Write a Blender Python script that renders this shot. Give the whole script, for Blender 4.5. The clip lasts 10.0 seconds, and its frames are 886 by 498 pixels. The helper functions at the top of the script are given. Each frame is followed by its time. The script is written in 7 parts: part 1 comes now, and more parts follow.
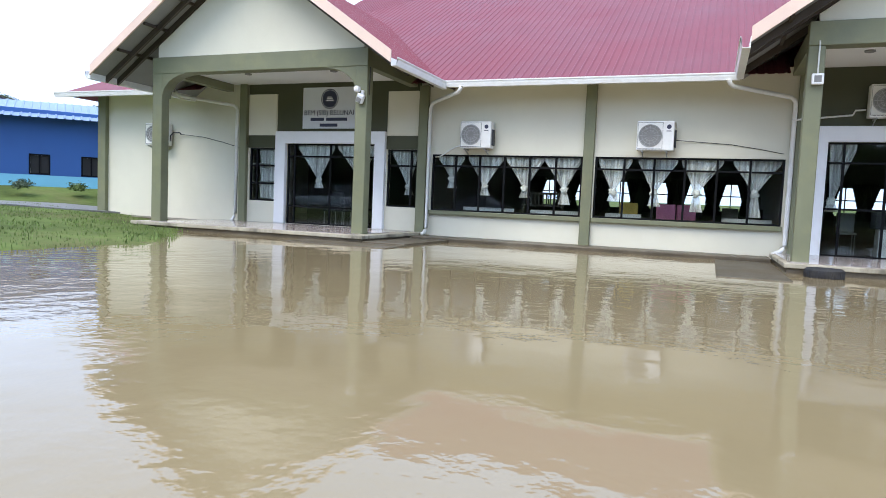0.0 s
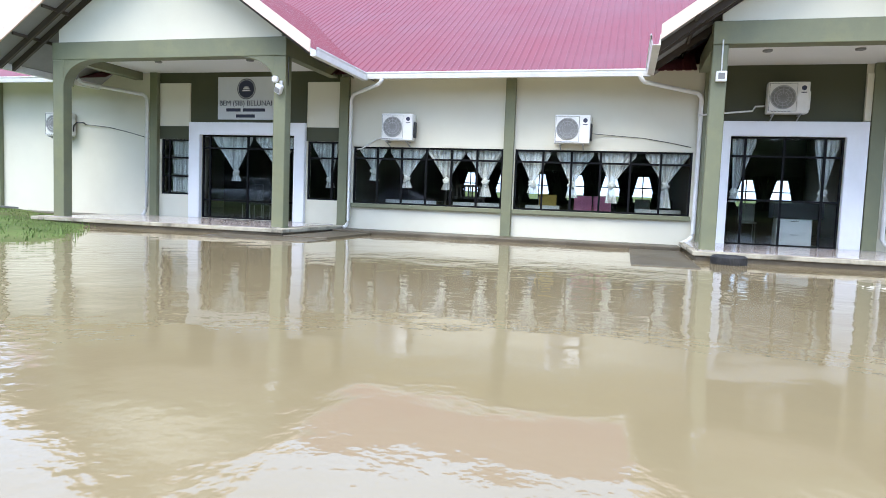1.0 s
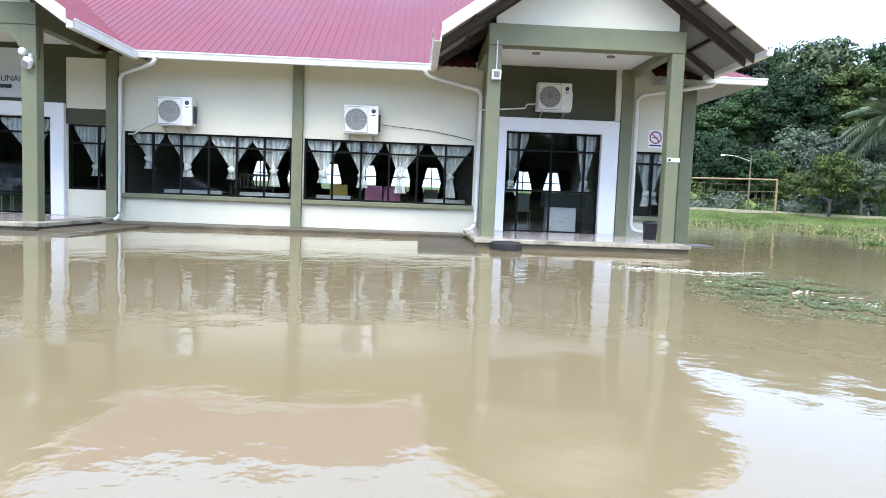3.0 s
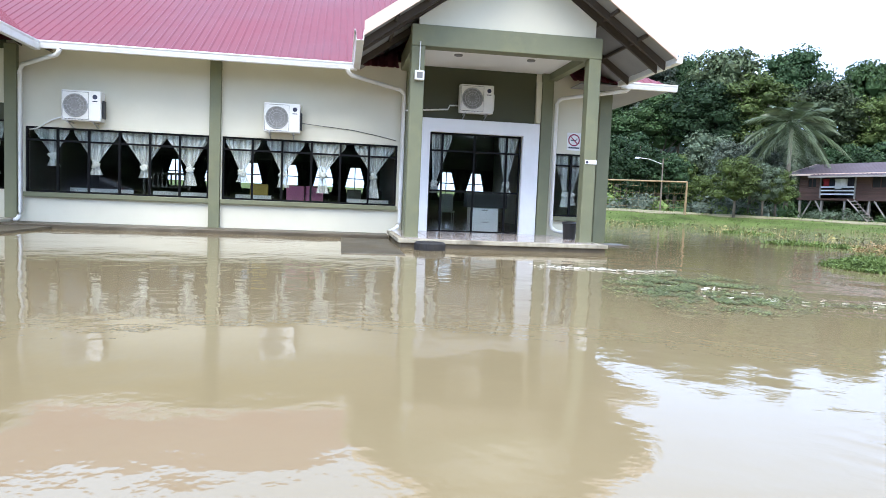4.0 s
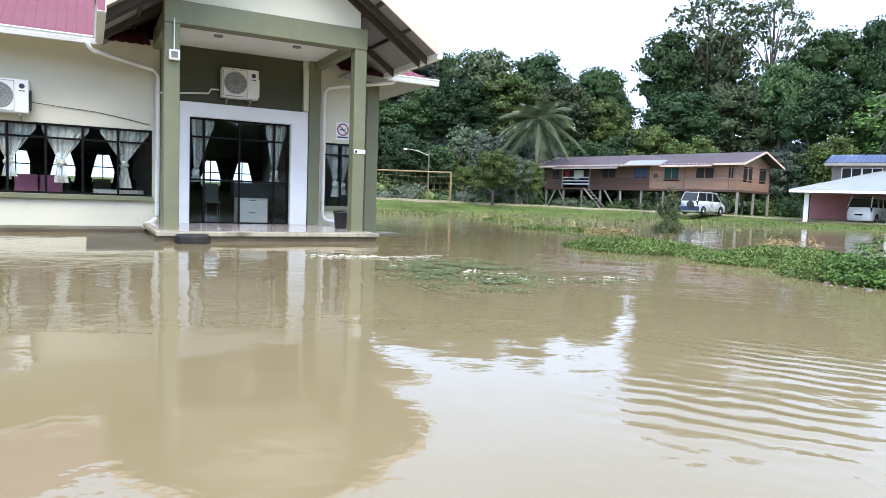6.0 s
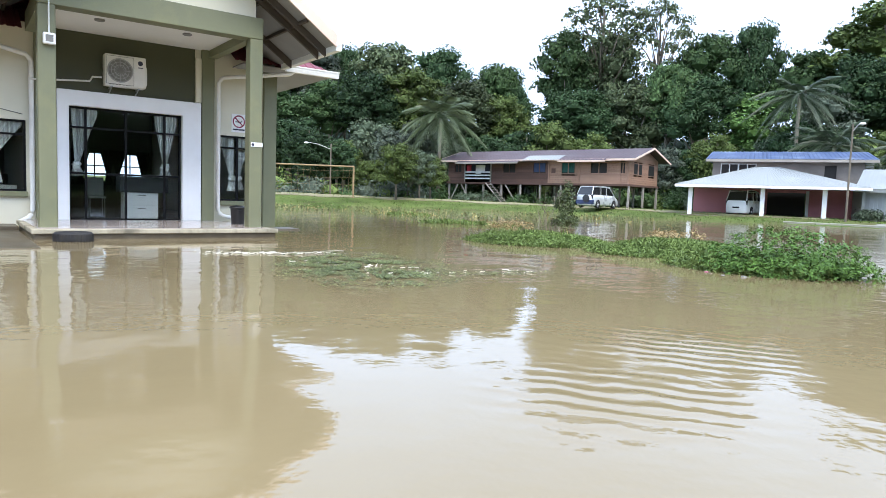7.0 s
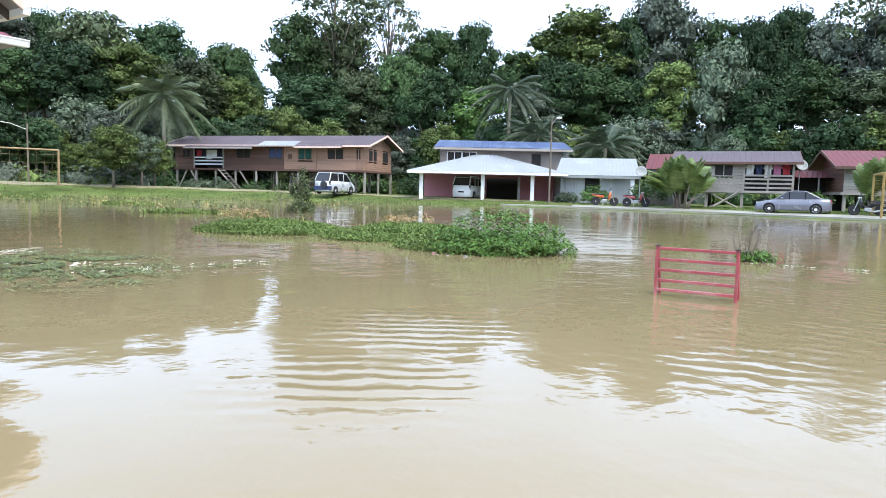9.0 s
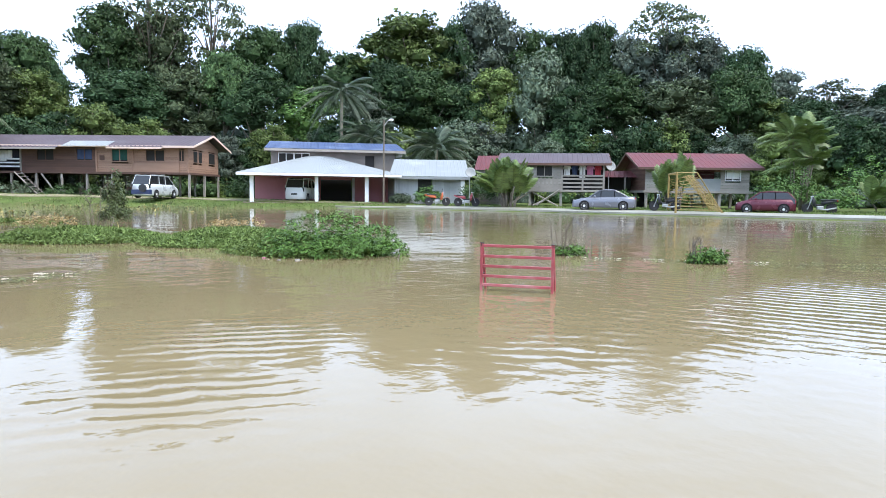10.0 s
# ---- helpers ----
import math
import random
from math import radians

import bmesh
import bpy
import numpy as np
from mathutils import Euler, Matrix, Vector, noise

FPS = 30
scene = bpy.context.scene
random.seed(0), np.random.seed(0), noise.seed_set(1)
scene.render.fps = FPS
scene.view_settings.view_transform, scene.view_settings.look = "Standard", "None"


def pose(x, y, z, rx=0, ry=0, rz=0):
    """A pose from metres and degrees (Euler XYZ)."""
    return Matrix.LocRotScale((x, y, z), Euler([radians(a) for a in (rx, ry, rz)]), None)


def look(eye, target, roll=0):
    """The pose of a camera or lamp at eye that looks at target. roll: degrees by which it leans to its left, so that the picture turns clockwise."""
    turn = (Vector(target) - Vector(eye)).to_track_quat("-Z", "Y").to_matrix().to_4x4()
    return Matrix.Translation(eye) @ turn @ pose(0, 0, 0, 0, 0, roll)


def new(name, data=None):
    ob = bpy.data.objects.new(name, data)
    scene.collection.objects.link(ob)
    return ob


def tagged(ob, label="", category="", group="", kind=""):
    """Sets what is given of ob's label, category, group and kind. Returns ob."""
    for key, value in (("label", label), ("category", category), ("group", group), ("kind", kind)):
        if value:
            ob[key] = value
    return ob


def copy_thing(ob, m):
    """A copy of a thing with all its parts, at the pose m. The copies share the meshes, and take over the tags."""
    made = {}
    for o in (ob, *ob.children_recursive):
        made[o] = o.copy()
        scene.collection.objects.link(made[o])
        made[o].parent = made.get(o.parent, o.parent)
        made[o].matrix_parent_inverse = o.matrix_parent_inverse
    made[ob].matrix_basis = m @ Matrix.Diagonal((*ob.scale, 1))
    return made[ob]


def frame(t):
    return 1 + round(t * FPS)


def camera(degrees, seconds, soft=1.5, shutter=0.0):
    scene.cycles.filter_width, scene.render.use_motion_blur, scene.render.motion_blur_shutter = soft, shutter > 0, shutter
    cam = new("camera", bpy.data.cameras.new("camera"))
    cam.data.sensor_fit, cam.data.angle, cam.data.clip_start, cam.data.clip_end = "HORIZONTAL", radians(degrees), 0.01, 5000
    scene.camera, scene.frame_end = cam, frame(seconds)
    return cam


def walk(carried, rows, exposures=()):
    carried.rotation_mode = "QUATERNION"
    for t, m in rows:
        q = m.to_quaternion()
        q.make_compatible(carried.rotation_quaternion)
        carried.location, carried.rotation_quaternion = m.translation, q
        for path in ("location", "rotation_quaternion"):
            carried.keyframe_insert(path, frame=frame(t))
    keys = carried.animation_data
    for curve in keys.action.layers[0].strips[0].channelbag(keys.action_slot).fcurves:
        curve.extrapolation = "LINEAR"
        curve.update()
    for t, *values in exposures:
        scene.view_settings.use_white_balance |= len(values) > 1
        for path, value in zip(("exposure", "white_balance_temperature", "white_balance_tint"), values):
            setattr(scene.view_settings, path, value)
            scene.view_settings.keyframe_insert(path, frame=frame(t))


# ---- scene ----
cam = camera(67.0, 10.0, soft=0.85)
EXPOSURES = [(0.0, 1.07, 6500, 12), (0.5, 1.22, 6400, 12), (1.0, 1.42, 6250, 12), (2.5, 1.48, 6200, 12), (4.0, 1.42, 6300, 12), (4.5, 1.22, 6400, 12), (5.5, 1.28, 6500, 11), (7.0, 1.31, 6650, 10), (8.0, 1.37, 6700, 10), (9.5, 1.34, 6700, 10), (10.0, 1.30, 6650, 10)]
PATH = [
    (0, (2.063, -2.684, 1.007), (1.326, -0.829, 0.87), 2.5),
    (0.5, (2.042, -2.699, 1.002), (1.374, -0.819, 0.861), 2.2),
    (1, (2.036, -2.699, 0.999), (1.521, -0.773, 0.85), 2.2),
    (1.5, (2.057, -2.693, 1.001), (1.708, -0.73, 0.844), 2.0),
    (2, (2.093, -2.671, 1.003), (1.92, -0.685, 0.843), 2.1),
    (2.5, (2.138, -2.673, 1.008), (2.12, -0.68, 0.845), 2.1),
    (3.8, (2.17, -2.679, 1.001), (2.413, -0.699, 0.86), 2.4),
    (4, (2.169, -2.68, 1.0), (2.475, -0.709, 0.855), 2.4),
    (4.5, (2.163, -2.686, 0.994), (2.633, -0.747, 0.849), 2.3),
    (5, (2.179, -2.683, 0.989), (2.83, -0.798, 0.837), 2.3),
    (5.5, (2.2, -2.671, 0.98), (2.993, -0.841, 0.83), 2.3),
    (5.7, (2.21, -2.669, 0.981), (3.065, -0.867, 0.832), 2.2),
    (7, (2.276, -2.672, 0.982), (3.454, -1.063, 0.827), 1.9),
    (7.5, (2.319, -2.666, 0.982), (3.65, -1.182, 0.818), 2.2),
    (8, (2.368, -2.663, 0.981), (3.841, -1.321, 0.815), 2.1),
    (8.5, (2.393, -2.676, 0.993), (3.966, -1.452, 0.823), 1.8),
    (9, (2.38, -2.707, 0.998), (4.073, -1.656, 0.824), 1.4),
    (9.5, (2.37, -2.739, 0.997), (4.153, -1.85, 0.827), 0.9),
    (10, (2.376, -2.783, 1.002), (4.273, -2.169, 0.841), 0.7),
]
walk(cam, [(t, look(eye, target, roll)) for t, eye, target, roll in PATH], EXPOSURES)

# ---------------------------------------------------------------- light
world = bpy.data.worlds.new("overcast_sky")
scene.world = world
world.use_nodes = True
wn, wl = world.node_tree.nodes, world.node_tree.links
wn.clear()
sky = wn.new("ShaderNodeTexSky")
sky.sky_type, sky.sun_disc = "NISHITA", False
sky.sun_elevation, sky.sun_rotation = radians(52), radians(200)
sky.dust_density, sky.air_density = 4.0, 1.0
grey = wn.new("ShaderNodeMix")
grey.data_type = "RGBA"
grey.inputs["Factor"].default_value = 0.85
grey.inputs["B"].default_value = (7.0, 9.2, 13.2, 1)
cloud_tex = wn.new("ShaderNodeTexNoise")
cloud_tex.inputs["Scale"].default_value = 2.2
cloud_tex.inputs["Detail"].default_value = 5
cloud_ramp = wn.new("ShaderNodeMapRange")
cloud_ramp.inputs["From Min"].default_value, cloud_ramp.inputs["From Max"].default_value = 0.3, 0.7
cloud_ramp.inputs["To Min"].default_value, cloud_ramp.inputs["To Max"].default_value = 0.88, 1.08
bg = wn.new("ShaderNodeBackground")
cloud_mul = wn.new("ShaderNodeMath")
cloud_mul.operation = "MULTIPLY"
cloud_mul.inputs[1].default_value = 0.098
wout = wn.new("ShaderNodeOutputWorld")
wl.new(sky.outputs[0], grey.inputs["A"])
wl.new(grey.outputs["Result"], bg.inputs["Color"])
wl.new(cloud_tex.outputs["Fac"], cloud_ramp.inputs["Value"])
wl.new(cloud_ramp.outputs["Result"], cloud_mul.inputs[0])
wl.new(cloud_mul.outputs[0], bg.inputs["Strength"])
wl.new(bg.outputs[0], wout.inputs["Surface"])

sun = new("sun", bpy.data.lights.new("sun", "SUN"))
sun.data.energy, sun.data.angle, sun.data.color = 1.45, radians(40), (1.0, 0.95, 0.84)
sun.matrix_world = look((-9, -24, 38), (0, 0, 0))

# ---------------------------------------------------------------- materials
MATS = {}


def material(name, color, rough=0.7, metal=0.0, vary=0.12, scale=3.0, grain=60.0, bump=0.15, stain=None, spec=0.5, per_object=0.0, stretch=(1, 1, 1), island=0.0, stain_amount=0.5, sheen=None):
    """Principled surface with a broad and a fine variation, optional stains or painted highlights of their own colour,
    and a fine bump.
    """
    if name in MATS:
        return MATS[name]
    m = bpy.data.materials.new(name)
    m.use_nodes = True
    n, l = m.node_tree.nodes, m.node_tree.links
    b = n["Principled BSDF"]
    b.inputs["Metallic"].default_value, b.inputs["Specular IOR Level"].default_value = metal, spec
    tc = n.new("ShaderNodeTexCoord")
    mp = n.new("ShaderNodeMapping")
    mp.inputs["Scale"].default_value = stretch
    l.new(tc.outputs["Object"], mp.inputs["Vector"])
    big, fine = n.new("ShaderNodeTexNoise"), n.new("ShaderNodeTexNoise")
    big.inputs["Scale"].default_value, big.inputs["Detail"].default_value = scale, 5
    fine.inputs["Scale"].default_value, fine.inputs["Detail"].default_value = grain, 3
    for t in (big, fine):
        l.new(mp.outputs[0], t.inputs["Vector"])
    add = n.new("ShaderNodeMath")
    add.operation = "MULTIPLY_ADD"
    add.inputs[1].default_value = 0.35
    l.new(fine.outputs["Fac"], add.inputs[0])
    l.new(big.outputs["Fac"], add.inputs[2])
    rng = n.new("ShaderNodeMapRange")
    rng.inputs["From Min"].default_value, rng.inputs["From Max"].default_value = 0.4, 0.95
    rng.inputs["To Min"].default_value, rng.inputs["To Max"].default_value = 1 - vary, 1 + vary
    l.new(add.outputs[0], rng.inputs["Value"])
    last = rng.outputs["Result"]
    for amount, node, socket in ((per_object, "ShaderNodeObjectInfo", "Random"), (island, "ShaderNodeNewGeometry", "Random Per Island")):
        if amount:
            oi = n.new(node)
            r2 = n.new("ShaderNodeMapRange")
            r2.inputs["To Min"].default_value, r2.inputs["To Max"].default_value = 1 - amount, 1 + amount
            l.new(oi.outputs[socket], r2.inputs["Value"])
            mu = n.new("ShaderNodeMath")
            mu.operation = "MULTIPLY"
            l.new(last, mu.inputs[0])
            l.new(r2.outputs["Result"], mu.inputs[1])
            last = mu.outputs[0]
    vm = n.new("ShaderNodeVectorMath")
    vm.operation = "SCALE"
    vm.inputs[0].default_value = color
    l.new(last, vm.inputs["Scale"])
    col = vm.outputs[0]
    if stain:
        st = n.new("ShaderNodeTexNoise")
        st.inputs["Scale"].default_value, st.inputs["Detail"].default_value, st.inputs["Roughness"].default_value = scale * 0.6, 8, 0.7
        l.new(mp.outputs[0], st.inputs["Vector"])
        sr = n.new("ShaderNodeMapRange")
        sr.inputs["From Min"].default_value, sr.inputs["From Max"].default_value = 0.5, 0.72
        sr.inputs["To Max"].default_value = stain_amount
        l.new(st.outputs["Fac"], sr.inputs["Value"])
        mx = n.new("ShaderNodeMix")
        mx.data_type = "RGBA"
        mx.inputs["B"].default_value = (*stain, 1)
        l.new(sr.outputs["Result"], mx.inputs["Factor"])
        l.new(col, mx.inputs["A"])
        col = mx.outputs["Result"]
    l.new(col, b.inputs["Base Color"])
    rr = n.new("ShaderNodeMapRange")
    rr.inputs["To Min"].default_value, rr.inputs["To Max"].default_value = max(0.02, rough - 0.12), min(1, rough + 0.12)
    l.new(big.outputs["Fac"], rr.inputs["Value"])
    l.new(rr.outputs["Result"], b.inputs["Roughness"])
    if bump:
        bp = n.new("ShaderNodeBump")
        bp.inputs["Strength"].default_value, bp.inputs["Distance"].default_value = bump, 0.01
        l.new(fine.outputs["Fac"], bp.inputs["Height"])
        l.new(bp.outputs[0], b.inputs["Normal"])
    MATS[name] = m
    return m


def glass_material(name, tint=(0.92, 0.95, 0.94)):
    m = bpy.data.materials.new(name)
    m.use_nodes = True
    n, l = m.node_tree.nodes, m.node_tree.links
    n.clear()
    out, mix, tr, gl, fr = (n.new("ShaderNode" + k) for k in ("OutputMaterial", "MixShader", "BsdfTransparent", "BsdfGlossy", "Fresnel"))
    tr.inputs["Color"].default_value = (*tint, 1)
    gl.inputs["Roughness"].default_value = 0.01
    fr.inputs["IOR"].default_value = 1.45
    l.new(fr.outputs[0], mix.inputs["Fac"])
    l.new(tr.outputs[0], mix.inputs[1])
    l.new(gl.outputs[0], mix.inputs[2])
    l.new(mix.outputs[0], out.inputs["Surface"])
    return m


def make_sheer(m):
    """Lets the cloth show through in upright streaks, as gathered net does."""
    n, l = m.node_tree.nodes, m.node_tree.links
    tc, mp, t, r = (n.new("ShaderNode" + k) for k in ("TexCoord", "Mapping", "TexNoise", "MapRange"))
    mp.inputs["Scale"].default_value = (17, 1, 0.5)
    t.inputs["Scale"].default_value, t.inputs["Detail"].default_value = 1.0, 3
    r.inputs["From Min"].default_value, r.inputs["From Max"].default_value = 0.35, 0.62
    r.inputs["To Min"].default_value, r.inputs["To Max"].default_value = 0.50, 1.0
    l.new(tc.outputs["Object"], mp.inputs["Vector"])
    l.new(mp.outputs[0], t.inputs["Vector"])
    l.new(t.outputs["Fac"], r.inputs["Value"])
    l.new(r.outputs["Result"], n["Principled BSDF"].inputs["Alpha"])


def water_material():
    m = bpy.data.materials.new("muddy_flood_water")
    m.use_nodes = True
    n, l = m.node_tree.nodes, m.node_tree.links
    b = n["Principled BSDF"]
    tc = n.new("ShaderNodeTexCoord")
    silt = n.new("ShaderNodeTexNoise")
    silt.inputs["Scale"].default_value, silt.inputs["Detail"].default_value = 0.25, 6
    l.new(tc.outputs["Object"], silt.inputs["Vector"])
    ramp = n.new("ShaderNodeMix")
    ramp.data_type = "RGBA"
    ramp.inputs["A"].default_value = (0.220, 0.167, 0.087, 1)
    ramp.inputs["B"].default_value = (0.262, 0.201, 0.110, 1)
    l.new(silt.outputs["Fac"], ramp.inputs["Factor"])
    l.new(ramp.outputs["Result"], b.inputs["Base Color"])
    b.inputs["Roughness"].default_value = 0.03
    b.inputs["IOR"].default_value = 1.385
    # ripples: small wind waves in drifting patches over a faint long swell
    heights = []
    for sc, detail, sx, sy in ((0.9, 1.5, 1.0, 1.0), (5.0, 3, 1.0, 1.0)):
        mp = n.new("ShaderNodeMapping")
        mp.inputs["Scale"].default_value = (sx, sy, 1)
        mp.inputs["Rotation"].default_value = (0, 0, 0.5)
        l.new(tc.outputs["Object"], mp.inputs["Vector"])
        t = n.new("ShaderNodeTexNoise")
        t.inputs["Scale"].default_value, t.inputs["Detail"].default_value = sc, detail
        l.new(mp.outputs[0], t.inputs["Vector"])
        heights.append(t.outputs["Fac"])
    patch = n.new("ShaderNodeTexNoise")
    patch.inputs["Scale"].default_value, patch.inputs["Detail"].default_value = 0.16, 2
    l.new(tc.outputs["Object"], patch.inputs["Vector"])
    pr = n.new("ShaderNodeMapRange")
    pr.inputs["From Min"].default_value, pr.inputs["From Max"].default_value = 0.42, 0.68
    pr.inputs["To Min"].default_value, pr.inputs["To Max"].default_value = 0.12, 0.48
    l.new(patch.outputs["Fac"], pr.inputs["Value"])
    mul = n.new("ShaderNodeMath")
    mul.operation = "MULTIPLY"
    l.new(heights[1], mul.inputs[0])
    l.new(pr.outputs["Result"], mul.inputs[1])
    add = n.new("ShaderNodeMath")
    add.operation = "MULTIPLY_ADD"
    add.inputs[1].default_value = 0.9
    l.new(heights[0], add.inputs[0])
    l.new(mul.outputs[0], add.inputs[2])
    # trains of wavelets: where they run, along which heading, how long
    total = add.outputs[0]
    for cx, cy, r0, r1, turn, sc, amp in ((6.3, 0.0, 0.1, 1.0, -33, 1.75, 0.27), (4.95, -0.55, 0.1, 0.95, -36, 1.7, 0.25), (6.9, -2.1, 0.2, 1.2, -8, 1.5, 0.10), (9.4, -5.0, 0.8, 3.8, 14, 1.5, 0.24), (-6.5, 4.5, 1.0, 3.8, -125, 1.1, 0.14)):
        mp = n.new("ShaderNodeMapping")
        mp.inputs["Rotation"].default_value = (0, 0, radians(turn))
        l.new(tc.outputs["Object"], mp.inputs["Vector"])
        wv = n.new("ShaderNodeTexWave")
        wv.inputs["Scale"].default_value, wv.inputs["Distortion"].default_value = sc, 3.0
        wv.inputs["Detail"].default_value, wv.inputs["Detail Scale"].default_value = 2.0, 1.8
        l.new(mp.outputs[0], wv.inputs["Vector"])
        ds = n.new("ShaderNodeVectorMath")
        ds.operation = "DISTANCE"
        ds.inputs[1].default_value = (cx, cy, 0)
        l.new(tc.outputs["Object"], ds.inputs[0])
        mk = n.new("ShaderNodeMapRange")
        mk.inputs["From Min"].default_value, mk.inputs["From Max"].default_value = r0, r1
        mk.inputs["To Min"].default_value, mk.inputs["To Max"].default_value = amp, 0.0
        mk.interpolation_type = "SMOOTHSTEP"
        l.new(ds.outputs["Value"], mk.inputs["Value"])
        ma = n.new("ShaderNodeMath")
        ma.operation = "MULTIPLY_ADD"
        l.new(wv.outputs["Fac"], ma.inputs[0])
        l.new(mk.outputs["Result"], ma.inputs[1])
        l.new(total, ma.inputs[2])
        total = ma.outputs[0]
    bp = n.new("ShaderNodeBump")
    bp.inputs["Strength"].default_value, bp.inputs["Distance"].default_value = 1.0, 0.016
    l.new(total, bp.inputs["Height"])
    l.new(bp.outputs[0], b.inputs["Normal"])
    return m


CREAM = material("cream_wall_paint", (0.68, 0.655, 0.53), 0.75, vary=0.05, scale=0.7, grain=90, stain=(0.52, 0.48, 0.34), stain_amount=0.22)
OLIVE = material("olive_paint", (0.172, 0.180, 0.106), 0.55, vary=0.12, scale=1.6, stain=(0.28, 0.27, 0.12), stain_amount=0.4)
DARKOLIVE = material("dark_olive_paint", (0.055, 0.058, 0.026), 0.55, vary=0.12, scale=1.2)
WHITE = material("white_gloss_paint", (0.82, 0.83, 0.84), 0.4, vary=0.04, scale=2, stain=(0.55, 0.54, 0.48), stain_amount=0.15)
PVC = material("white_pvc", (0.78, 0.78, 0.75), 0.35, vary=0.06, scale=4, stain=(0.45, 0.4, 0.3), stain_amount=0.25)
ROOF = material("red_roof_sheet", (0.175, 0.025, 0.038), 0.55, vary=0.10, scale=0.5, grain=25, bump=0.05, stain=(0.22, 0.06, 0.075), stain_amount=0.4)
SOFFIT = material("grey_sheet_underside", (0.27, 0.27, 0.27), 0.6, vary=0.15, scale=1.5)
FASCIA = material("faded_pink_fascia", (0.74, 0.56, 0.46), 0.6, vary=0.08, scale=1.2, stain=(0.5, 0.36, 0.28), stain_amount=0.4)
CEIL = material("white_ceiling_board", (0.74, 0.74, 0.72), 0.8, vary=0.04, scale=1)
BLACK = material("black_metal_frame", (0.007, 0.007, 0.008), 0.55, vary=0.2, spec=0.12)
CONCRETE = material("wet_stained_concrete", (0.185, 0.155, 0.105), 0.6, vary=0.4, scale=1.5, grain=30, bump=0.4, stain=(0.07, 0.065, 0.045), stain_amount=0.8)
WETCONC = material("dark_wet_concrete", (0.088, 0.069, 0.042), 0.45, vary=0.35, scale=1.2, grain=25, bump=0.5, stain=(0.19, 0.165, 0.12), stain_amount=0.7)
NOSING = material("chipped_pale_concrete", (0.40, 0.36, 0.27), 0.7, vary=0.3, scale=2.5, grain=30, bump=0.4, stain=(0.06, 0.052, 0.035), stain_amount=0.9, stretch=(1, 1, 0.4))
BROWNWOOD = material("dark_brown_timber", (0.06, 0.046, 0.034), 0.6, vary=0.2, scale=2)
TILE = material("glossy_beige_floor_tile", (0.44, 0.38, 0.35), 0.14, vary=0.10, scale=2, grain=20, bump=0.02, per_object=0.06)
SHEER = material("sheer_curtain_cloth", (0.93, 0.93, 0.92), 0.9, vary=0.10, scale=4, grain=120, bump=0.3, stretch=(6, 1, 0.5))
LACE = material("white_curtain_cloth", (0.87, 0.86, 0.83), 0.9, vary=0.08, scale=4, grain=120, bump=0.3)
PLASTIC_DARK = material("dark_plastic", (0.02, 0.021, 0.024), 0.45, vary=0.2)
RUBBER = material("black_rubber", (0.018, 0.018, 0.02), 0.75, vary=0.3, stain=(0.09, 0.075, 0.05), stain_amount=0.4)
METAL_GREY = material("galvanised_metal", (0.42, 0.43, 0.43), 0.45, metal=0.6, vary=0.15)
ACWHITE = material("aircon_casing", (0.78, 0.78, 0.75), 0.4, vary=0.05, scale=5, stain=(0.5, 0.45, 0.36), stain_amount=0.2)
ACDARK = material("aircon_fan_shadow", (0.20, 0.20, 0.195), 0.6, vary=0.2)
INK = material("dark_blue_ink", (0.03, 0.035, 0.07), 0.6, vary=0.1, bump=0)
SIGNFACE = material("pale_sign_board", (0.60, 0.63, 0.66), 0.5, vary=0.04)
# the dimness of the hall is put into this darkened wall colour
INTWALL_SHADED = material("inside_wall_darkened_for_shade", (0.09, 0.085, 0.075), 0.8, vary=0.06)
# near-black: the shade inside rooms put into the colour; also dark curtains, chairs
SHADE_DARK = material("dark_and_shaded_inside", (0.02, 0.018, 0.016), 0.7, vary=0.2)
make_sheer(SHEER)
GLASS = glass_material("window_glass")
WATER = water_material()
SOIL = material("muddy_soil_and_turf", (0.092, 0.122, 0.036), 0.95, vary=0.5, scale=0.5, grain=5, bump=0.6, stain=(0.15, 0.12, 0.065), stain_amount=0.7, spec=0.05)
ASPHALT = material("wet_road", (0.16, 0.155, 0.145), 0.6, vary=0.2, scale=0.8, bump=0.3)
GRASS = material("grass_blades", (0.130, 0.186, 0.055), 0.6, vary=0.2, scale=0.7, grain=6, bump=0, island=0.4, spec=0.12)
GRASS_DRY = material("dry_reed_blades", (0.30, 0.26, 0.10), 0.7, vary=0.2, scale=0.7, grain=6, bump=0, island=0.35)
WEED = material("water_weed_leaves", (0.125, 0.152, 0.064), 0.6, vary=0.3, bump=0, island=0.5, spec=0.12)
LEAF = [material("leaf_" + nm, c, 0.5, vary=0.25, scale=0.25, grain=3, bump=0, island=0.45, per_object=0.30, spec=0.10) for nm, c in (
    ("deep", (0.037, 0.068, 0.030)), ("mid", (0.057, 0.099, 0.038)), ("bright", (0.090, 0.165, 0.046)), ("olive", (0.084, 0.110, 0.056)), ("pale", (0.094, 0.125, 0.080)), ("yellow", (0.108, 0.150, 0.046)), ("grey", (0.100, 0.124, 0.092)))]
DARKPALM = material("oil_palm_leaflet", (0.056, 0.084, 0.042), 0.45, vary=0.25, bump=0, island=0.35)
ARECA = material("areca_leaflet", (0.125, 0.185, 0.05), 0.45, vary=0.2, bump=0, island=0.3)
PALMLEAF = material("palm_leaflet", (0.098, 0.132, 0.062), 0.45, vary=0.2, bump=0, island=0.3)
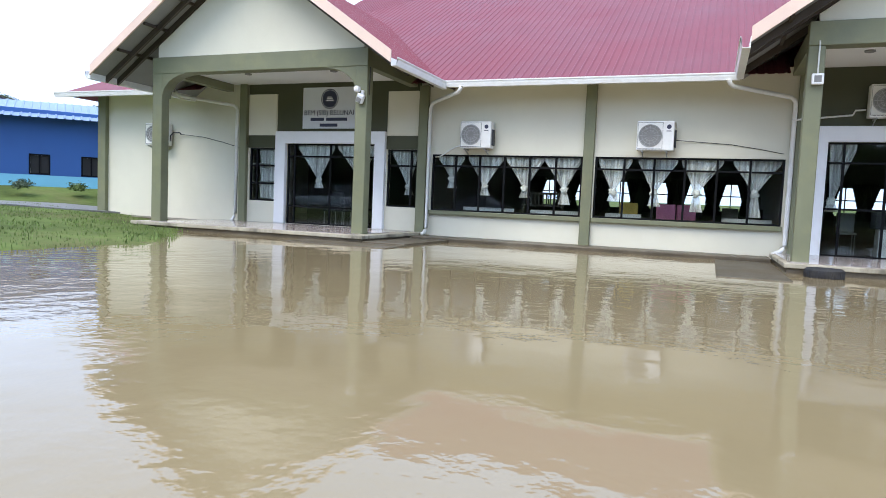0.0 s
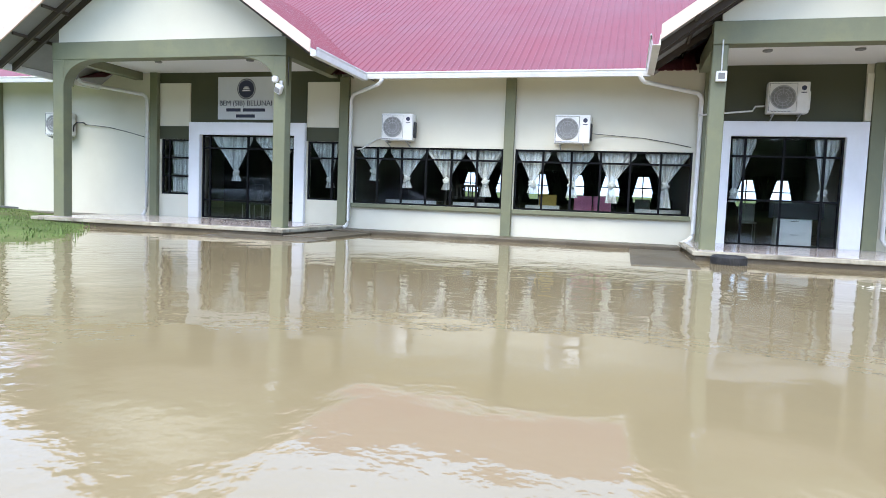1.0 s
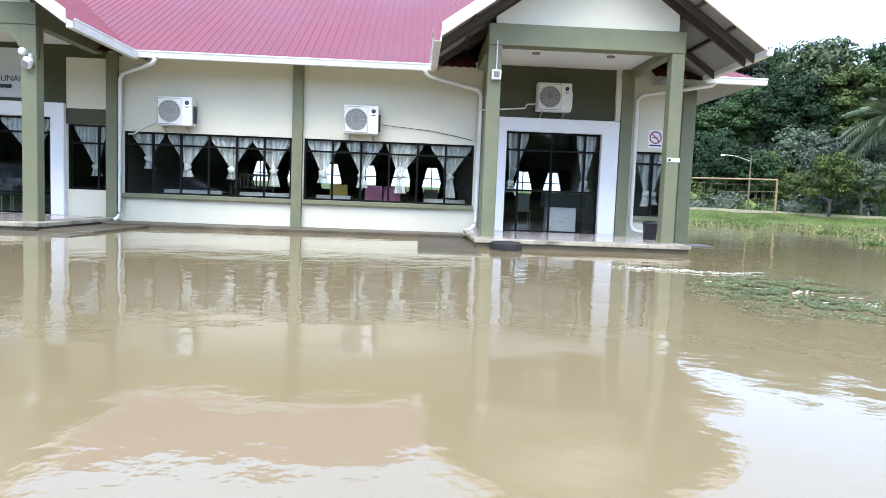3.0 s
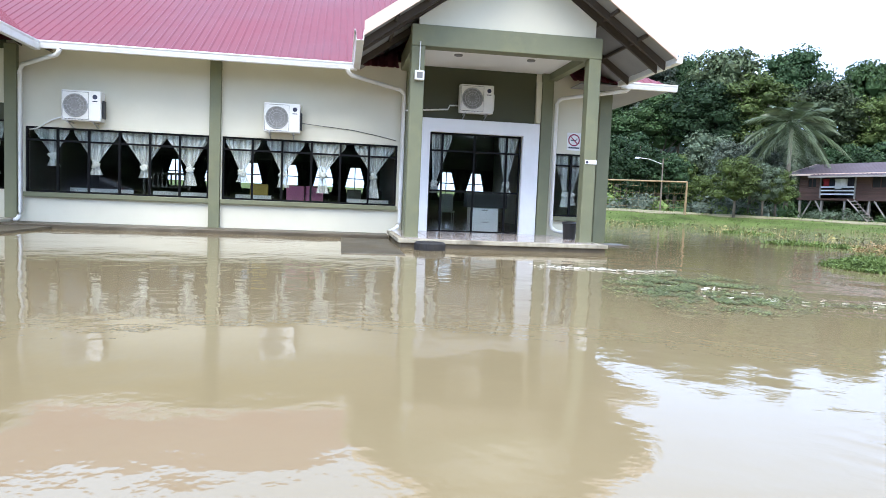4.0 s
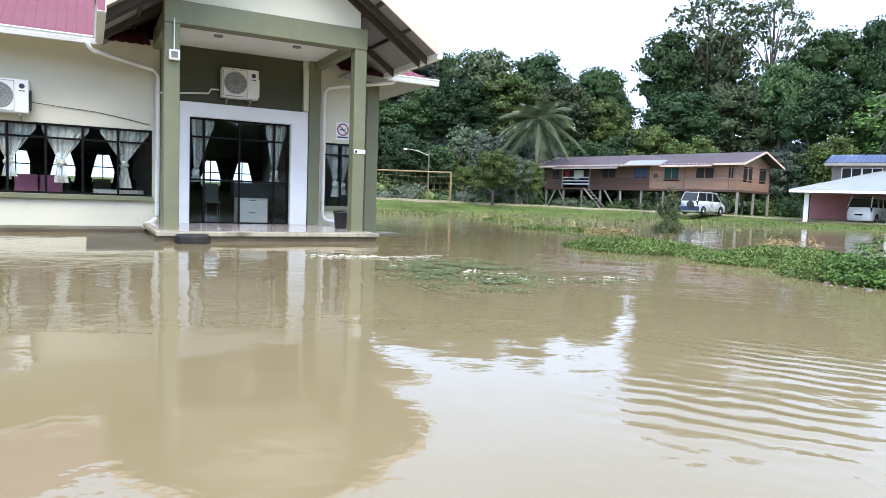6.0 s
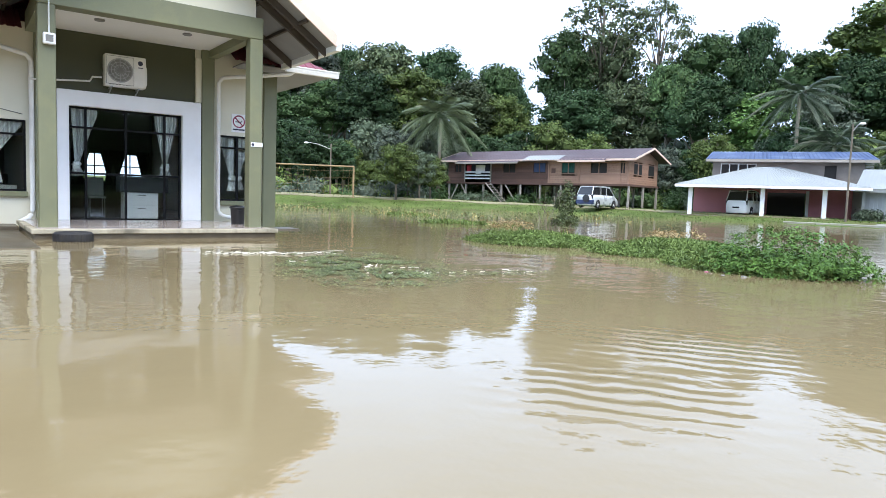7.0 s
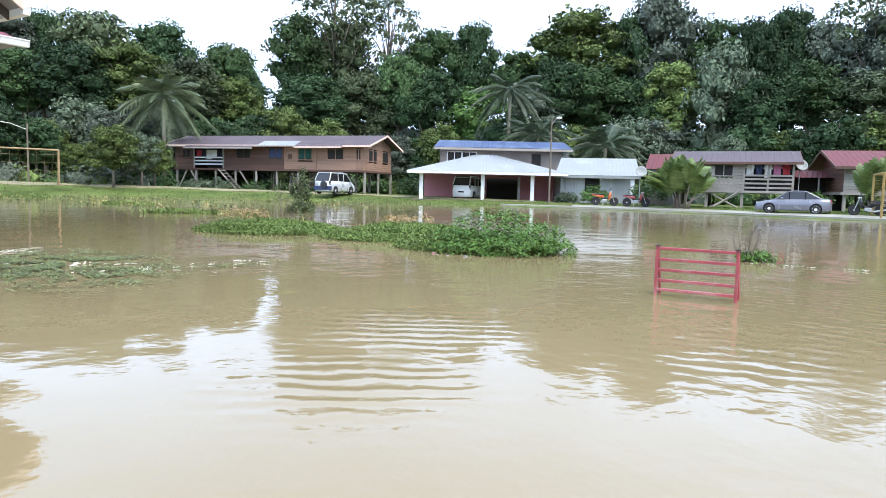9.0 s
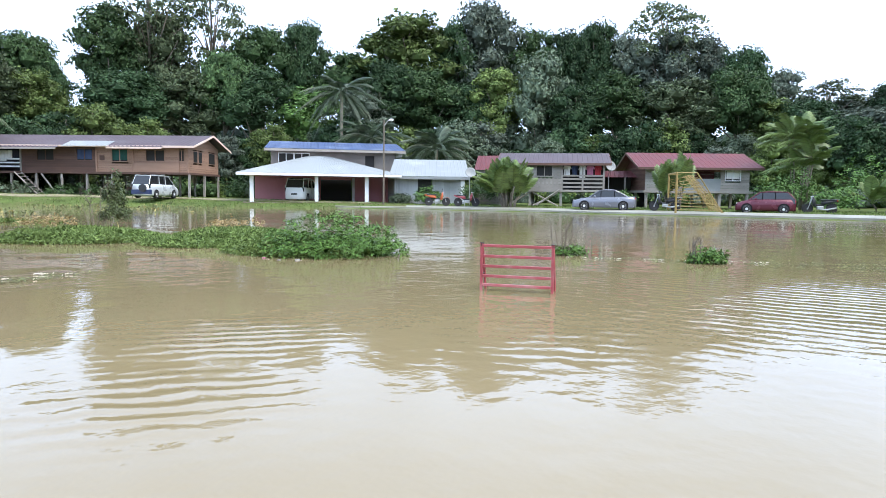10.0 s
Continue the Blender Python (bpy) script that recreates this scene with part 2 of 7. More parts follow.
BARK = material("grey_bark", (0.16, 0.135, 0.105), 0.9, vary=0.35, scale=2, grain=14, bump=0.6)
TIMBER = material("weathered_brown_boards", (0.125, 0.066, 0.048), 0.75, vary=0.25, scale=0.8, grain=12, per_object=0.15, island=0.22, stretch=(1, 1, 4))
TIMBER_TAN = material("tan_varnished_boards", (0.34, 0.20, 0.135), 0.65, vary=0.12, scale=0.8, grain=12, island=0.14, stretch=(1, 1, 4))
TIMBER_GREY = material("grey_weathered_boards", (0.33, 0.30, 0.265), 0.8, vary=0.2, scale=1, grain=12, island=0.2)
TIN_MAROON = material("rusty_maroon_sheet", (0.080, 0.056, 0.064), 0.65, vary=0.25, scale=0.7, stain=(0.125, 0.11, 0.112), stain_amount=0.6)
TIN_WHITE = material("pale_zinc_sheet", (0.25, 0.265, 0.262), 0.5, vary=0.08, scale=0.8, stain=(0.45, 0.46, 0.44), stain_amount=0.4)
TIN_BLUE = material("blue_zinc_sheet", (0.05, 0.08, 0.17), 0.45, vary=0.2, scale=0.8, stain=(0.3, 0.36, 0.45), stain_amount=0.6)
TIN_RED = material("old_red_sheet", (0.125, 0.028, 0.032), 0.7, vary=0.2, scale=0.8, stain=(0.17, 0.07, 0.06), stain_amount=0.6)
BLUEWALL = material("blue_house_paint", (0.032, 0.11, 0.32), 0.7, vary=0.08, scale=0.6)
CYANWALL = material("turquoise_paint", (0.17, 0.46, 0.62), 0.7, vary=0.08, scale=0.6)
PINKWALL = material("pink_house_paint", (0.62, 0.26, 0.28), 0.7, vary=0.1, scale=0.7)
# the pale pink patches put the barrier rails' highlights into the colour
REDPAINT = material("red_gloss_paint", (0.38, 0.075, 0.09), 0.42, vary=0.2, scale=5, stain=(0.62, 0.36, 0.35), stain_amount=0.6)
YELLOWPIPE = material("rusty_yellow_pipe", (0.30, 0.215, 0.07), 0.6, vary=0.2, scale=3, stain=(0.25, 0.13, 0.05), stain_amount=0.6)

# ---------------------------------------------------------------- mesh helpers


def obj(name, bm, mat, smooth=False):
    me = bpy.data.meshes.new(name)
    bm.to_mesh(me)
    bm.free()
    for mm in (mat if isinstance(mat, (list, tuple)) else [mat]):
        me.materials.append(mm)
    if smooth:
        for p in me.polygons:
            p.use_smooth = True
    return new(name, me)


def part(name, bm, mat, parent, label="", smooth=False):
    """One mesh object under a thing or under a part."""
    o = obj(name, bm, mat, smooth)
    o.parent = parent
    if label:
        o["label"] = label
    return o


def share(name, mesh, parent, m=None, label=""):
    """A repeat of a part on the same mesh."""
    o = new(name, mesh)
    o.parent = parent
    if m is not None:
        o.matrix_basis = m
    if label:
        o["label"] = label
    return o


def thing(name, label, category, m=None, group="", kind=""):
    o = new(name)
    o.empty_display_size = 0.2
    if m is not None:
        o.matrix_basis = m
    return tagged(o, label, category, group, kind)


def box(bm, x0, x1, y0, y1, z0, z1, bevel=0.0):
    vs = [bm.verts.new(p) for p in ((x0, y0, z0), (x1, y0, z0), (x1, y1, z0), (x0, y1, z0), (x0, y0, z1), (x1, y0, z1), (x1, y1, z1), (x0, y1, z1))]
    fs = [bm.faces.new([vs[i] for i in q]) for q in ((3, 2, 1, 0), (4, 5, 6, 7), (0, 1, 5, 4), (1, 2, 6, 5), (2, 3, 7, 6), (3, 0, 4, 7))]
    if bevel:
        es = {e for f in fs for e in f.edges}
        bmesh.ops.bevel(bm, geom=list(es), offset=bevel, segments=2, affect="EDGES", profile=0.5)
    return bm


def bx(x0, x1, y0, y1, z0, z1, bevel=0.0):
    return box(bmesh.new(), x0, x1, y0, y1, z0, z1, bevel)


def slab(bm, corners, thick, down=(0, 0, -1)):
    """A flat plate from its upper corners, thickened along down."""
    d = Vector(down) * thick
    top = [bm.verts.new(c) for c in corners]
    bot = [bm.verts.new(Vector(c) + d) for c in corners]
    bm.faces.new(top)
    bm.faces.new(bot[::-1])
    k = len(corners)
    for i in range(k):
        j = (i + 1) % k
        bm.faces.new((top[j], top[i], bot[i], bot[j]))
    return bm


def tube(bm, pts, radius, seg=8, caps=True):
    """A round bar through pts; radius one number or one a point."""
    pts = [Vector(p) for p in pts]
    rad = radius if isinstance(radius, (list, tuple)) else [radius] * len(pts)
    rings = []
    for i, p in enumerate(pts):
        d = (pts[min(i + 1, len(pts) - 1)] - pts[max(i - 1, 0)]).normalized()
        u = d.cross(Vector((0, 0, 1)) if abs(d.z) < 0.9 else Vector((0, 1, 0))).normalized()
        v = d.cross(u)
        rings.append([bm.verts.new(p + rad[i] * (math.cos(a) * u + math.sin(a) * v)) for a in (2 * math.pi * k / seg for k in range(seg))])
    for a, b in zip(rings, rings[1:]):
        for k in range(seg):
            bm.faces.new((a[k], a[(k + 1) % seg], b[(k + 1) % seg], b[k]))
    if caps:
        bm.faces.new(rings[0][::-1])
        bm.faces.new(rings[-1])
    return bm


def tb(pts, radius, seg=8):
    return tube(bmesh.new(), pts, radius, seg)


def lathe(bm, profile, seg=20, at=(0, 0, 0)):
    """Turn a profile of (radius, z) round the z axis."""
    o = Vector(at)
    rings = [[bm.verts.new(o + Vector((r * math.cos(2 * math.pi * k / seg), r * math.sin(2 * math.pi * k / seg), z))) for k in range(seg)] for r, z in profile]
    for a, b in zip(rings, rings[1:]):
        for k in range(seg):
            bm.faces.new((a[k], a[(k + 1) % seg], b[(k + 1) % seg], b[k]))
    bm.faces.new(rings[0][::-1])
    bm.faces.new(rings[-1])
    return bm


def wall_with_holes(bm, x0, x1, y0, y1, z0, z1, holes):
    """An upright wall along x, one closed skin, with rectangular openings (x0, x1, z0, z1) cut through."""
    xs = sorted({x0, x1, *(h[0] for h in holes), *(h[1] for h in holes)})
    zs = sorted({z0, z1, *(min(max(h[2], z0), z1) for h in holes), *(min(max(h[3], z0), z1) for h in holes)})

    def solid(i, k):
        if not (0 <= i < len(xs) - 1 and 0 <= k < len(zs) - 1):
            return False
        cx, cz = (xs[i] + xs[i + 1]) / 2, (zs[k] + zs[k + 1]) / 2
        return not any(h[0] < cx < h[1] and h[2] < cz < h[3] for h in holes)
    made = {}

    def v(i, k, y):
        if (i, k, y) not in made:
            made[i, k, y] = bm.verts.new((xs[i], y, zs[k]))
        return made[i, k, y]
    for i in range(len(xs) - 1):
        for k in range(len(zs) - 1):
            if not solid(i, k):
                continue
            bm.faces.new((v(i, k, y0), v(i + 1, k, y0), v(i + 1, k + 1, y0), v(i, k + 1, y0)))
            bm.faces.new((v(i, k, y1), v(i, k + 1, y1), v(i + 1, k + 1, y1), v(i + 1, k, y1)))
            for di, dk, a, c in ((-1, 0, (i, k), (i, k + 1)), (1, 0, (i + 1, k + 1), (i + 1, k)), (0, -1, (i + 1, k), (i, k)), (0, 1, (i, k + 1), (i + 1, k + 1))):
                if not solid(i + di, k + dk):
                    bm.faces.new((v(*a, y0), v(*c, y0), v(*c, y1), v(*a, y1)))
    bmesh.ops.recalc_face_normals(bm, faces=bm.faces)
    return bm


def ribbed(bm, a, b, c, d, pitch=0.2, rib=0.017, width=0.07):
    """Roof sheet with raised ribs: eave from a to b, top edge from d to c (a under d, b under c)."""
    a, b, c, d = (Vector(p) for p in (a, b, c, d))
    nrm = (b - a).cross(d - a).normalized()
    if nrm.z < 0:
        nrm = -nrm
    n = max(1, round((b - a).length / pitch))
    along = (b - a).normalized()

    def pair(u, h):
        return bm.verts.new(a.lerp(b, u) + nrm * h), bm.verts.new(d.lerp(c, u) + nrm * h)
    prev = pair(0, 0)
    w = width / (b - a).length
    for k in range(n):
        u0 = (k + 0.5) / n
        for u, h in ((u0 - w / 2, 0), (u0 - w / 5, rib), (u0 + w / 5, rib), (u0 + w / 2, 0)):
            q = pair(min(max(u, 0), 1), h)
            bm.faces.new((prev[0], q[0], q[1], prev[1]))
            prev = q
    q = pair(1, 0)
    bm.faces.new((prev[0], q[0], q[1], prev[1]))
    return bm

# ---------------------------------------------------------------- ground and water
EYE_X, EYE_Y = 2.3, -2.7
SHORE = ((-180, 45), (-60, 60), (0, 50), (20, 52), (31, 55.5), (37, 54.2), (50, 51), (60, 48), (70, 46), (78, 43), (86, 40), (95, 38.6), (106, 38), (130, 42), (180, 45))


def ground_height(x, y):
    r = math.hypot(x - EYE_X, y - EYE_Y)
    ang = math.degrees(math.atan2(x - EYE_X, y - EYE_Y))
    rs = SHORE[-1][1]
    for (a0, r0), (a1, r1) in zip(SHORE, SHORE[1:]):
        if a0 <= ang <= a1:
            rs = r0 + (r1 - r0) * (ang - a0) / (a1 - a0)
            break
    d = r - rs
    rise = 0.28 if ang > 70 else 0.28 + 0.6 * min(1, (70 - ang) / 45)
    far = -0.45 if d < -2 else (-0.45 + 0.5 * (d + 2) / 2.0 if d < 0 else 0.05 + min(d / 5.0, 1) * (rise - 0.05))
    if d > 30:
        far += min(d - 30, 200) * 0.02
    dl = -(x + 7.7) - max(0.0, y - 7.3) * 0.8 - max(0.0, 1.5 - y) * 1.2
    left = -0.45 if dl < -1 else (-0.45 + 0.48 * (dl + 1) if dl < 0 else 0.03 + 0.042 * min(dl, 7.5))
    dn = (x + 28.1) * 0.785 - (y - 14.7) * 0.62          # how far before the garden wall of the blue house
    if dl > 1.5 and x < -13 and dn < 4.0:
        left = max(left, 0.96 - 0.6 * min(1.0, max(0.0, (dn - 0.8) / 3.0)))
    isl = -0.45
    for cx, cy, sx, sy, h in ((13.2, 8.6, 2.0, 2.2, 0.62), (14.2, 5.6, 2.6, 1.9, 0.62), (12.3, 3.0, 1.1, 1.7, 0.66), (20.5, 26, 1.8, 2.6, 0.46), (22.5, 38, 1.8, 4, 0.42), (17, 16, 2.3, 3.2, 0.44)):
        isl = max(isl, -0.45 + h * math.exp(-(((x - cx) / sx) ** 2 + ((y - cy) / sy) ** 2) ** 1.5))
    g = max(far, left, isl)
    if g > -0.3:
        g += 0.035 * noise.noise(Vector((x * 0.6, y * 0.6, 0))) + 0.02 * noise.noise(Vector((x * 2.1, y * 2.1, 4)))
    return g


def axis(lo, hi, step, far):
    inner = [lo + i * step for i in range(int((hi - lo) / step) + 1)]
    outer = [step * 4 * 1.6 ** k for k in range(13)]
    left, right = [lo - o for o in outer if o < far][::-1], [inner[-1] + o for o in outer if o < far]
    return left + inner + right


def build_ground():
    xs, ys = axis(-34, 70, 0.8, 3500), axis(-30, 70, 0.8, 3500)
    verts = [(x, y, ground_height(x, y)) for y in ys for x in xs]
    n = len(xs)
    faces = [(j * n + i, j * n + i + 1, (j + 1) * n + i + 1, (j + 1) * n + i) for j in range(len(ys) - 1) for i in range(n - 1)]
    me = bpy.data.meshes.new("ground")
    me.from_pydata(verts, [], faces)
    me.materials.append(SOIL)
    me.shade_smooth()
    tagged(new("ground", me), "muddy grassy ground partly under flood water", "ground", kind="structure")


build_ground()
wbm = bmesh.new()
bmesh.ops.create_grid(wbm, x_segments=40, y_segments=40, size=95)
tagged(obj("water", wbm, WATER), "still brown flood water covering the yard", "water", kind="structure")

# ---------------------------------------------------------------- the hall
W = 14.5          # front face of the hall wall
hall = thing("hall_building", "cream and olive single-storey hall with a red roof", "building")

part("front_wall", wall_with_holes(bmesh.new(), -17.6, 9.16, W, W + 0.2, 0.0, 4.42, [
    (-11.35, -10.36, 0.84, 2.46), (-9.97, -6.95, 0.19, 2.60), (-6.58, -5.62, 0.84, 2.46), (-5.2, -1.05, 0.80, 2.34), (-0.74, 3.56, 0.80, 2.34), (4.37, 6.80, 0.18, 2.74), (7.70, 8.60, 0.70, 2.36)]), CREAM, hall)
part("side_wall", bx(-17.6, -17.4, W + 0.2, 27.2, 0.0, 4.42), CREAM, hall)
part("side_wall", bx(8.92, 9.16, W + 0.2, 27.2, 0.0, 4.42), CREAM, hall)
REAR = [(-10.5, -9.6), (-5.2, -4.3), (-3.6, -2.7), (-2.1, -1.2), (-0.6, 0.3), (0.9, 1.8), (2.3, 3.2), (4.9, 5.9), (6.3, 7.3), (7.6, 8.6)]   # openings of the rear wall
part("back_wall", wall_with_holes(bmesh.new(), -17.4, 8.92, 27.0, 27.2, 0.0, 4.42, [(a, b, 1.16, 2.25) for a, b in REAR]), INTWALL_SHADED, hall)
part("inner_floor", bx(-17.4, 8.92, W + 0.2, 27.0, 0.0, 0.18), TILE, hall)
part("inner_ceiling", bx(-17.4, 8.92, W + 0.2, 27.0, 4.2, 4.3), CEIL, hall)
part("partition_wall", bx(3.55, 3.7, W + 0.2, 22, 0.18, 4.2), INTWALL_SHADED, hall)
part("partition_wall", bx(-5.55, -5.4, W + 0.2, 20, 0.18, 4.2), INTWALL_SHADED, hall)

# painted upper fields of the two entrance bays, and their cream panels
ob = bmesh.new()
for q in ((-11.40, -10.34, 2.46, 2.84), (-11.40, -5.6, 4.08, 4.4), (-10.34, -6.62, 2.95, 4.08), (-6.62, -5.6, 2.46, 2.84)):
    box(ob, q[0], q[1], W - 0.015, W, q[2], q[3])
part("painted_field", ob, DARKOLIVE, hall, "dark olive painted upper wall field")
part("painted_field", bx(4.05, 7.115, W - 0.015, W, 3.08, 4.4), DARKOLIVE, hall, "dark olive painted upper wall field")
for x0, x1 in ((-11.39, -10.34), (-6.62, -5.61)):
    part("wall_panel", bx(x0 + 0.03, x1 - 0.03, W - 0.035, W, 2.84, 4.08, 0.008), CREAM, hall)
for x0, x1, z0, z1 in ((-17.6, -17.25, 0, 4.2), (-11.66, -11.41, 0, 4.4), (-5.6, -5.33, 0, 4.2), (-1.03, -0.77, 0, 4.25), (3.72, 4.04, 0, 4.4), (7.26, 7.56, 0, 4.4), (8.84, 9.18, 0, 4.2)):
    part("pilaster", bx(x0, x1, W - 0.14, W, z0, z1, 0.012), OLIVE, hall)
part("cream_strip", bx(7.12, 7.255, W - 0.10, W, 3.1, 4.16, 0.008), CREAM, hall)


def surround(x0, x1, z0, z1, ix0, ix1, iz1):
    """White painted door surround with a stepped face."""
    b = bmesh.new()
    slab(b, [(x, W - 0.13, z) for x, z in ((x0, z0), (x0, z1), (x1, z1), (x1, z0), (ix1, z0), (ix1, iz1), (ix0, iz1), (ix0, z0))], 0.13, (0, 1, 0))
    bmesh.ops.recalc_face_normals(b, faces=b.faces)
    bmesh.ops.bevel(b, geom=b.edges[:], offset=0.01, segments=2, affect="EDGES")
    return b


part("door_surround", surround(-10.33, -6.62, 0.19, 2.95, -9.97, -6.95, 2.60), WHITE, hall, "white painted door surround")
part("door_surround", surround(4.14, 7.24, 0.18, 3.08, 4.37, 6.80, 2.74), WHITE, hall, "white painted door surround")


def window(x0, x1, z0, z1, posts, rails, name="window", sill=True, label="black framed window with glass panes"):
    """Black frame with posts and rails, and one glass pane a field."""
    b = bmesh.new()
    y0, y1 = W + 0.03, W + 0.09
    f = 0.045
    for q in ((x0, x0 + f, z0, z1), (x1 - f, x1, z0, z1), (x0 + f, x1 - f, z0, z0 + f), (x0 + f, x1 - f, z1 - f, z1)):
        box(b, q[0], q[1], y0, y1, q[2], q[3])
    w = part(name, b, BLACK, hall, label)
    xs = [x0] + list(posts) + [x1]
    for p in posts:
        part("window_post", bx(p - 0.025, p + 0.025, y0 + 0.003, y1 - 0.003, z0 + f, z1 - f), BLACK, w)
    for r in rails:
        for a, c in zip(xs, xs[1:]):
            part("window_rail", bx(a + 0.03, c - 0.03, y0 + 0.006, y1 - 0.006, r - 0.022, r + 0.022), BLACK, w)
    for a, c in zip(xs, xs[1:]):
        pane = part("pane", bx(a + 0.02, c - 0.02, y0 + 0.027, y0 + 0.033, z0 + 0.02, z1 - 0.02), GLASS, w)
        pane.visible_shadow = False
    if sill:
        part("window_sill", bx(x0 - 0.02, x1 + 0.02, W - 0.10, W, z0 - 0.11, z0, 0.01), OLIVE, w, "olive painted sill")
    return w


def spread(x0, x1, n):
    return [x0 + (x1 - x0) * k / n for k in range(1, n)]


window(-11.35, -10.36, 0.84, 2.46, [-11.1], [1.38, 1.92], sill=False)
window(-6.58, -5.62, 0.84, 2.46, [-5.85], [2.0], sill=False)
window(-5.2, -1.05, 0.80, 2.34, spread(-5.2, -1.05, 6), [2.03])
window(-0.74, 3.56, 0.80, 2.34, spread(-0.74, 3.56, 6), [2.03])
window(7.70, 8.60, 0.70, 2.36, [8.2], [2.05])
window(-9.97, -6.95, 0.19, 2.60, [-9.72, -8.48, -7.25], [2.22, 0.72], "glazed_door", False, "black framed glazed double door under a transom")
rd = window(4.37, 6.80, 0.18, 2.74, [4.72, 5.56, 6.42], [2.28, 1.25], "glazed_door", False, "black framed glazed double door under a transom")

# ---- roofs
for x0, x1 in REAR:
    bars = bmesh.new()
    for q in ((x0, x1, 1.75, 1.79), ((x0 + x1) / 2 - 0.02, (x0 + x1) / 2 + 0.02, 1.16, 2.3)):
        box(bars, q[0], q[1], 27.05, 27.08, q[2], min(q[3], 2.25))
    part("rear_window_bar", bars, BLACK, hall)
SL, SM = 0.70, 0.566
RIDGE_Y, EAVE_Y, EAVE_Z = 23.7, 13.55, 4.10
RIDGE_Z = EAVE_Z + SM * (RIDGE_Y - EAVE_Y)
HX0, HX1 = -18.5, 10.5


def main_z(y):
    return EAVE_Z + SM * (y - EAVE_Y)


run = RIDGE_Y - EAVE_Y
bays = ((HX0, -12.5, EAVE_Y), (-12.5, -5.5, W + 0.15), (-5.5, 3.45, EAVE_Y), (3.45, 7.8, W + 0.15), (7.8, HX1, EAVE_Y))
rb = bmesh.new()
for x0, x1, y0 in bays:
    # the hips at both ends cut the slope: its top edge runs up along them
    t0 = min(RIDGE_Y, EAVE_Y + max(0.0, x1 - HX0)) if x0 == HX0 else RIDGE_Y
    t1 = min(RIDGE_Y, EAVE_Y + max(0.0, HX1 - x0)) if x1 == HX1 else RIDGE_Y
    if x0 == HX0:
        ribbed(rb, (x0, y0, main_z(y0)), (x1, y0, main_z(y0)), (x1, t0, main_z(t0)), (x0 + 0.001, y0, main_z(y0)))
    elif x1 == HX1:
        ribbed(rb, (x0, y0, main_z(y0)), (x1, y0, main_z(y0)), (x1 - 0.001, y0, main_z(y0)), (x0, t1, main_z(t1)))
    else:
        # trim at the hip lines beyond the end bays
        xa, xb = x0, x1
        ta, tb_ = x0, x1
        if x0 < HX0 + run:
            ta = HX0 + run
        if x1 > HX1 - run:
            tb_ = max(x0, HX1 - run)
        za = min(RIDGE_Y, EAVE_Y + (x0 - HX0)) if x0 < HX0 + run else RIDGE_Y
        zb = min(RIDGE_Y, EAVE_Y + (HX1 - x1)) if x1 > HX1 - run else RIDGE_Y
        if za < RIDGE_Y:
            ribbed(rb, (x0, y0, main_z(y0)), (ta, y0, main_z(y0)), (ta, RIDGE_Y, RIDGE_Z), (x0, za, main_z(za)))
            xa = ta
        if zb < RIDGE_Y:
            zt = min(RIDGE_Y, EAVE_Y + HX1 - tb_)
            ribbed(rb, (tb_, y0, main_z(y0)), (x1, y0, main_z(y0)), (x1, zb, main_z(zb)), (tb_, zt, main_z(zt)))
            xb = tb_
        if xb - xa > 0.05:
            ribbed(rb, (xa, y0, main_z(y0)), (xb, y0, main_z(y0)), (xb, RIDGE_Y, RIDGE_Z), (xa, RIDGE_Y, RIDGE_Z))
part("main_roof", rb, ROOF, hall, "red ribbed metal roof sheets")
rb = bmesh.new()
BACK_Y = 2 * RIDGE_Y - EAVE_Y
slab(rb, [(HX0, EAVE_Y, EAVE_Z), (HX0 + run, RIDGE_Y, RIDGE_Z), (HX0, BACK_Y, EAVE_Z)], 0.03)
slab(rb, [(HX1, BACK_Y, EAVE_Z), (HX1 - run, RIDGE_Y, RIDGE_Z), (HX1, EAVE_Y, EAVE_Z)], 0.03)
slab(rb, [(HX0, BACK_Y, EAVE_Z), (HX0 + run, RIDGE_Y, RIDGE_Z), (HX1 - run, RIDGE_Y, RIDGE_Z), (HX1, BACK_Y, EAVE_Z)], 0.03)
HIP_Y = EAVE_Y - 12.4 - HX0                 # where the upper gable leaves the end hip
ribbed(rb, (-12.4, HIP_Y, main_z(HIP_Y)), (HX0 + run, RIDGE_Y, RIDGE_Z), (HX0 + run, RIDGE_Y + 0.001, RIDGE_Z), (-12.4, RIDGE_Y, RIDGE_Z))
slab(rb, [(-12.4, RIDGE_Y, RIDGE_Z), (HX0 + run, RIDGE_Y, RIDGE_Z), (-12.4, 2 * RIDGE_Y - HIP_Y, main_z(HIP_Y))], 0.03)
slab(rb, [(-12.4, HIP_Y, main_z(HIP_Y) - 0.03), (-12.4, RIDGE_Y, RIDGE_Z - 0.03), (-12.4, 2 * RIDGE_Y - HIP_Y, main_z(HIP_Y) - 0.03)], 0.05, (1, 0, 0))
part("rear_roof", rb, ROOF, hall, "red ribbed metal roof sheets")
# boarded eaves between porches
for x0, x1 in ((HX0, -13.6), (-4.5, 2.5)):
    eb = bmesh.new()
    slab(eb, [(x0, EAVE_Y + 0.02, EAVE_Z - 0.05), (x1, EAVE_Y + 0.02, EAVE_Z - 0.05), (x1, W, EAVE_Z + 0.16), (x0, W, EAVE_Z + 0.16)], 0.02)
    part("eave_board", eb, CREAM, hall)


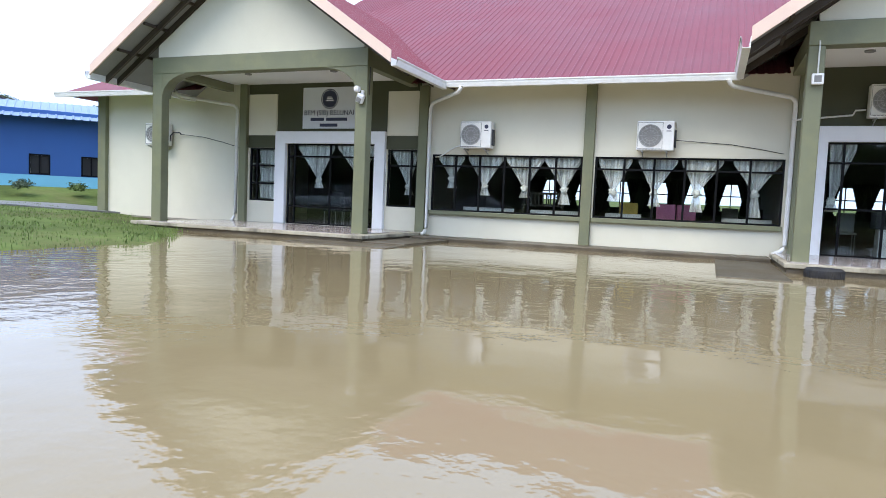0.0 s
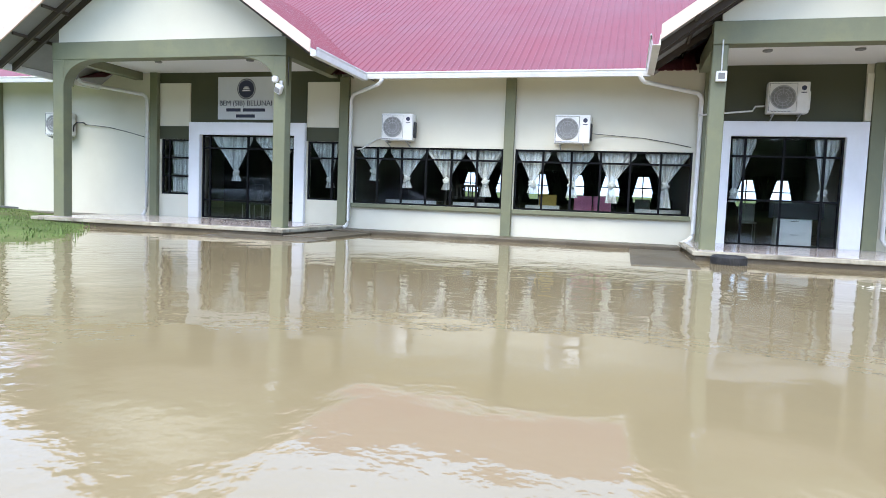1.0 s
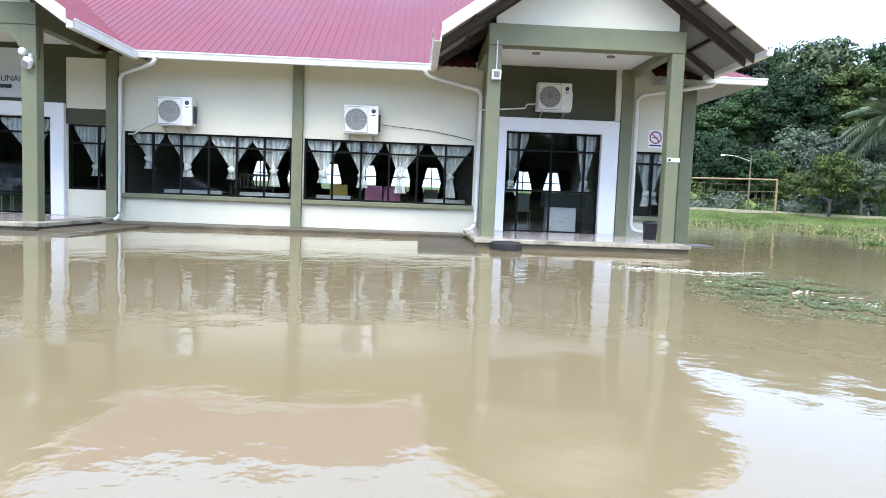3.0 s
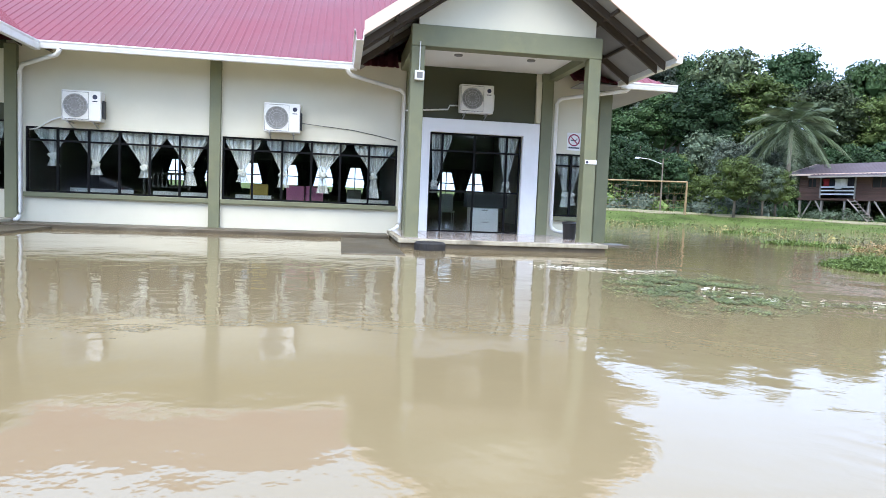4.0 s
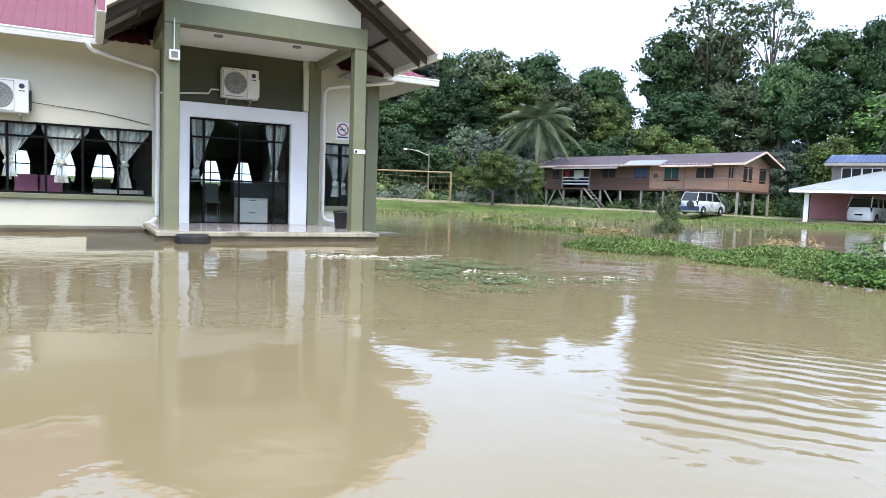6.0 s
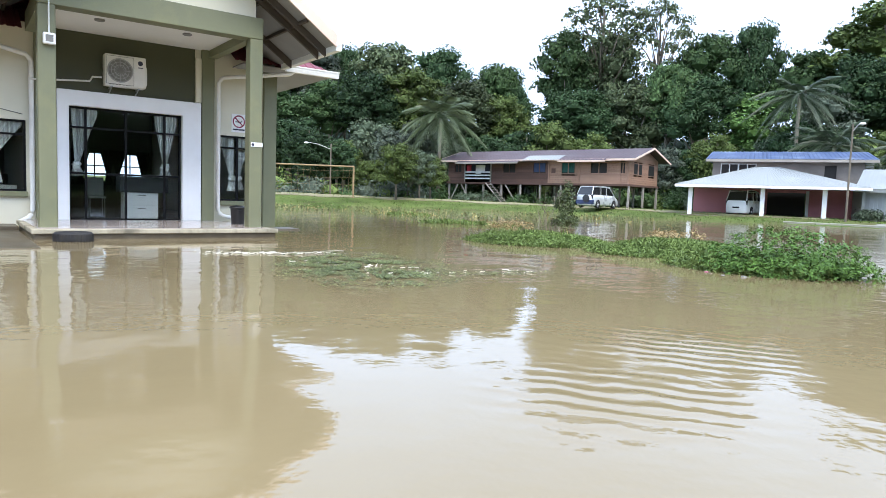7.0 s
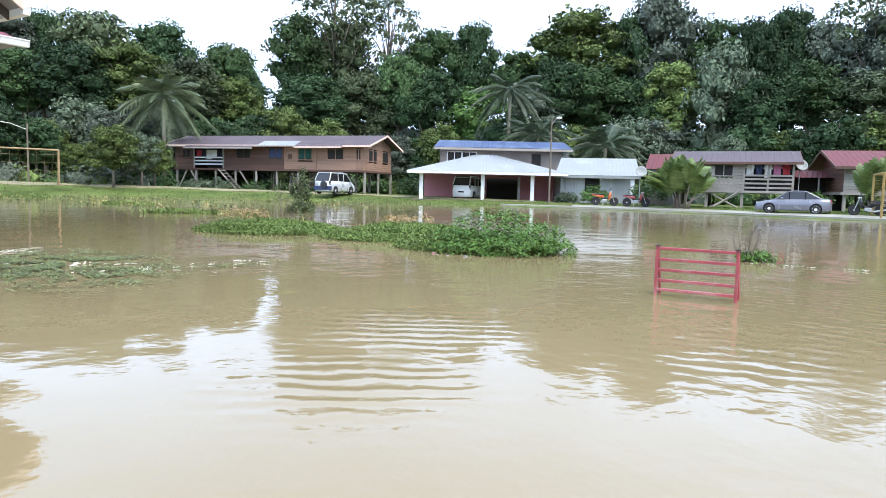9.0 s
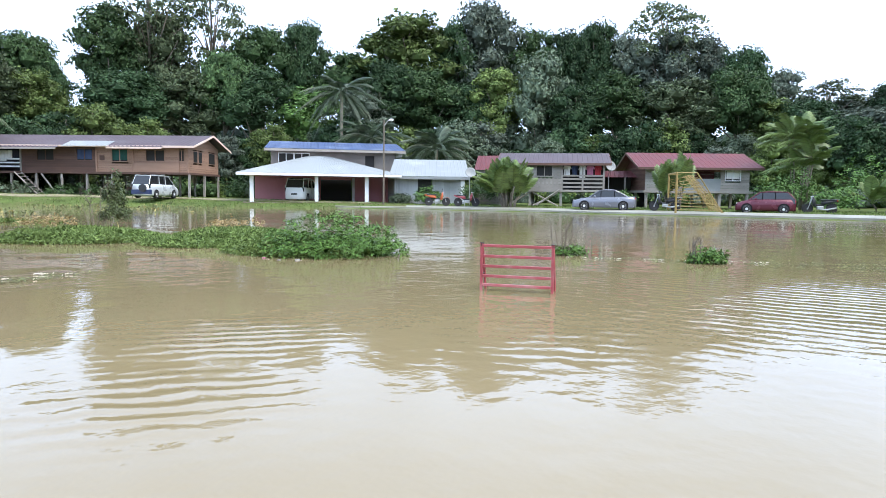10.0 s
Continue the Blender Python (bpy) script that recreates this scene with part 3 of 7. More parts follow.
part("flat_soffit", bx(9.18, HX1 - 0.04, EAVE_Y + 0.04, 27.2, EAVE_Z - 0.06, EAVE_Z - 0.03), SOFFIT, hall, "grey boarded soffit")
part("flat_soffit", bx(8.0, 9.17, EAVE_Y + 0.04, W - 0.15, EAVE_Z - 0.06, EAVE_Z - 0.03), SOFFIT, hall, "grey boarded soffit")


def gutter(p0, p1, out, wide=0.13, high=0.15):
    """Box gutter with a rolled lip, open on top; out points away from the wall."""
    p0, p1, o = Vector(p0), Vector(p1), Vector(out)
    prof = ((0, 0), (0, -high), (wide * 0.85, -high), (wide, -high * 0.45), (wide, 0.01), (wide + 0.02, 0.01), (wide + 0.02, -0.02), (wide - 0.012, -0.02), (wide - 0.012, -high * 0.4), (wide * 0.8, -high + 0.012), (0.012, -high + 0.012), (0.012, 0))
    b = bmesh.new()
    ring0 = [b.verts.new(p0 + o * u + Vector((0, 0, v))) for u, v in prof]
    ring1 = [b.verts.new(p1 + o * u + Vector((0, 0, v))) for u, v in prof]
    k = len(prof)
    for i in range(k):
        b.faces.new((ring0[i], ring0[(i + 1) % k], ring1[(i + 1) % k], ring1[i]))
    b.faces.new(ring0[::-1])
    b.faces.new(ring1)
    bmesh.ops.recalc_face_normals(b, faces=b.faces)
    return b


part("gutter", gutter((-4.62, EAVE_Y, EAVE_Z + 0.02), (2.45, EAVE_Y, EAVE_Z + 0.02), (0, -1, 0)), PVC, hall, "white gutter")
part("gutter", gutter((HX0, EAVE_Y, EAVE_Z + 0.02), (-13.5, EAVE_Y, EAVE_Z + 0.02), (0, -1, 0)), PVC, hall, "white gutter")
part("gutter", gutter((9.05, EAVE_Y, EAVE_Z + 0.03), (HX1, EAVE_Y, EAVE_Z + 0.03), (0, -1, 0)), PVC, hall, "white gutter")


def porch(ex0, ex1, ez, c0, c1, beam_z0, beam_z1, slab_x, slab_z, arch):
    """A gabled porch: floor, two front columns, beams, ceiling, gable wall and roof."""
    cx = (ex0 + ex1) / 2
    az = ez + SL * (cx - ex0)
    fy = 11.4
    yr0, yr1 = 10.55, 18.6
    for x0, x1, nm in ((ex0, cx, "w"), (ex1, cx, "e")):
        b = ribbed(bmesh.new(), (x0, yr0, ez), (x0, yr1, ez), (x1, yr1, az), (x1, yr0, az))
        part("porch_roof", b, ROOF, hall, "red ribbed metal roof sheets")
        s = bmesh.new()
        slab(s, [(x0, yr0 + 0.05, ez - 0.03), (x1, yr0 + 0.05, az - 0.03), (x1, W, az - 0.03), (x0, W, ez - 0.03)], 0.015)
        part("roof_underside", s, SOFFIT, hall, "grey underside of the roof sheets")
        # rafters and purlins under the overhang
        for y in (fy + 0.02, fy - 0.36, fy + 1.5):
            r = bmesh.new()
            d = 0.17
            slab(r, [(x0, y, ez - 0.05), (x1, y, az - 0.05), (x1, y + 0.07, az - 0.05), (x0, y + 0.07, ez - 0.05)], d)
            part("rafter", r, BROWNWOOD, hall, "dark brown rafter")
        n = 5
        for k in range(1, n):
            u = k / n
            px, pz = x0 + (x1 - x0) * u, ez + (az - ez) * u
            part("purlin", bx(px - 0.03, px + 0.03, yr0 + 0.08, W, pz - 0.12, pz - 0.05), BROWNWOOD, hall, "dark brown purlin")
        # rake board
        f = bmesh.new()
        slab(f, [(x0, yr0 - 0.03, ez + 0.17), (x1, yr0 - 0.03, az + 0.17), (x1, yr0 + 0.01, az + 0.17), (x0, yr0 + 0.01, ez + 0.17)], 0.27)
        part("rake_board", f, FASCIA, hall, "faded pink rake board")
    part("gutter", gutter((ex0, yr0, ez), (ex0, EAVE_Y if ex0 > -10 else W, ez), (-1, 0, 0), 0.17, 0.20), PVC, hall, "white gutter")
    part("gutter", gutter((ex1, yr0, ez), (ex1, EAVE_Y, ez), (1, 0, 0), 0.15, 0.17), PVC, hall, "white gutter")
    # columns
    for x0, x1 in (c0, c1):
        part("column", bx(x0, x1, fy, fy + 0.28, -0.5, beam_z0, 0.02), OLIVE, hall, "olive concrete column stained near the top")
        part("rear_rafter_beam", bx(x0 + 0.04, x1 - 0.04, fy + 0.36, W - 0.14, beam_z0 + 0.02, beam_z1 - 0.04), OLIVE, hall, "olive side beam")
    part("front_beam", bx(c0[0], c1[1], fy - 0.01, fy + 0.35, beam_z0, beam_z1, 0.012), OLIVE, hall, "olive front beam")
    if arch:
        for x, s in ((c0[1], 1), (c1[0], -1)):
            b = bmesh.new()
            rx, rz = 0.95, 0.62
            curve = [(x + s * rx * (1 - math.cos(a)), beam_z0 - rz + rz * math.sin(a)) for a in (math.pi / 2 * k / 10 for k in range(11))]
            prof = curve + [(x, beam_z0)]
            fr = [b.verts.new((px, fy + 0.01, pz)) for px, pz in prof]
            bk = [b.verts.new((px, fy + 0.33, pz)) for px, pz in prof]
            k = len(prof)
            for i in range(k):
                b.faces.new((fr[i], fr[(i + 1) % k], bk[(i + 1) % k], bk[i]))
            b.faces.new(fr)
            b.faces.new(bk[::-1])
            bmesh.ops.recalc_face_normals(b, faces=b.faces)
            part("arch_bracket", b, OLIVE, hall, "curved olive bracket under the beam")
    # gable wall
    g = bmesh.new()
    gx0, gx1 = c0[0] + 0.15, c1[1] - 0.15
    gz = lambda x: ez + SL * (x - ex0 if x < cx else ex1 - x) - 0.24
    slab(g, [(gx0, fy + 0.05, beam_z1), (gx1, fy + 0.05, beam_z1), (gx1, fy + 0.05, gz(gx1)), (cx, fy + 0.05, gz(cx)), (gx0, fy + 0.05, gz(gx0))] if gz(gx0) > beam_z1 + 0.02 else [(gx0, fy + 0.05, beam_z1), (gx1, fy + 0.05, beam_z1), (cx, fy + 0.05, gz(cx))], 0.12, (0, 1, 0))
    bmesh.ops.recalc_face_normals(g, faces=g.faces)
    part("gable_wall", g, CREAM, hall, "cream gable wall")
    part("porch_ceiling", bx(c0[0] + 0.1, c1[1] - 0.1, fy + 0.36, W - 0.02, 4.38, 4.42), CEIL, hall, "white porch ceiling")
    for dx in (0.3, 0.72):
        lx = c0[0] + (c1[1] - c0[0]) * dx
        part("ceiling_lamp", lathe(bmesh.new(), [(0.09, 0), (0.10, 0.01), (0.10, 0.035)], 14, (lx, 12.9, 4.345)), ACDARK, hall, "round flush ceiling lamp")
    # floor
    sx0, sx1 = slab_x
    part("porch_base", bx(sx0 + 0.05, sx1 - 0.05, 10.95, W - 0.16, -0.5, slab_z - 0.102), WETCONC, hall, "dark wet porch base")
    part("porch_nosing", bx(sx0, sx1, 10.9, W - 0.16, slab_z - 0.10, slab_z - 0.012, 0.015), NOSING, hall, "chipped pale concrete porch edge")
    return az


porch(-13.5, -4.6, 4.10, (-12.19, -11.86), (-5.93, -5.62), 4.14, 4.57, (-12.4, -5.35), 0.19, True)
porch(2.52, 8.95, 4.20, (3.52, 3.81), (7.38, 7.66), 4.18, 4.62, (3.35, 7.85), 0.20, False)
part("apron", bx(-5.34, 3.34, 13.55, W - 0.005, -0.4, 0.10, 0.02), WETCONC, hall, "dark wet concrete apron along the wall")
part("apron", bx(-17.8, -12.41, 13.7, W - 0.005, -0.4, 0.14, 0.02), WETCONC, hall, "dark wet concrete apron along the wall")
part("apron", bx(7.86, 9.6, 13.7, W - 0.005, -0.4, 0.03, 0.02), WETCONC, hall, "dark wet concrete apron along the wall")
part("porch_step", bx(-6.8, -4.2, 9.85, 10.88, -0.4, 0.02, 0.012), WETCONC, hall, "low wet concrete step beside the porch")
part("porch_step", bx(-5.33, -4.25, 10.885, 13.54, -0.4, 0.05, 0.012), WETCONC, hall, "low wet concrete step beside the porch")
part("ramp", bx(2.2, 3.33, 9.1, 13.54, -0.4, 0.015, 0.01), WETCONC, hall, "wet concrete ramp just above the water")


def pipe(pts, r=0.05):
    """A pipe whose corners are rounded by short bends."""
    pts = [Vector(p) for p in pts]
    out = [pts[0]]
    for a, b, c in zip(pts, pts[1:], pts[2:]):
        u, v = (a - b).normalized(), (c - b).normalized()
        out += [b + u * 0.12, b + u * 0.05 + v * 0.05, b + v * 0.12]
    out.append(pts[-1])
    return tb(out, r, 10)


for pts in ([(-4.04, 13.45, 3.98), (-4.04, 13.45, 3.87), (-5.25, 14.36, 3.70), (-5.25, 14.36, 0.2), (-5.25, 14.1, 0.14)],
            [(2.22, 13.45, 3.98), (2.22, 13.45, 3.86), (3.66, 14.36, 3.70), (3.66, 14.36, 0.28), (3.40, 14.2, 0.16)],
            [(9.3, 13.5, 4.1), (9.3, 13.5, 3.95), (7.66, 14.36, 3.75), (7.66, 14.36, 0.34), (8.0, 14.3, 0.28)],
            [(-13.4, 13.5, 4.0), (-13.4, 13.5, 3.95), (-11.75, 14.36, 3.72), (-11.75, 14.36, 0.3), (-11.75, 14.2, 0.2)]):
    part("downpipe", pipe(pts), PVC, hall, "white downpipe", True)

# ---------------------------------------------------------------- plants


def leaf_cloud(name, lobes, count, size, mat, seed, flat=0.35):
    """A crown: leaf clusters strewn through lobes (centre, radii), denser towards each lobe's skin."""
    rng = np.random.default_rng(seed)
    weight = np.array([r[0] * r[1] + r[0] * r[2] for c, r in lobes])
    pick = rng.choice(len(lobes), size=count // 14, p=weight / weight.sum())
    cen = np.array([c for c, r in lobes])[pick]
    rad = np.array([r for c, r in lobes])[pick]
    d = rng.normal(size=(len(pick), 3))
    d /= np.linalg.norm(d, axis=1)[:, None]
    d[:, 2] = np.where(d[:, 2] < -0.35, -d[:, 2] * 0.4, d[:, 2])
    depth = 1 - 0.5 * rng.random(len(pick)) ** 2.2
    clump = cen + d * rad * depth[:, None]
    pts = np.repeat(clump, 14, axis=0) + rng.normal(size=(len(pick) * 14, 3)) * np.array([0.42, 0.42, 0.26]) * (size * 3.6)
    nrm = np.repeat(d, 14, axis=0) * 0.6 + rng.normal(size=pts.shape) * 0.55 + np.array([0, 0, flat])
    nrm /= np.linalg.norm(nrm, axis=1)[:, None]
    u = np.cross(nrm, rng.normal(size=pts.shape))
    u /= np.linalg.norm(u, axis=1)[:, None]
    v = np.cross(nrm, u)
    s = size * (0.55 + 0.8 * rng.random(len(pts)))[:, None]
    quad = np.stack([pts - u * s, pts - v * s * 0.5 + nrm * s * 0.12, pts + u * s, pts + v * s * 0.5 + nrm * s * 0.12], axis=1).reshape(-1, 3)
    n = len(pts)
    me = bpy.data.meshes.new(name)
    me.from_pydata(quad.tolist(), [], np.arange(n * 4).reshape(-1, 4).tolist())
    me.materials.append(mat)
    return me


def crown_mesh(puffs, density, size, mat, seed, core=0.66):
    """A crown of billows (centre, radius, flatness): small leaves over each billow's upper skin, round an inner mass of shaded foliage."""
    rng = np.random.default_rng(seed)
    quads, tris, base = [], [], 0
    ico = bmesh.new()
    bmesh.ops.create_icosphere(ico, subdivisions=1, radius=1.0)
    iv = np.array([v.co for v in ico.verts])
    it = np.array([[v.index for v in f.verts] for f in ico.faces])
    ico.free()
    verts = []
    for c, r, fl in puffs:
        n = int(density * r * r / (size * size))
        d = rng.normal(size=(n, 3))
        d /= np.linalg.norm(d, axis=1)[:, None]
        d[:, 2] = np.where(d[:, 2] < -0.3, -d[:, 2] * 0.7, d[:, 2])
        knobs = rng.normal(size=(9, 3))
        knobs /= np.linalg.norm(knobs, axis=1)[:, None]
        lump = 0.66 + 0.44 * np.clip((d @ knobs.T).max(axis=1) * 2.6 - 1.6, 0, 1)
        rad = r * lump * (1.06 - 0.34 * rng.random(n) ** 2)
        p = np.array(c) + d * rad[:, None] * np.array([1, 1, fl])
        nrm = d * 0.75 + rng.normal(size=p.shape) * 0.5 + np.array([0, 0, 0.3])
        nrm /= np.linalg.norm(nrm, axis=1)[:, None]
        u = np.cross(nrm, rng.normal(size=p.shape))
        u /= np.linalg.norm(u, axis=1)[:, None]
        v = np.cross(nrm, u)
        s = size * (0.6 + 0.8 * rng.random(n))[:, None]
        q = np.stack([p - u * s, p - v * s * 0.55 + nrm * s * 0.1, p + u * s - nrm * s * 0.15, p + v * s * 0.55 + nrm * s * 0.1], axis=1).reshape(-1, 3)
        verts.append(q)
        quads += (np.arange(n * 4).reshape(-1, 4) + base).tolist()
        base += n * 4
        if core:
            w = np.array(c) + iv * (r * core * (0.85 + 0.3 * rng.random((len(iv), 1)))) * np.array([1, 1, fl])
            verts.append(w)
            tris += (it + base).tolist()
            base += len(w)
    me = bpy.data.meshes.new("crown")
    me.from_pydata(np.concatenate(verts).tolist(), [], quads + tris)
    me.materials.append(mat)
    return me


def tree(height, spread_r, billows, density, size, mat, seed, open_crown=False, label="", bare=0.35):
    """Tapered trunk with limbs and an uneven crown of many small leaves in billows; stands at the origin."""
    rnd = random.Random(seed)
    t = thing("tree", label or "tall broadleaf tree with dense dark crown", "tree", group="forest behind the houses")
    lean = rnd.uniform(-0.04, 0.04)
    base_r = 0.014 * height if open_crown else 0.018 * height
    half = height * (1 - bare) / 2
    mid = height - half
    puffs = []
    lb = bmesh.new()
    for k in range(billows):
        up = 1 - 1.55 * (k + 0.5) / billows
        a = k * 2.399 + rnd.uniform(-0.35, 0.35)
        r = spread_r * (rnd.uniform(0.20, 0.32) if open_crown else rnd.uniform(0.24, 0.40))
        reach = rnd.uniform(0.55, 1.0) if open_crown else rnd.uniform(0.62, 1.12)
        flat = math.sqrt(max(0.0, 1 - up * up)) if up > 0 else 1.0 + 0.25 * up
        c = Vector((math.cos(a) * flat * (spread_r - r) * reach + lean * mid, math.sin(a) * flat * (spread_r - r) * reach, mid + up * (half - r * 0.8) * (0.72 + 0.26 * reach)))
        puffs.append((tuple(c), r, rnd.uniform(0.5, 0.7) if open_crown else rnd.uniform(0.72, 0.95)))
        if open_crown or k % 2 == 0:
            s = Vector((lean * c.z * 0.7, 0, max(height * 0.25, c.z - height * rnd.uniform(0.16, 0.30))))
            tube(lb, [s, s.lerp(c, 0.5) + Vector((0, 0, height * 0.02)), c], [base_r * 0.42, base_r * 0.26, base_r * 0.08], 5)
    if not open_crown:
        for k in range(3):                # the heart of the crown
            puffs.append(((lean * mid, 0, mid + half * (0.35 * k - 0.35)), spread_r * 0.45, 0.9))
    top = Vector((lean * height, lean * height * 0.6, height * 0.88))
    pts = [Vector((0, 0, -0.4)), Vector((lean * height * 0.3, 0, height * 0.3)), Vector((lean * height * 0.6, lean * height * 0.3, height * 0.6)), top]
    part("trunk", tb(pts, [base_r * 1.3, base_r, base_r * 0.7, base_r * 0.22], 7), BARK, t, "", True)
    part("limb_work", lb, BARK, t, "branching limbs", True)
    cr = new("crown", crown_mesh(puffs, density, size, mat, seed, 0.0 if open_crown else 0.56))
    cr.parent = t
    return t


PROTO = [
    tree(20, 6.0, 26, 4.0, 0.21, LEAF[0], 1),
    tree(20, 5.4, 24, 4.0, 0.21, LEAF[1], 2),
    tree(22, 5.6, 24, 2.3, 0.19, LEAF[3], 3, True, "tall open-crowned tree with visible limbs", 0.42),
    tree(18, 6.4, 28, 4.0, 0.22, LEAF[1], 4),
    tree(16, 5.0, 20, 4.0, 0.21, LEAF[2], 5, False, "bright green broadleaf tree", 0.2),
    tree(19, 5.6, 24, 4.0, 0.21, LEAF[3], 6, False, "olive green broadleaf tree", 0.25),
    tree(12, 4.8, 18, 4.0, 0.20, LEAF[4], 7, False, "bushy pale green tree", 0.04),
    tree(11, 4.8, 18, 4.0, 0.20, LEAF[0], 8, False, "low dark green bushy tree", 0.04),
    tree(10, 4.6, 18, 4.0, 0.20, LEAF[5], 9, False, "low bright green bushy tree", 0.04),
    tree(20, 5.6, 30, 4.0, 0.22, LEAF[5], 10, False, "tall domed tree with yellow-green leaves", 0.25),
    tree(19, 5.2, 26, 4.0, 0.21, LEAF[6], 12, False, "tall tree with dull grey-green leaves", 0.25),
    tree(11, 4.4, 18, 4.0, 0.20, LEAF[6], 13, False, "low grey-green bushy tree", 0.05),
]
PROTO_H = [20, 20, 22, 18, 16, 19, 12, 11, 10, 20, 19, 11]


def half_width(o):
    """How far the bulk of a crown reaches from its trunk."""
    crown = [c for c in o.children if c.name.startswith("crown")][0]
    return float(np.percentile([math.hypot(v.co.x, v.co.y) for v in crown.data.vertices], 98))


PROTO_W = [half_width(o) for o in PROTO]


def polar(deg, r):
    return EYE_X + r * math.sin(radians(deg)), EYE_Y + r * math.cos(radians(deg))


used = [False] * len(PROTO)


def plant_tree(kind, deg, r, height, rnd, half=0.0):
    x, y = polar(deg, r)
    s = height / PROTO_H[kind]
    m = Matrix.Translation((x, y, ground_height(x, y))) @ Matrix.Rotation(rnd.uniform(0, 6.28), 4, "Z")
    if not used[kind]:
        o = PROTO[kind]
        o.matrix_basis = m
        used[kind] = True
    else:
        o = copy_thing(PROTO[kind], m)
    wide = s * rnd.uniform(0.9, 1.12) if s < 1.15 else s * 0.95
    if half:                           # a crown of known breadth, in degrees
        wide = 1.27 * r * radians(half) / PROTO_W[kind]
    o.scale = (wide, wide, s)


rnd = random.Random(11)
for deg, h, half, kind in (             # the skyline: where, how high, how broad, which kind
        (20, 18, 2.4, 5), (23.0, 18.0, 2.4, 3), (25.4, 18.7, 2.1, 10), (27.6, 20.0, 1.6, 0), (30.8, 20.3, 2.9, 5), (35.6, 19.9, 2.4, 0), (40.2, 18.5, 2.2, 3), (41.8, 15.4, 1.3, 0),
        (46.2, 22.6, 2.3, 1), (48.6, 27.4, 3.4, 2), (49.6, 23.0, 2.2, 5), (53.2, 26.8, 2.2, 2), (57.2, 22.0, 2.4, 1), (60.4, 23.4, 1.9, 0), (63.8, 19.4, 2.7, 1), (69.2, 24.4, 3.7, 9),
        (72.9, 23.6, 1.9, 0), (75.4, 26.6, 2.7, 10), (79.6, 22.7, 2.4, 1), (82.4, 22.0, 1.8, 0), (84.7, 23.4, 1.9, 0), (87.0, 21.6, 1.8, 10), (89.7, 25.4, 3.0, 2), (90.4, 21.4, 2.2, 10), (93.1, 21.0, 1.8, 10), (96.0, 18.8, 1.9, 0), (98.4, 16.0, 1.7, 10),
        (101.7, 14.3, 2.4, 2), (103, 12.4, 2.4, 10), (105.5, 13.6, 2.2, 0), (110, 13, 3, 5)):
    plant_tree(kind, deg, 88 + rnd.uniform(-1.5, 1.5), h - 0.1, rnd, half)
for deg, h, half, kind in (             # behind the houses, before the skyline
        (22, 12.5, 2.6, 1), (26.3, 14, 2.4, 1), (29.5, 15, 2.6, 0), (33.2, 15.5, 2.6, 9), (37.6, 14.6, 2.4, 5), (40.8, 13.0, 2.0, 9), (44.0, 9.5, 2.0, 7),
        (47.2, 14.2, 3.0, 0), (51.7, 14.8, 2.6, 5), (54.2, 17.0, 2.0, 3), (56.6, 15.2, 2.6, 0), (60.7, 12.9, 2.9, 4), (65.5, 13.6, 2.0, 10), (67.4, 17.0, 2.4, 0), (70.7, 16.0, 2.8, 1), (74.1, 14.5, 2.2, 0),
        (76.4, 16.2, 2.1, 9), (80.1, 18.4, 2.7, 6), (83.2, 14.0, 2.4, 0), (86.6, 15.4, 2.4, 1), (91.4, 14.3, 3.1, 5), (95.6, 15.2, 2.4, 3), (98.0, 11.6, 2.0, 9), (100.4, 11.4, 2.2, 0), (104.5, 10.5, 2.6, 10), (108.5, 10, 3, 0)):
    plant_tree(kind, deg, 80 + rnd.uniform(-1.5, 1.5), h - 0.1, rnd, half)
deg = 20.0
while deg < 112:                       # undergrowth
    plant_tree(rnd.choice((6, 7, 7, 8, 11)), deg, 73 + rnd.uniform(-2.5, 2.5), rnd.uniform(6.0, 9.5), rnd)
    deg += 1.9
for deg in range(120, 290, 9):         # unseen trees added behind the view to darken the glass reflections
    plant_tree(rnd.choice((6, 7, 8, 7)), deg + rnd.uniform(-2, 2), 52 + rnd.uniform(-4, 4), rnd.uniform(10, 16), rnd)
for deg in (-58, -55, -52, -49, -46, -43):
    plant_tree(2, deg, 95 + rnd.uniform(-5, 5), rnd.uniform(9.5, 12.5), rnd)
for k, dg, rr_, hh in ((8, 32.0, 59, 5.2), (6, 34.0, 60, 4.6), (8, 34.9, 61, 4.2), (7, 27, 64, 5.6), (8, 29.4, 62, 3.4), (7, 24.6, 63, 6.5), (2, 33.0, 61, 5.0)):   # shrubs by the goal and the house
    plant_tree(k, dg, rr_, hh, rnd)
far_puffs = [((*polar(dg * 1.7, 97 + 4 * (dg % 2)), z), 4.6, 0.9) for dg in range(12, 68) for z in (2.0, 7.0)]
tagged(new("far_wood", crown_mesh(far_puffs, 3.2, 0.34, LEAF[0], 77, 0.8)), "dense dark far woodland filling the gaps", "woods", kind="stuff")


for half, (shade, tone) in enumerate(((LEAF[1], "mixed green"), (LEAF[5], "yellow-green"), (LEAF[6], "grey-green"))):
    skirt = [((*polar(a, (62 if a < 35.5 else 70) + rnd.uniform(-1.5, 1.5)), 0.9 + rnd.uniform(-0.2, 0.5)), rnd.uniform(1.0, 1.9), 0.9) for a in (19 + 0.75 * k for k in range(half, 126, 3))]
    tagged(new("undergrowth", crown_mesh(skirt, 4.0, 0.16, shade, 90 + half, 0.7)), tone + " undergrowth along the foot of the trees", "undergrowth", kind="stuff")
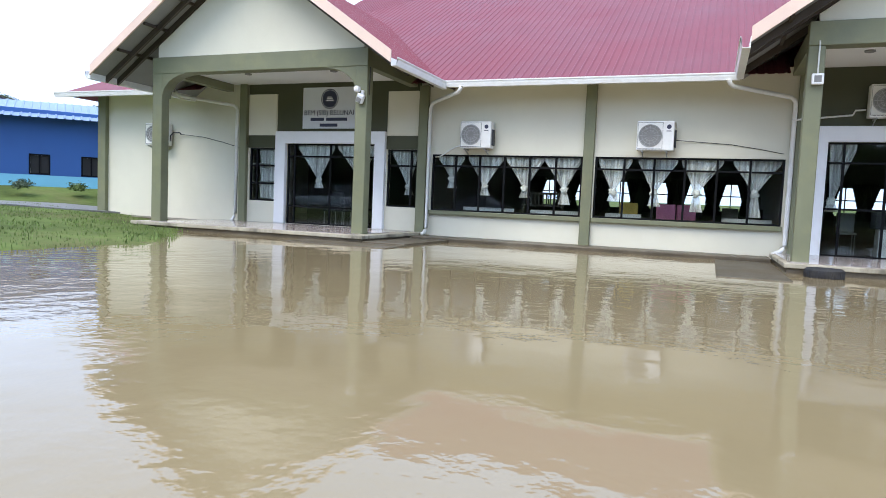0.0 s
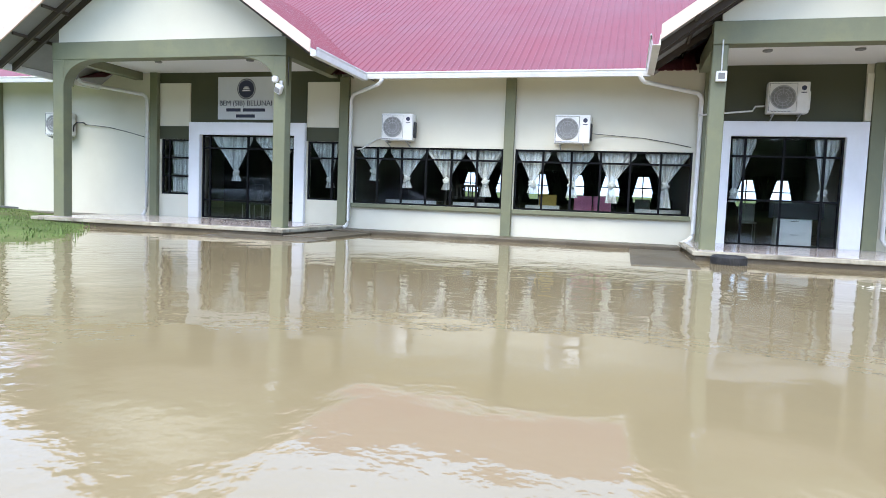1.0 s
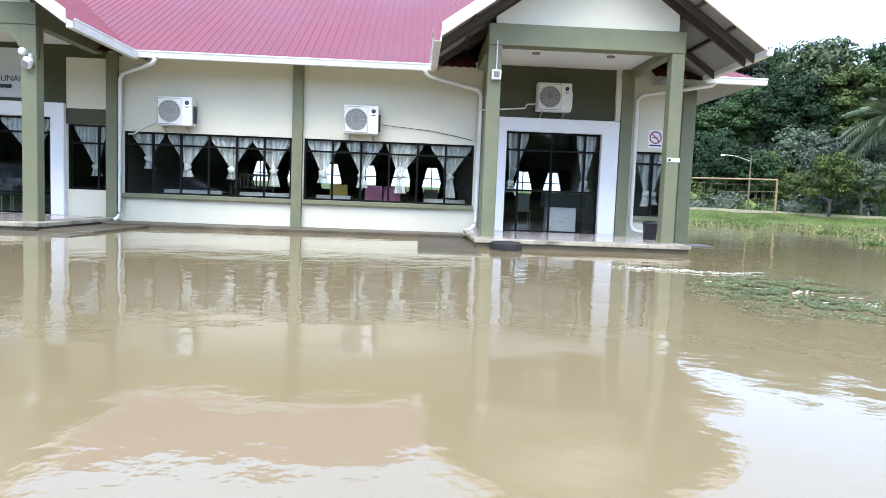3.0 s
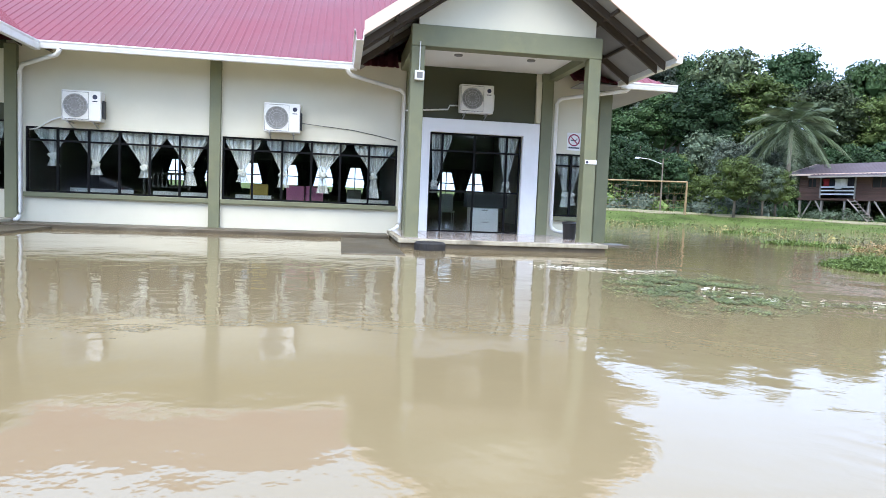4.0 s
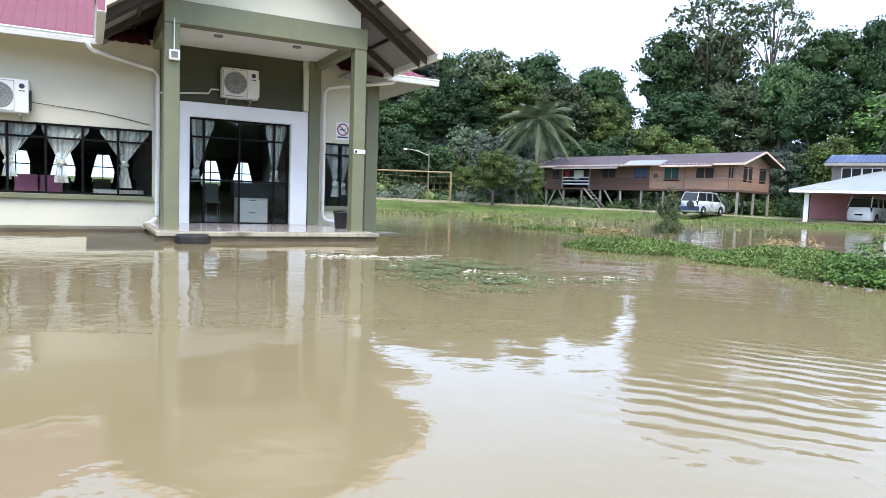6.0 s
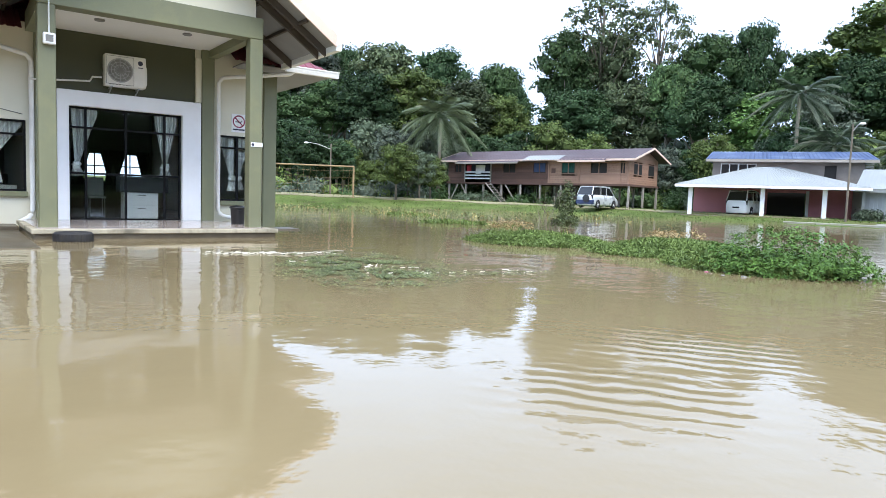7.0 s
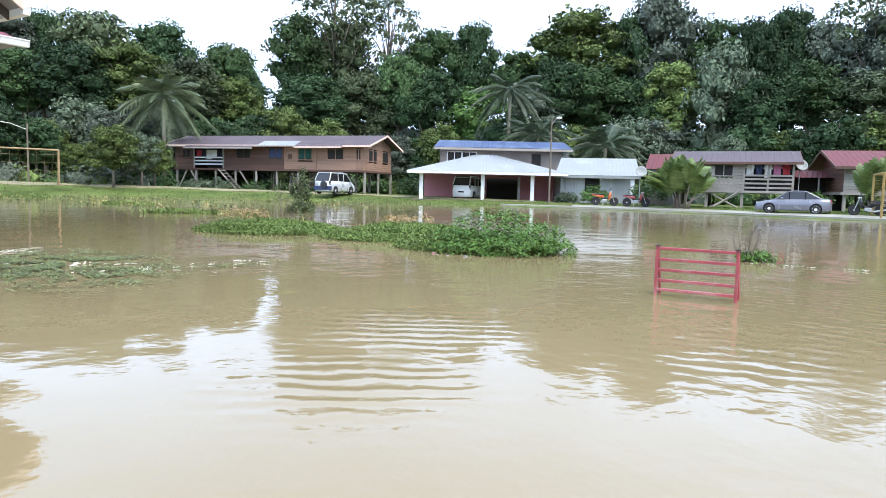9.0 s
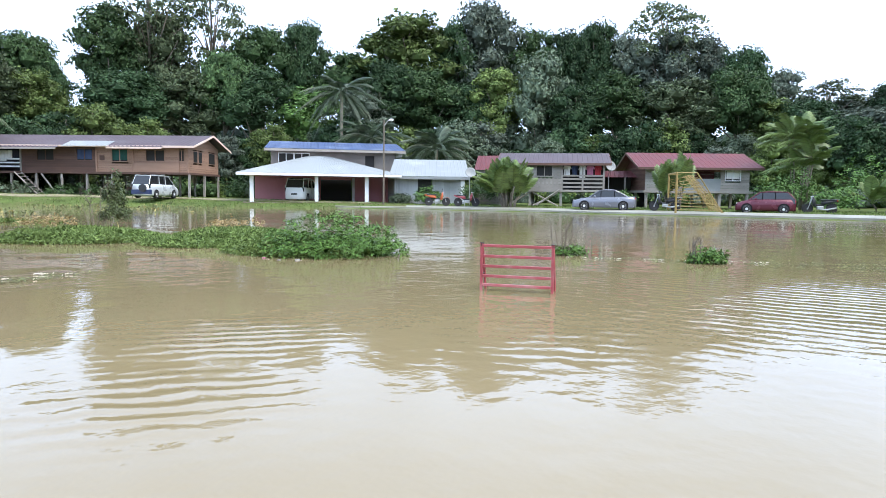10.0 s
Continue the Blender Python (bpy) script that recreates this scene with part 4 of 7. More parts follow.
# out of view: a ring of wood added so the window glass reflects dark
unseen_puffs = [((*polar(dg, 60 + 3 * (dg % 3)), z), 4.4, 1.0) for dg in range(117, 300, 3) for z in (1.5, 6.5)]
tagged(new("yard_wood", crown_mesh(unseen_puffs, 2.4, 0.42, LEAF[1], 78, 0.85)), "dense unseen woodland added behind the view to darken glass reflections", "woods", kind="stuff")


def frond(bm, base, az, lift, length, droop, leaflets=22, width=0.55, stem=0.03):
    """One palm leaf: a bent rib with leaflets hanging on both sides."""
    base = Vector(base)
    h = Vector((math.cos(az), math.sin(az), 0))
    side = Vector((-math.sin(az), math.cos(az), 0))
    pts = []
    for k in range(9):
        u = k / 8
        pts.append(base + h * length * (u * math.cos(lift) + 0.05 * u) + Vector((0, 0, length * (u * math.sin(lift) - droop * u * u))))
    tube(bm, pts, [stem * (1 - 0.85 * k / 8) for k in range(9)], 4)
    for i in range(leaflets):
        u = 0.16 + 0.84 * i / (leaflets - 1)
        f = u * 8
        k = min(int(f), 7)
        p = pts[k].lerp(pts[k + 1], f - k)
        d = (pts[k + 1] - pts[k]).normalized()
        ln = width * math.sin(math.pi * min(1, 0.18 + 0.8 * u)) + 0.12
        for s in (1, -1):
            tip = p + (side * s * 0.7 + d * 0.7).normalized() * ln * 1.15 + Vector((0, 0, (-0.42 + 0.16 * math.sin(i * 2.7 + s)) * ln))
            w = d * (0.022 + 0.014 * width)
            mid = p.lerp(tip, 0.5) + Vector((0, 0, 0.08 * ln))
            a, b, c, e = (bm.verts.new(q) for q in (p - w, mid + w * 1.2, tip, p + w))
            bm.faces.new((a, e, b))
            bm.faces.new((a, b, c))


def palm(x, y, trunk_h, n, length, droop, seed, label, width=0.55, upright=0.5, category="palm tree", stems=1, z=None, tilt=0.35, mat=None):
    rnd = random.Random(seed)
    t = thing("palm_tree", label, category, Matrix.Translation((x, y, ground_height(x, y) if z is None else z)))
    for s in range(stems):
        ox, oy = (rnd.uniform(-0.8, 0.8), rnd.uniform(-0.8, 0.8)) if stems > 1 else (0, 0)
        th = trunk_h * (rnd.uniform(0.5, 1.0) if stems > 1 else 1)
        r = 0.05 if stems > 1 else 0.17
        part("trunk", tb([(ox * 0.5, oy * 0.5, -0.3), (ox * 0.7, oy * 0.7, th * 0.5), (ox, oy, th)], [r * 1.2, r, r * 0.8], 8), BARK, t, "", True)
        for k in range(n):
            b = bmesh.new()
            tier = k / n
            frond(b, (ox, oy, th), k * 2.399 + rnd.uniform(-0.2, 0.2), upright + 0.9 * (1 - tier) * rnd.uniform(0.6, 1.0) - tilt * tier, length * rnd.uniform(0.85, 1.1), droop * (0.7 + 0.6 * tier), 30, width)
            part("frond", b, mat or PALMLEAF, t)
    return t


palm(*polar(35.6, 66), 8.0, 30, 4.2, 0.62, 3, "tall coconut palm with drooping fronds", 1.15, 0.45, tilt=1.15)
palm(*polar(66, 66), 6.0, 30, 4.6, 0.6, 4, "oil palm with arching fronds behind a house", 0.9, 0.4, tilt=0.7, mat=DARKPALM)
palm(*polar(71.5, 64), 5.0, 28, 4.4, 0.6, 14, "oil palm with arching fronds behind a house", 0.9, 0.4, tilt=0.7, mat=DARKPALM)
palm(*polar(63.5, 70), 11.0, 28, 4.2, 0.6, 15, "oil palm with hanging fronds in the wood", 0.9, 0.2, tilt=1.0, mat=DARKPALM)
palm(47.6, 7.2, 1.5, 7, 2.3, 0.24, 5, "tall feathery clump of areca palm by the water", 0.5, 0.66, "palm", 18, tilt=-0.1, mat=ARECA)
palm(46.6, -3.7, 1.5, 6, 2.3, 0.22, 6, "clump of young areca palm", 0.4, 1.1, "palm", 6, mat=ARECA)
palm(47.5, -15.2, 0.9, 8, 2.2, 0.35, 8, "clump of young areca palm", 0.45, 0.9, "palm", 3, mat=ARECA)
palm(52.5, -11.6, 5.0, 7, 2.4, 0.4, 7, "tall clump of areca palm", 0.5, 0.6, "palm", 8, mat=ARECA)


def blades(name, label, count, x0, x1, y0, y1, h0, h1, w, mat, seed, accept, category="grass"):
    """Grass as one mesh of bent blades rooted on the ground."""
    rng = random.Random(seed)
    verts, faces = [], []
    tries = 0
    while len(faces) < count * 2 and tries < count * 30:
        tries += 1
        x, y = rng.uniform(x0, x1), rng.uniform(y0, y1)
        g = ground_height(x, y)
        if not accept(x, y, g):
            continue
        for _ in range(3):
            bx_, by_ = x + rng.uniform(-0.12, 0.12), y + rng.uniform(-0.12, 0.12)
            a = rng.uniform(0, 6.28)
            h = rng.uniform(h0, h1)
            dx, dy = math.cos(a) * w, math.sin(a) * w
            lx, ly = math.cos(a + 1.5) * h * rng.uniform(0.1, 0.7), math.sin(a + 1.5) * h * rng.uniform(0.1, 0.7)
            i = len(verts)
            g0 = max(g, -0.05) - 0.02
            verts += [(bx_ - dx, by_ - dy, g0), (bx_ + dx, by_ + dy, g0), (bx_ + dx * 0.6 + lx * 0.4, by_ + dy * 0.6 + ly * 0.4, g0 + h * 0.65), (bx_ - dx * 0.6 + lx * 0.4, by_ - dy * 0.6 + ly * 0.4, g0 + h * 0.65), (bx_ + lx, by_ + ly, g0 + h)]
            faces += [(i, i + 1, i + 2, i + 3), (i + 3, i + 2, i + 4)]
    me = bpy.data.meshes.new(name)
    me.from_pydata(verts, [], faces)
    me.materials.append(mat)
    return tagged(new(name, me), label, category, kind="stuff")


def near_shore(lo, hi):
    def f(x, y, g):
        r = math.hypot(x - EYE_X, y - EYE_Y)
        a = math.degrees(math.atan2(x - EYE_X, y - EYE_Y))
        rs = 40
        for (a0, r0), (a1, r1) in zip(SHORE, SHORE[1:]):
            if a0 <= a <= a1:
                rs = r0 + (r1 - r0) * (a - a0) / (a1 - a0)
        return (3.0 if a > 67 else lo) < r - rs < hi and g > -0.1
    return f


def ground_cover(name, label, count, x0, x1, y0, y1, size, high, mat, seed, accept):
    """Creeping plants: small leaves at all tilts over the ground, in uneven tufts."""
    rng = random.Random(seed)
    verts, faces = [], []
    tries = 0
    while len(faces) < count and tries < count * 30:
        tries += 1
        x, y = rng.uniform(x0, x1), rng.uniform(y0, y1)
        g = ground_height(x, y)
        if not accept(x, y, g):
            continue
        tuft = 0.5 + 0.9 * max(0.0, noise.noise(Vector((x * 1.7, y * 1.7, seed))))
        for _ in range(4):
            p = Vector((x + rng.gauss(0, 0.07), y + rng.gauss(0, 0.07), max(g, 0.0) + rng.random() * high * tuft))
            u = Vector((rng.gauss(0, 1), rng.gauss(0, 1), rng.gauss(0.5, 0.7))).normalized() * size * rng.uniform(0.6, 1.6)
            w = u.cross(Vector((rng.gauss(0, 1), rng.gauss(0, 1), rng.gauss(0, 1)))).normalized() * size * rng.uniform(0.25, 0.5)
            i = len(verts)
            verts += [tuple(p - u), tuple(p - w), tuple(p + u), tuple(p + w)]
            faces.append((i, i + 1, i + 2, i + 3))
    me = bpy.data.meshes.new(name)
    me.from_pydata(verts, [], faces)
    me.materials.append(mat)
    return tagged(new(name, me), label, "grass", kind="stuff")


ground_cover("island_grass", "lush green creeping grass on a low mound in the water", 60000, 9.5, 19, 0.5, 13, 0.035, 0.14, GRASS, 1, lambda x, y, g: g > -0.05)
ground_cover("marsh_weed", "low green weeds standing in shallow water", 8000, 14, 27, 12, 46, 0.06, 0.20, GRASS, 14, lambda x, y, g: g > -0.12 and noise.noise(Vector((x * 0.45, y * 0.45, 3))) > 0.10)
def shallows(x, y, g):
    a, r = math.degrees(math.atan2(x - EYE_X, y - EYE_Y)), math.hypot(x - EYE_X, y - EYE_Y)
    return 18 < a < 54 and 30 + 0.25 * abs(a - 34) < r < 53 and noise.noise(Vector((x * 0.22, y * 0.22, 9))) + 0.4 * noise.noise(Vector((x * 0.9, y * 0.9, 2))) > 0.12


ground_cover("flooded_weed", "drowned weeds and leaves breaking the water near the bank", 2600, 12, 46, 12, 48, 0.07, 0.13, WEED, 15, shallows)
ground_cover("flooded_weed", "withered brown stalks in the shallow water near the bank", 600, 12, 46, 12, 48, 0.07, 0.22, GRASS_DRY, 16, shallows)
blades("island_blades", "taller grass blades among the creeping grass", 1500, 9.5, 19, 0.5, 13, 0.06, 0.2, 0.010, GRASS, 31, lambda x, y, g: g > -0.02)
blades("lawn_grass", "short trampled grass beside the flood water", 12000, -26, -7, 2.5, 14, 0.04, 0.10, 0.010, GRASS, 2, lambda x, y, g: -0.03 < g and x < -7.4)
blades("bank_grass", "green grass along the far bank", 22000, 8, 62, -25, 62, 0.03, 0.14, 0.03, GRASS, 3, near_shore(-0.6, 8))
blades("marsh_grass", "tufts of marsh grass standing in shallow water", 350, 15, 27, 12, 46, 0.05, 0.25, 0.015, GRASS, 4, lambda x, y, g: g > -0.28)
blades("dry_reeds", "dry straw coloured reeds in shallow water", 260, 12, 24, 8, 34, 0.15, 0.45, 0.010, GRASS_DRY, 5, lambda x, y, g: g > -0.2 and noise.noise(Vector((x * 0.3, y * 0.3, 7))) > 0.1)


def leafy_mound(name, x, y, rx, ry, rz, count, size, mat, seed, label, category="bush", z=0.0):
    me = leaf_cloud(name, [((0, 0, 0), (rx, ry, rz)), ((rx * 0.45, -ry * 0.3, -rz * 0.1), (rx * 0.6, ry * 0.6, rz * 0.8)), ((-rx * 0.5, ry * 0.3, -rz * 0.1), (rx * 0.6, ry * 0.6, rz * 0.7))], count, size, mat, seed, 0.8)
    o = new(name, me)
    o.location = (x, y, z)
    return tagged(o, label, category)


BUSHLEAF = material("creeper_leaf", (0.085, 0.165, 0.035), 0.5, vary=0.2, bump=0, island=0.4, spec=0.15)
DRYLEAF = material("withered_leaf", (0.30, 0.22, 0.10), 0.7, vary=0.2, bump=0, island=0.4)
leafy_mound("creeper_bush", 12.35, 2.35, 0.95, 1.25, 0.64, 19000, 0.026, BUSHLEAF, 21, "dense creeping bush on the mound", z=0.05)
UPLEAF = material("upright_shrub_leaf", (0.075, 0.100, 0.034), 0.6, vary=0.2, bump=0, island=0.5)
cone = leaf_cloud("shrub", [((0, 0, 0.35), (0.34, 0.34, 0.35)), ((0.08, 0.1, 0.75), (0.26, 0.26, 0.36)), ((-0.1, 0.12, 0.9), (0.14, 0.14, 0.3)), ((0.03, -0.04, 1.18), (0.09, 0.09, 0.3))], 3600, 0.032, UPLEAF, 22, 0.2)
shrub = new("shrub", cone)
shrub.location = (15.6, 10.0, 0.05)
tagged(shrub, "upright conical green shrub standing in the water", "shrub")
leafy_mound("shrub", 14.6, 11.2, 0.55, 0.7, 0.26, 900, 0.03, DRYLEAF, 23, "withered low shrub by the water", z=0.25)
leafy_mound("shrub", 16.8, 7.4, 0.55, 0.7, 0.24, 800, 0.03, DRYLEAF, 24, "withered low shrub by the water", z=0.22)
leafy_mound("water_plant", 13.45, -3.5, 0.22, 0.3, 0.2, 1500, 0.03, BUSHLEAF, 25, "small leafy plant standing in the water", "plant", 0.05)
leafy_mound("water_plant", 13.9, -1.35, 0.2, 0.3, 0.12, 700, 0.03, BUSHLEAF, 26, "small leafy plant standing in the water", "plant", 0.05)


def twig_shrub(x, y, h, seed, label):
    rnd = random.Random(seed)
    b = bmesh.new()
    for k in range(9):
        a = rnd.uniform(0, 6.28)
        p = Vector((0, 0, -0.3))
        q = Vector((math.cos(a) * h * 0.25, math.sin(a) * h * 0.25, h * rnd.uniform(0.4, 0.6)))
        r = q + Vector((rnd.uniform(-0.2, 0.2) * h, rnd.uniform(-0.2, 0.2) * h, h * rnd.uniform(0.25, 0.5)))
        tube(b, [p, q, r], [0.012, 0.008, 0.004], 4)
        for _ in range(3):
            s = q.lerp(r, rnd.random())
            tube(b, [s, s + Vector((rnd.uniform(-0.15, 0.15), rnd.uniform(-0.15, 0.15), rnd.uniform(0.05, 0.2))) * h], [0.005, 0.003], 4)
    o = obj("twig_shrub", b, BARK)
    o.location = (x, y, 0)
    tagged(o, label, "shrub")


twig_shrub(13.9, -1.2, 0.72, 1, "bare twiggy shrub standing in the water")
twig_shrub(15.2, 10.2, 1.2, 2, "bare twiggy shrub standing in the water")
twig_shrub(13.4, -3.35, 0.45, 3, "bare twiggy shrub standing in the water")


def weed_mat(name, label, cx, cy, rx, ry, count, seed, ang=0.0):
    """Floating leaves that lie on the water in loose drifts."""
    rng = random.Random(seed)
    verts, faces = [], []
    while len(faces) < count:
        u, v = rng.gauss(0, 0.5), rng.gauss(0, 0.5)
        if u * u + v * v > 1.4 or noise.noise(Vector((u * 3, v * 5, seed))) + 0.5 * noise.noise(Vector((u * 11, v * 17, seed))) < 0.02:
            continue
        x = cx + rx * u * math.cos(ang) - ry * v * math.sin(ang)
        y = cy + rx * u * math.sin(ang) + ry * v * math.cos(ang)
        s, a, h = rng.uniform(0.010, 0.028), rng.uniform(0, 6.28), rng.uniform(0.004, 0.03)
        t = rng.uniform(-0.5, 0.8)
        i = len(verts)
        ca, sa = math.cos(a), math.sin(a)
        verts += [(x - ca * s, y - sa * s, h), (x + sa * s * 0.5, y - ca * s * 0.5, h), (x + ca * s, y + sa * s, h + s * max(0, t)), (x - sa * s * 0.5, y + ca * s * 0.5, h)]
        faces.append((i, i + 1, i + 2, i + 3))
    me = bpy.data.meshes.new(name)
    me.from_pydata(verts, [], faces)
    me.materials.append(WEED)
    tagged(new(name, me), label, "water weed", kind="stuff")


weed_mat("water_weed", "floating green weed drifting on brown water", 6.7, 5.2, 1.1, 2.0, 8500, 1, -0.35)
weed_mat("water_weed", "thin line of floating weed", 8.0, 3.9, 0.9, 0.22, 260, 2, -0.15)
weed_mat("water_weed", "thin line of floating weed and scum", 13.5, -2.4, 0.3, 1.2, 300, 3)
weed_mat("water_weed", "floating weed drifting on brown water", 13.6, -5.2, 0.8, 1.6, 700, 4)
weed_mat("water_weed", "floating weed beside the marsh grass", 18.5, 22, 2.6, 7, 2500, 5)


def foam_bits(x0, x1, y0, y1, count, seed, label):
    """Pale froth and straw caught along a drift line."""
    rng = random.Random(seed)
    b = bmesh.new()
    for _ in range(count):
        u = rng.random()
        p = Vector((x0 + (x1 - x0) * u + rng.gauss(0, 0.05), y0 + (y1 - y0) * u + rng.gauss(0, 0.12), 0.012))
        a, ln = rng.uniform(-0.9, 0.9), rng.uniform(0.02, 0.10)
        tube(b, [p, p + Vector((math.cos(a) * ln, math.sin(a) * ln, 0.006))], rng.uniform(0.003, 0.007), 4)
    tagged(obj("froth", b, FROTH), label, "froth", kind="stuff")


FROTH = material("pale_froth_and_straw", (0.58, 0.56, 0.48), 0.8, vary=0.3, bump=0, island=0.35)
foam_bits(5.2, 7.2, 7.7, 7.2, 130, 1, "pale froth and straw along a drift line")
foam_bits(6.0, 8.6, 4.6, 3.9, 30, 2, "pale froth and straw along a drift line")
foam_bits(6.0, 7.4, 6.2, 4.6, 22, 3, "pale straw floating among weed")
foam_bits(13.3, 13.7, -1.4, -4.4, 40, 4, "pale froth and straw along a drift line")

# ---------------------------------------------------------------- houses across the water


def house_frame(x, y, dx, dy, z=0.0):
    """Local x along the front, y away from the yard."""
    a = math.atan2(dy, dx)
    return Matrix.Translation((x, y, z)) @ Matrix.Rotation(a, 4, "Z")


def boards(bm, x0, x1, y0, y1, z0, z1, holes=(), step=0.17, flip=False):
    """Lapped boards, each its own piece, leaving rectangular holes; flip: the wall runs along y."""
    z = z0
    k = 0
    while z < z1 - 0.02:
        top = min(z + step - 0.012, z1)
        spans = [(x0, x1)]
        for hx0, hx1, hz0, hz1 in holes:
            if hz0 < top and hz1 > z:
                spans = [q for a, b in spans for q in ((a, min(b, hx0)), (max(a, hx1), b)) if q[1] - q[0] > 0.02]
        for a, b in spans:
            off = 0.006 * (k % 2)
            if flip:
                box(bm, y0 - off, y1, a, b, z, top)
            else:
                box(bm, a, b, y0 - off, y1, z, top)
        z += step
        k += 1
    return bm


def house_window(parent, x0, x1, z0, z1, y, curtain=None, frame_mat=None, flip=False, shutters=0):
    fm = frame_mat or WHITE

    def bb(a0, a1, b0, b1, c0, c1):
        return bx(b0, b1, a0, a1, c0, c1) if flip else bx(a0, a1, b0, b1, c0, c1)
    b = bmesh.new()
    for q in ((x0, x0 + 0.06, z0, z1), (x1 - 0.06, x1, z0, z1), (x0 + 0.06, x1 - 0.06, z0, z0 + 0.06), (x0 + 0.06, x1 - 0.06, z1 - 0.06, z1)):
        if flip:
            box(b, y - 0.03, y + 0.05, q[0], q[1], q[2], q[3])
        else:
            box(b, q[0], q[1], y - 0.03, y + 0.05, q[2], q[3])
    w = part("window", b, fm, parent)
    part("mullion", bb((x0 + x1) / 2 - 0.03, (x0 + x1) / 2 + 0.03, y - 0.02, y + 0.04, z0 + 0.06, z1 - 0.06), fm, w)
    part("pane", bb(x0 + 0.06, x1 - 0.06, y + 0.06, y + 0.07, z0 + 0.06, z1 - 0.06), SHADE_DARK, w, "dark window pane")
    if curtain:
        n = 8
        c = bmesh.new()
        xa, xb = x0 + 0.1, x1 - 0.1
        for i in range(n):
            u0, u1 = xa + (xb - xa) * i / n, xa + (xb - xa) * (i + 1) / n
            d0, d1 = 0.02 * (i % 2), 0.02 * ((i + 1) % 2)
            pts = [(u0, y + d0, z0 + 0.15), (u1, y + d1, z0 + 0.15), (u1, y + d1, z1 - 0.1), (u0, y + d0, z1 - 0.1)]
            c.faces.new([c.verts.new((q[1], q[0], q[2]) if flip else q) for q in pts])
        part("window_curtain", c, curtain, w, "coloured window curtain")
    return w


def gable_roof(parent, x0, x1, y0, y1, eave, ridge, mat, label, over=0.6, barge=None):
    cy = (y0 + y1) / 2
    for a in (y0 - over, y1 + over):
        b = ribbed(bmesh.new(), (x0 - over, a, eave - 0.12), (x1 + over, a, eave - 0.12), (x1 + over, cy, ridge), (x0 - over, cy, ridge), 0.35, 0.016, 0.10)
        part("roof", b, mat, parent, label)
        for x in (x0 - over, x1 + over):
            f = bmesh.new()
            slab(f, [(x - 0.02, a, eave - 0.10), (x - 0.02, cy, ridge + 0.02), (x + 0.02, cy, ridge + 0.02), (x + 0.02, a, eave - 0.10)], 0.16)
            part("barge_board", f, barge or WHITE, parent)
    part("eave_fascia", bx(x0 - over, x1 + over, y0 - over - 0.03, y0 - over, eave - 0.26, eave - 0.10), barge or WHITE, parent)


def stilts(parent, xs, ys, z0, z1, mat, r=0.075):
    for x in xs:
        for y in ys:
            part("stilt", bx(x - r, x + r, y - r, y + r, z0, z1), mat, parent)


def gable_end(parent, x, y0, y1, eave, ridge, mat, name="gable_wall"):
    b = bmesh.new()
    slab(b, [(x, y0, eave), (x, y1, eave), (x, (y0 + y1) / 2, ridge - 0.08)], 0.1, (1, 0, 0))
    bmesh.ops.recalc_face_normals(b, faces=b.faces)
    part(name, b, mat, parent)


BLUECLOTH = material("blue_cloth", (0.045, 0.065, 0.13), 0.9, vary=0.2)
GREENCLOTH = material("green_cloth", (0.02, 0.085, 0.07), 0.9, vary=0.2)
REDCLOTH = material("red_cloth", (0.42, 0.04, 0.05), 0.9, vary=0.2)
DARKCLOTH = material("dark_cloth", (0.03, 0.03, 0.045), 0.9, vary=0.2)
PINKCLOTH = material("pink_cloth", (0.60, 0.22, 0.36), 0.9, vary=0.2)
YELLOWCLOTH = material("yellow_cloth", (0.60, 0.42, 0.10), 0.9, vary=0.2)


def garment(m, w, h, mat, label):
    """A shirt on a line: body and two sleeves, slightly folded."""
    b = bmesh.new()
    n = 6
    for i in range(n):
        u0, u1 = -w / 2 + w * i / n, -w / 2 + w * (i + 1) / n
        d0, d1 = 0.03 * math.sin(i * 2.1), 0.03 * math.sin((i + 1) * 2.1)
        b.faces.new([b.verts.new(q) for q in ((u0, d0, -h), (u1, d1, -h), (u1, d1 * 0.3, 0), (u0, d0 * 0.3, 0))])
    for s in (-1, 1):
        b.faces.new([b.verts.new(q) for q in ((s * w / 2, 0, 0), (s * w * 0.72, 0.02, -h * 0.32), (s * w * 0.58, 0.02, -h * 0.38), (s * w / 2, 0, -h * 0.22))])
    bmesh.ops.remove_doubles(b, verts=b.verts[:], dist=0.001)
    bmesh.ops.solidify(b, geom=b.faces[:], thickness=0.012)
    o = obj("garment", b, mat)
    o.matrix_basis = m
    tagged(o, label, "clothing", "laundry on the verandas")


# ---- long wooden house on stilts
M_A = house_frame(42.15, 51.3, 0.25, -0.967, 0.32)
GA, FA, EA, RA = 0.13, 2.2, 4.35, 5.35
hA = thing("stilt_house", "long brown wooden house on stilts with a maroon tin roof", "house", M_A)
part("floor_deck", bx(-0.1, 19.1, -0.1, 6.1, FA - 0.16, FA), TIMBER, hA)
wa = [(0.8, 1.7, 3.1, 3.95), (2.1, 5.2, FA, 4.2), (6.5, 8.0, 3.05, 4.0), (9.8, 11.2, 3.05, 4.05)]
part("front_wall", boards(bmesh.new(), 0, 11.5, 0, 0.08, FA, EA, wa), TIMBER, hA, "dark weathered board wall")
wb = [(12.7, 14.1, 3.0, 4.05), (15.5, 17.1, 3.05, 4.0), (18.2, 18.7, 3.05, 4.0)]
part("front_wall", boards(bmesh.new(), 11.5, 19, 0, 0.08, FA, EA, wb), TIMBER_TAN, hA, "tan varnished board wall")
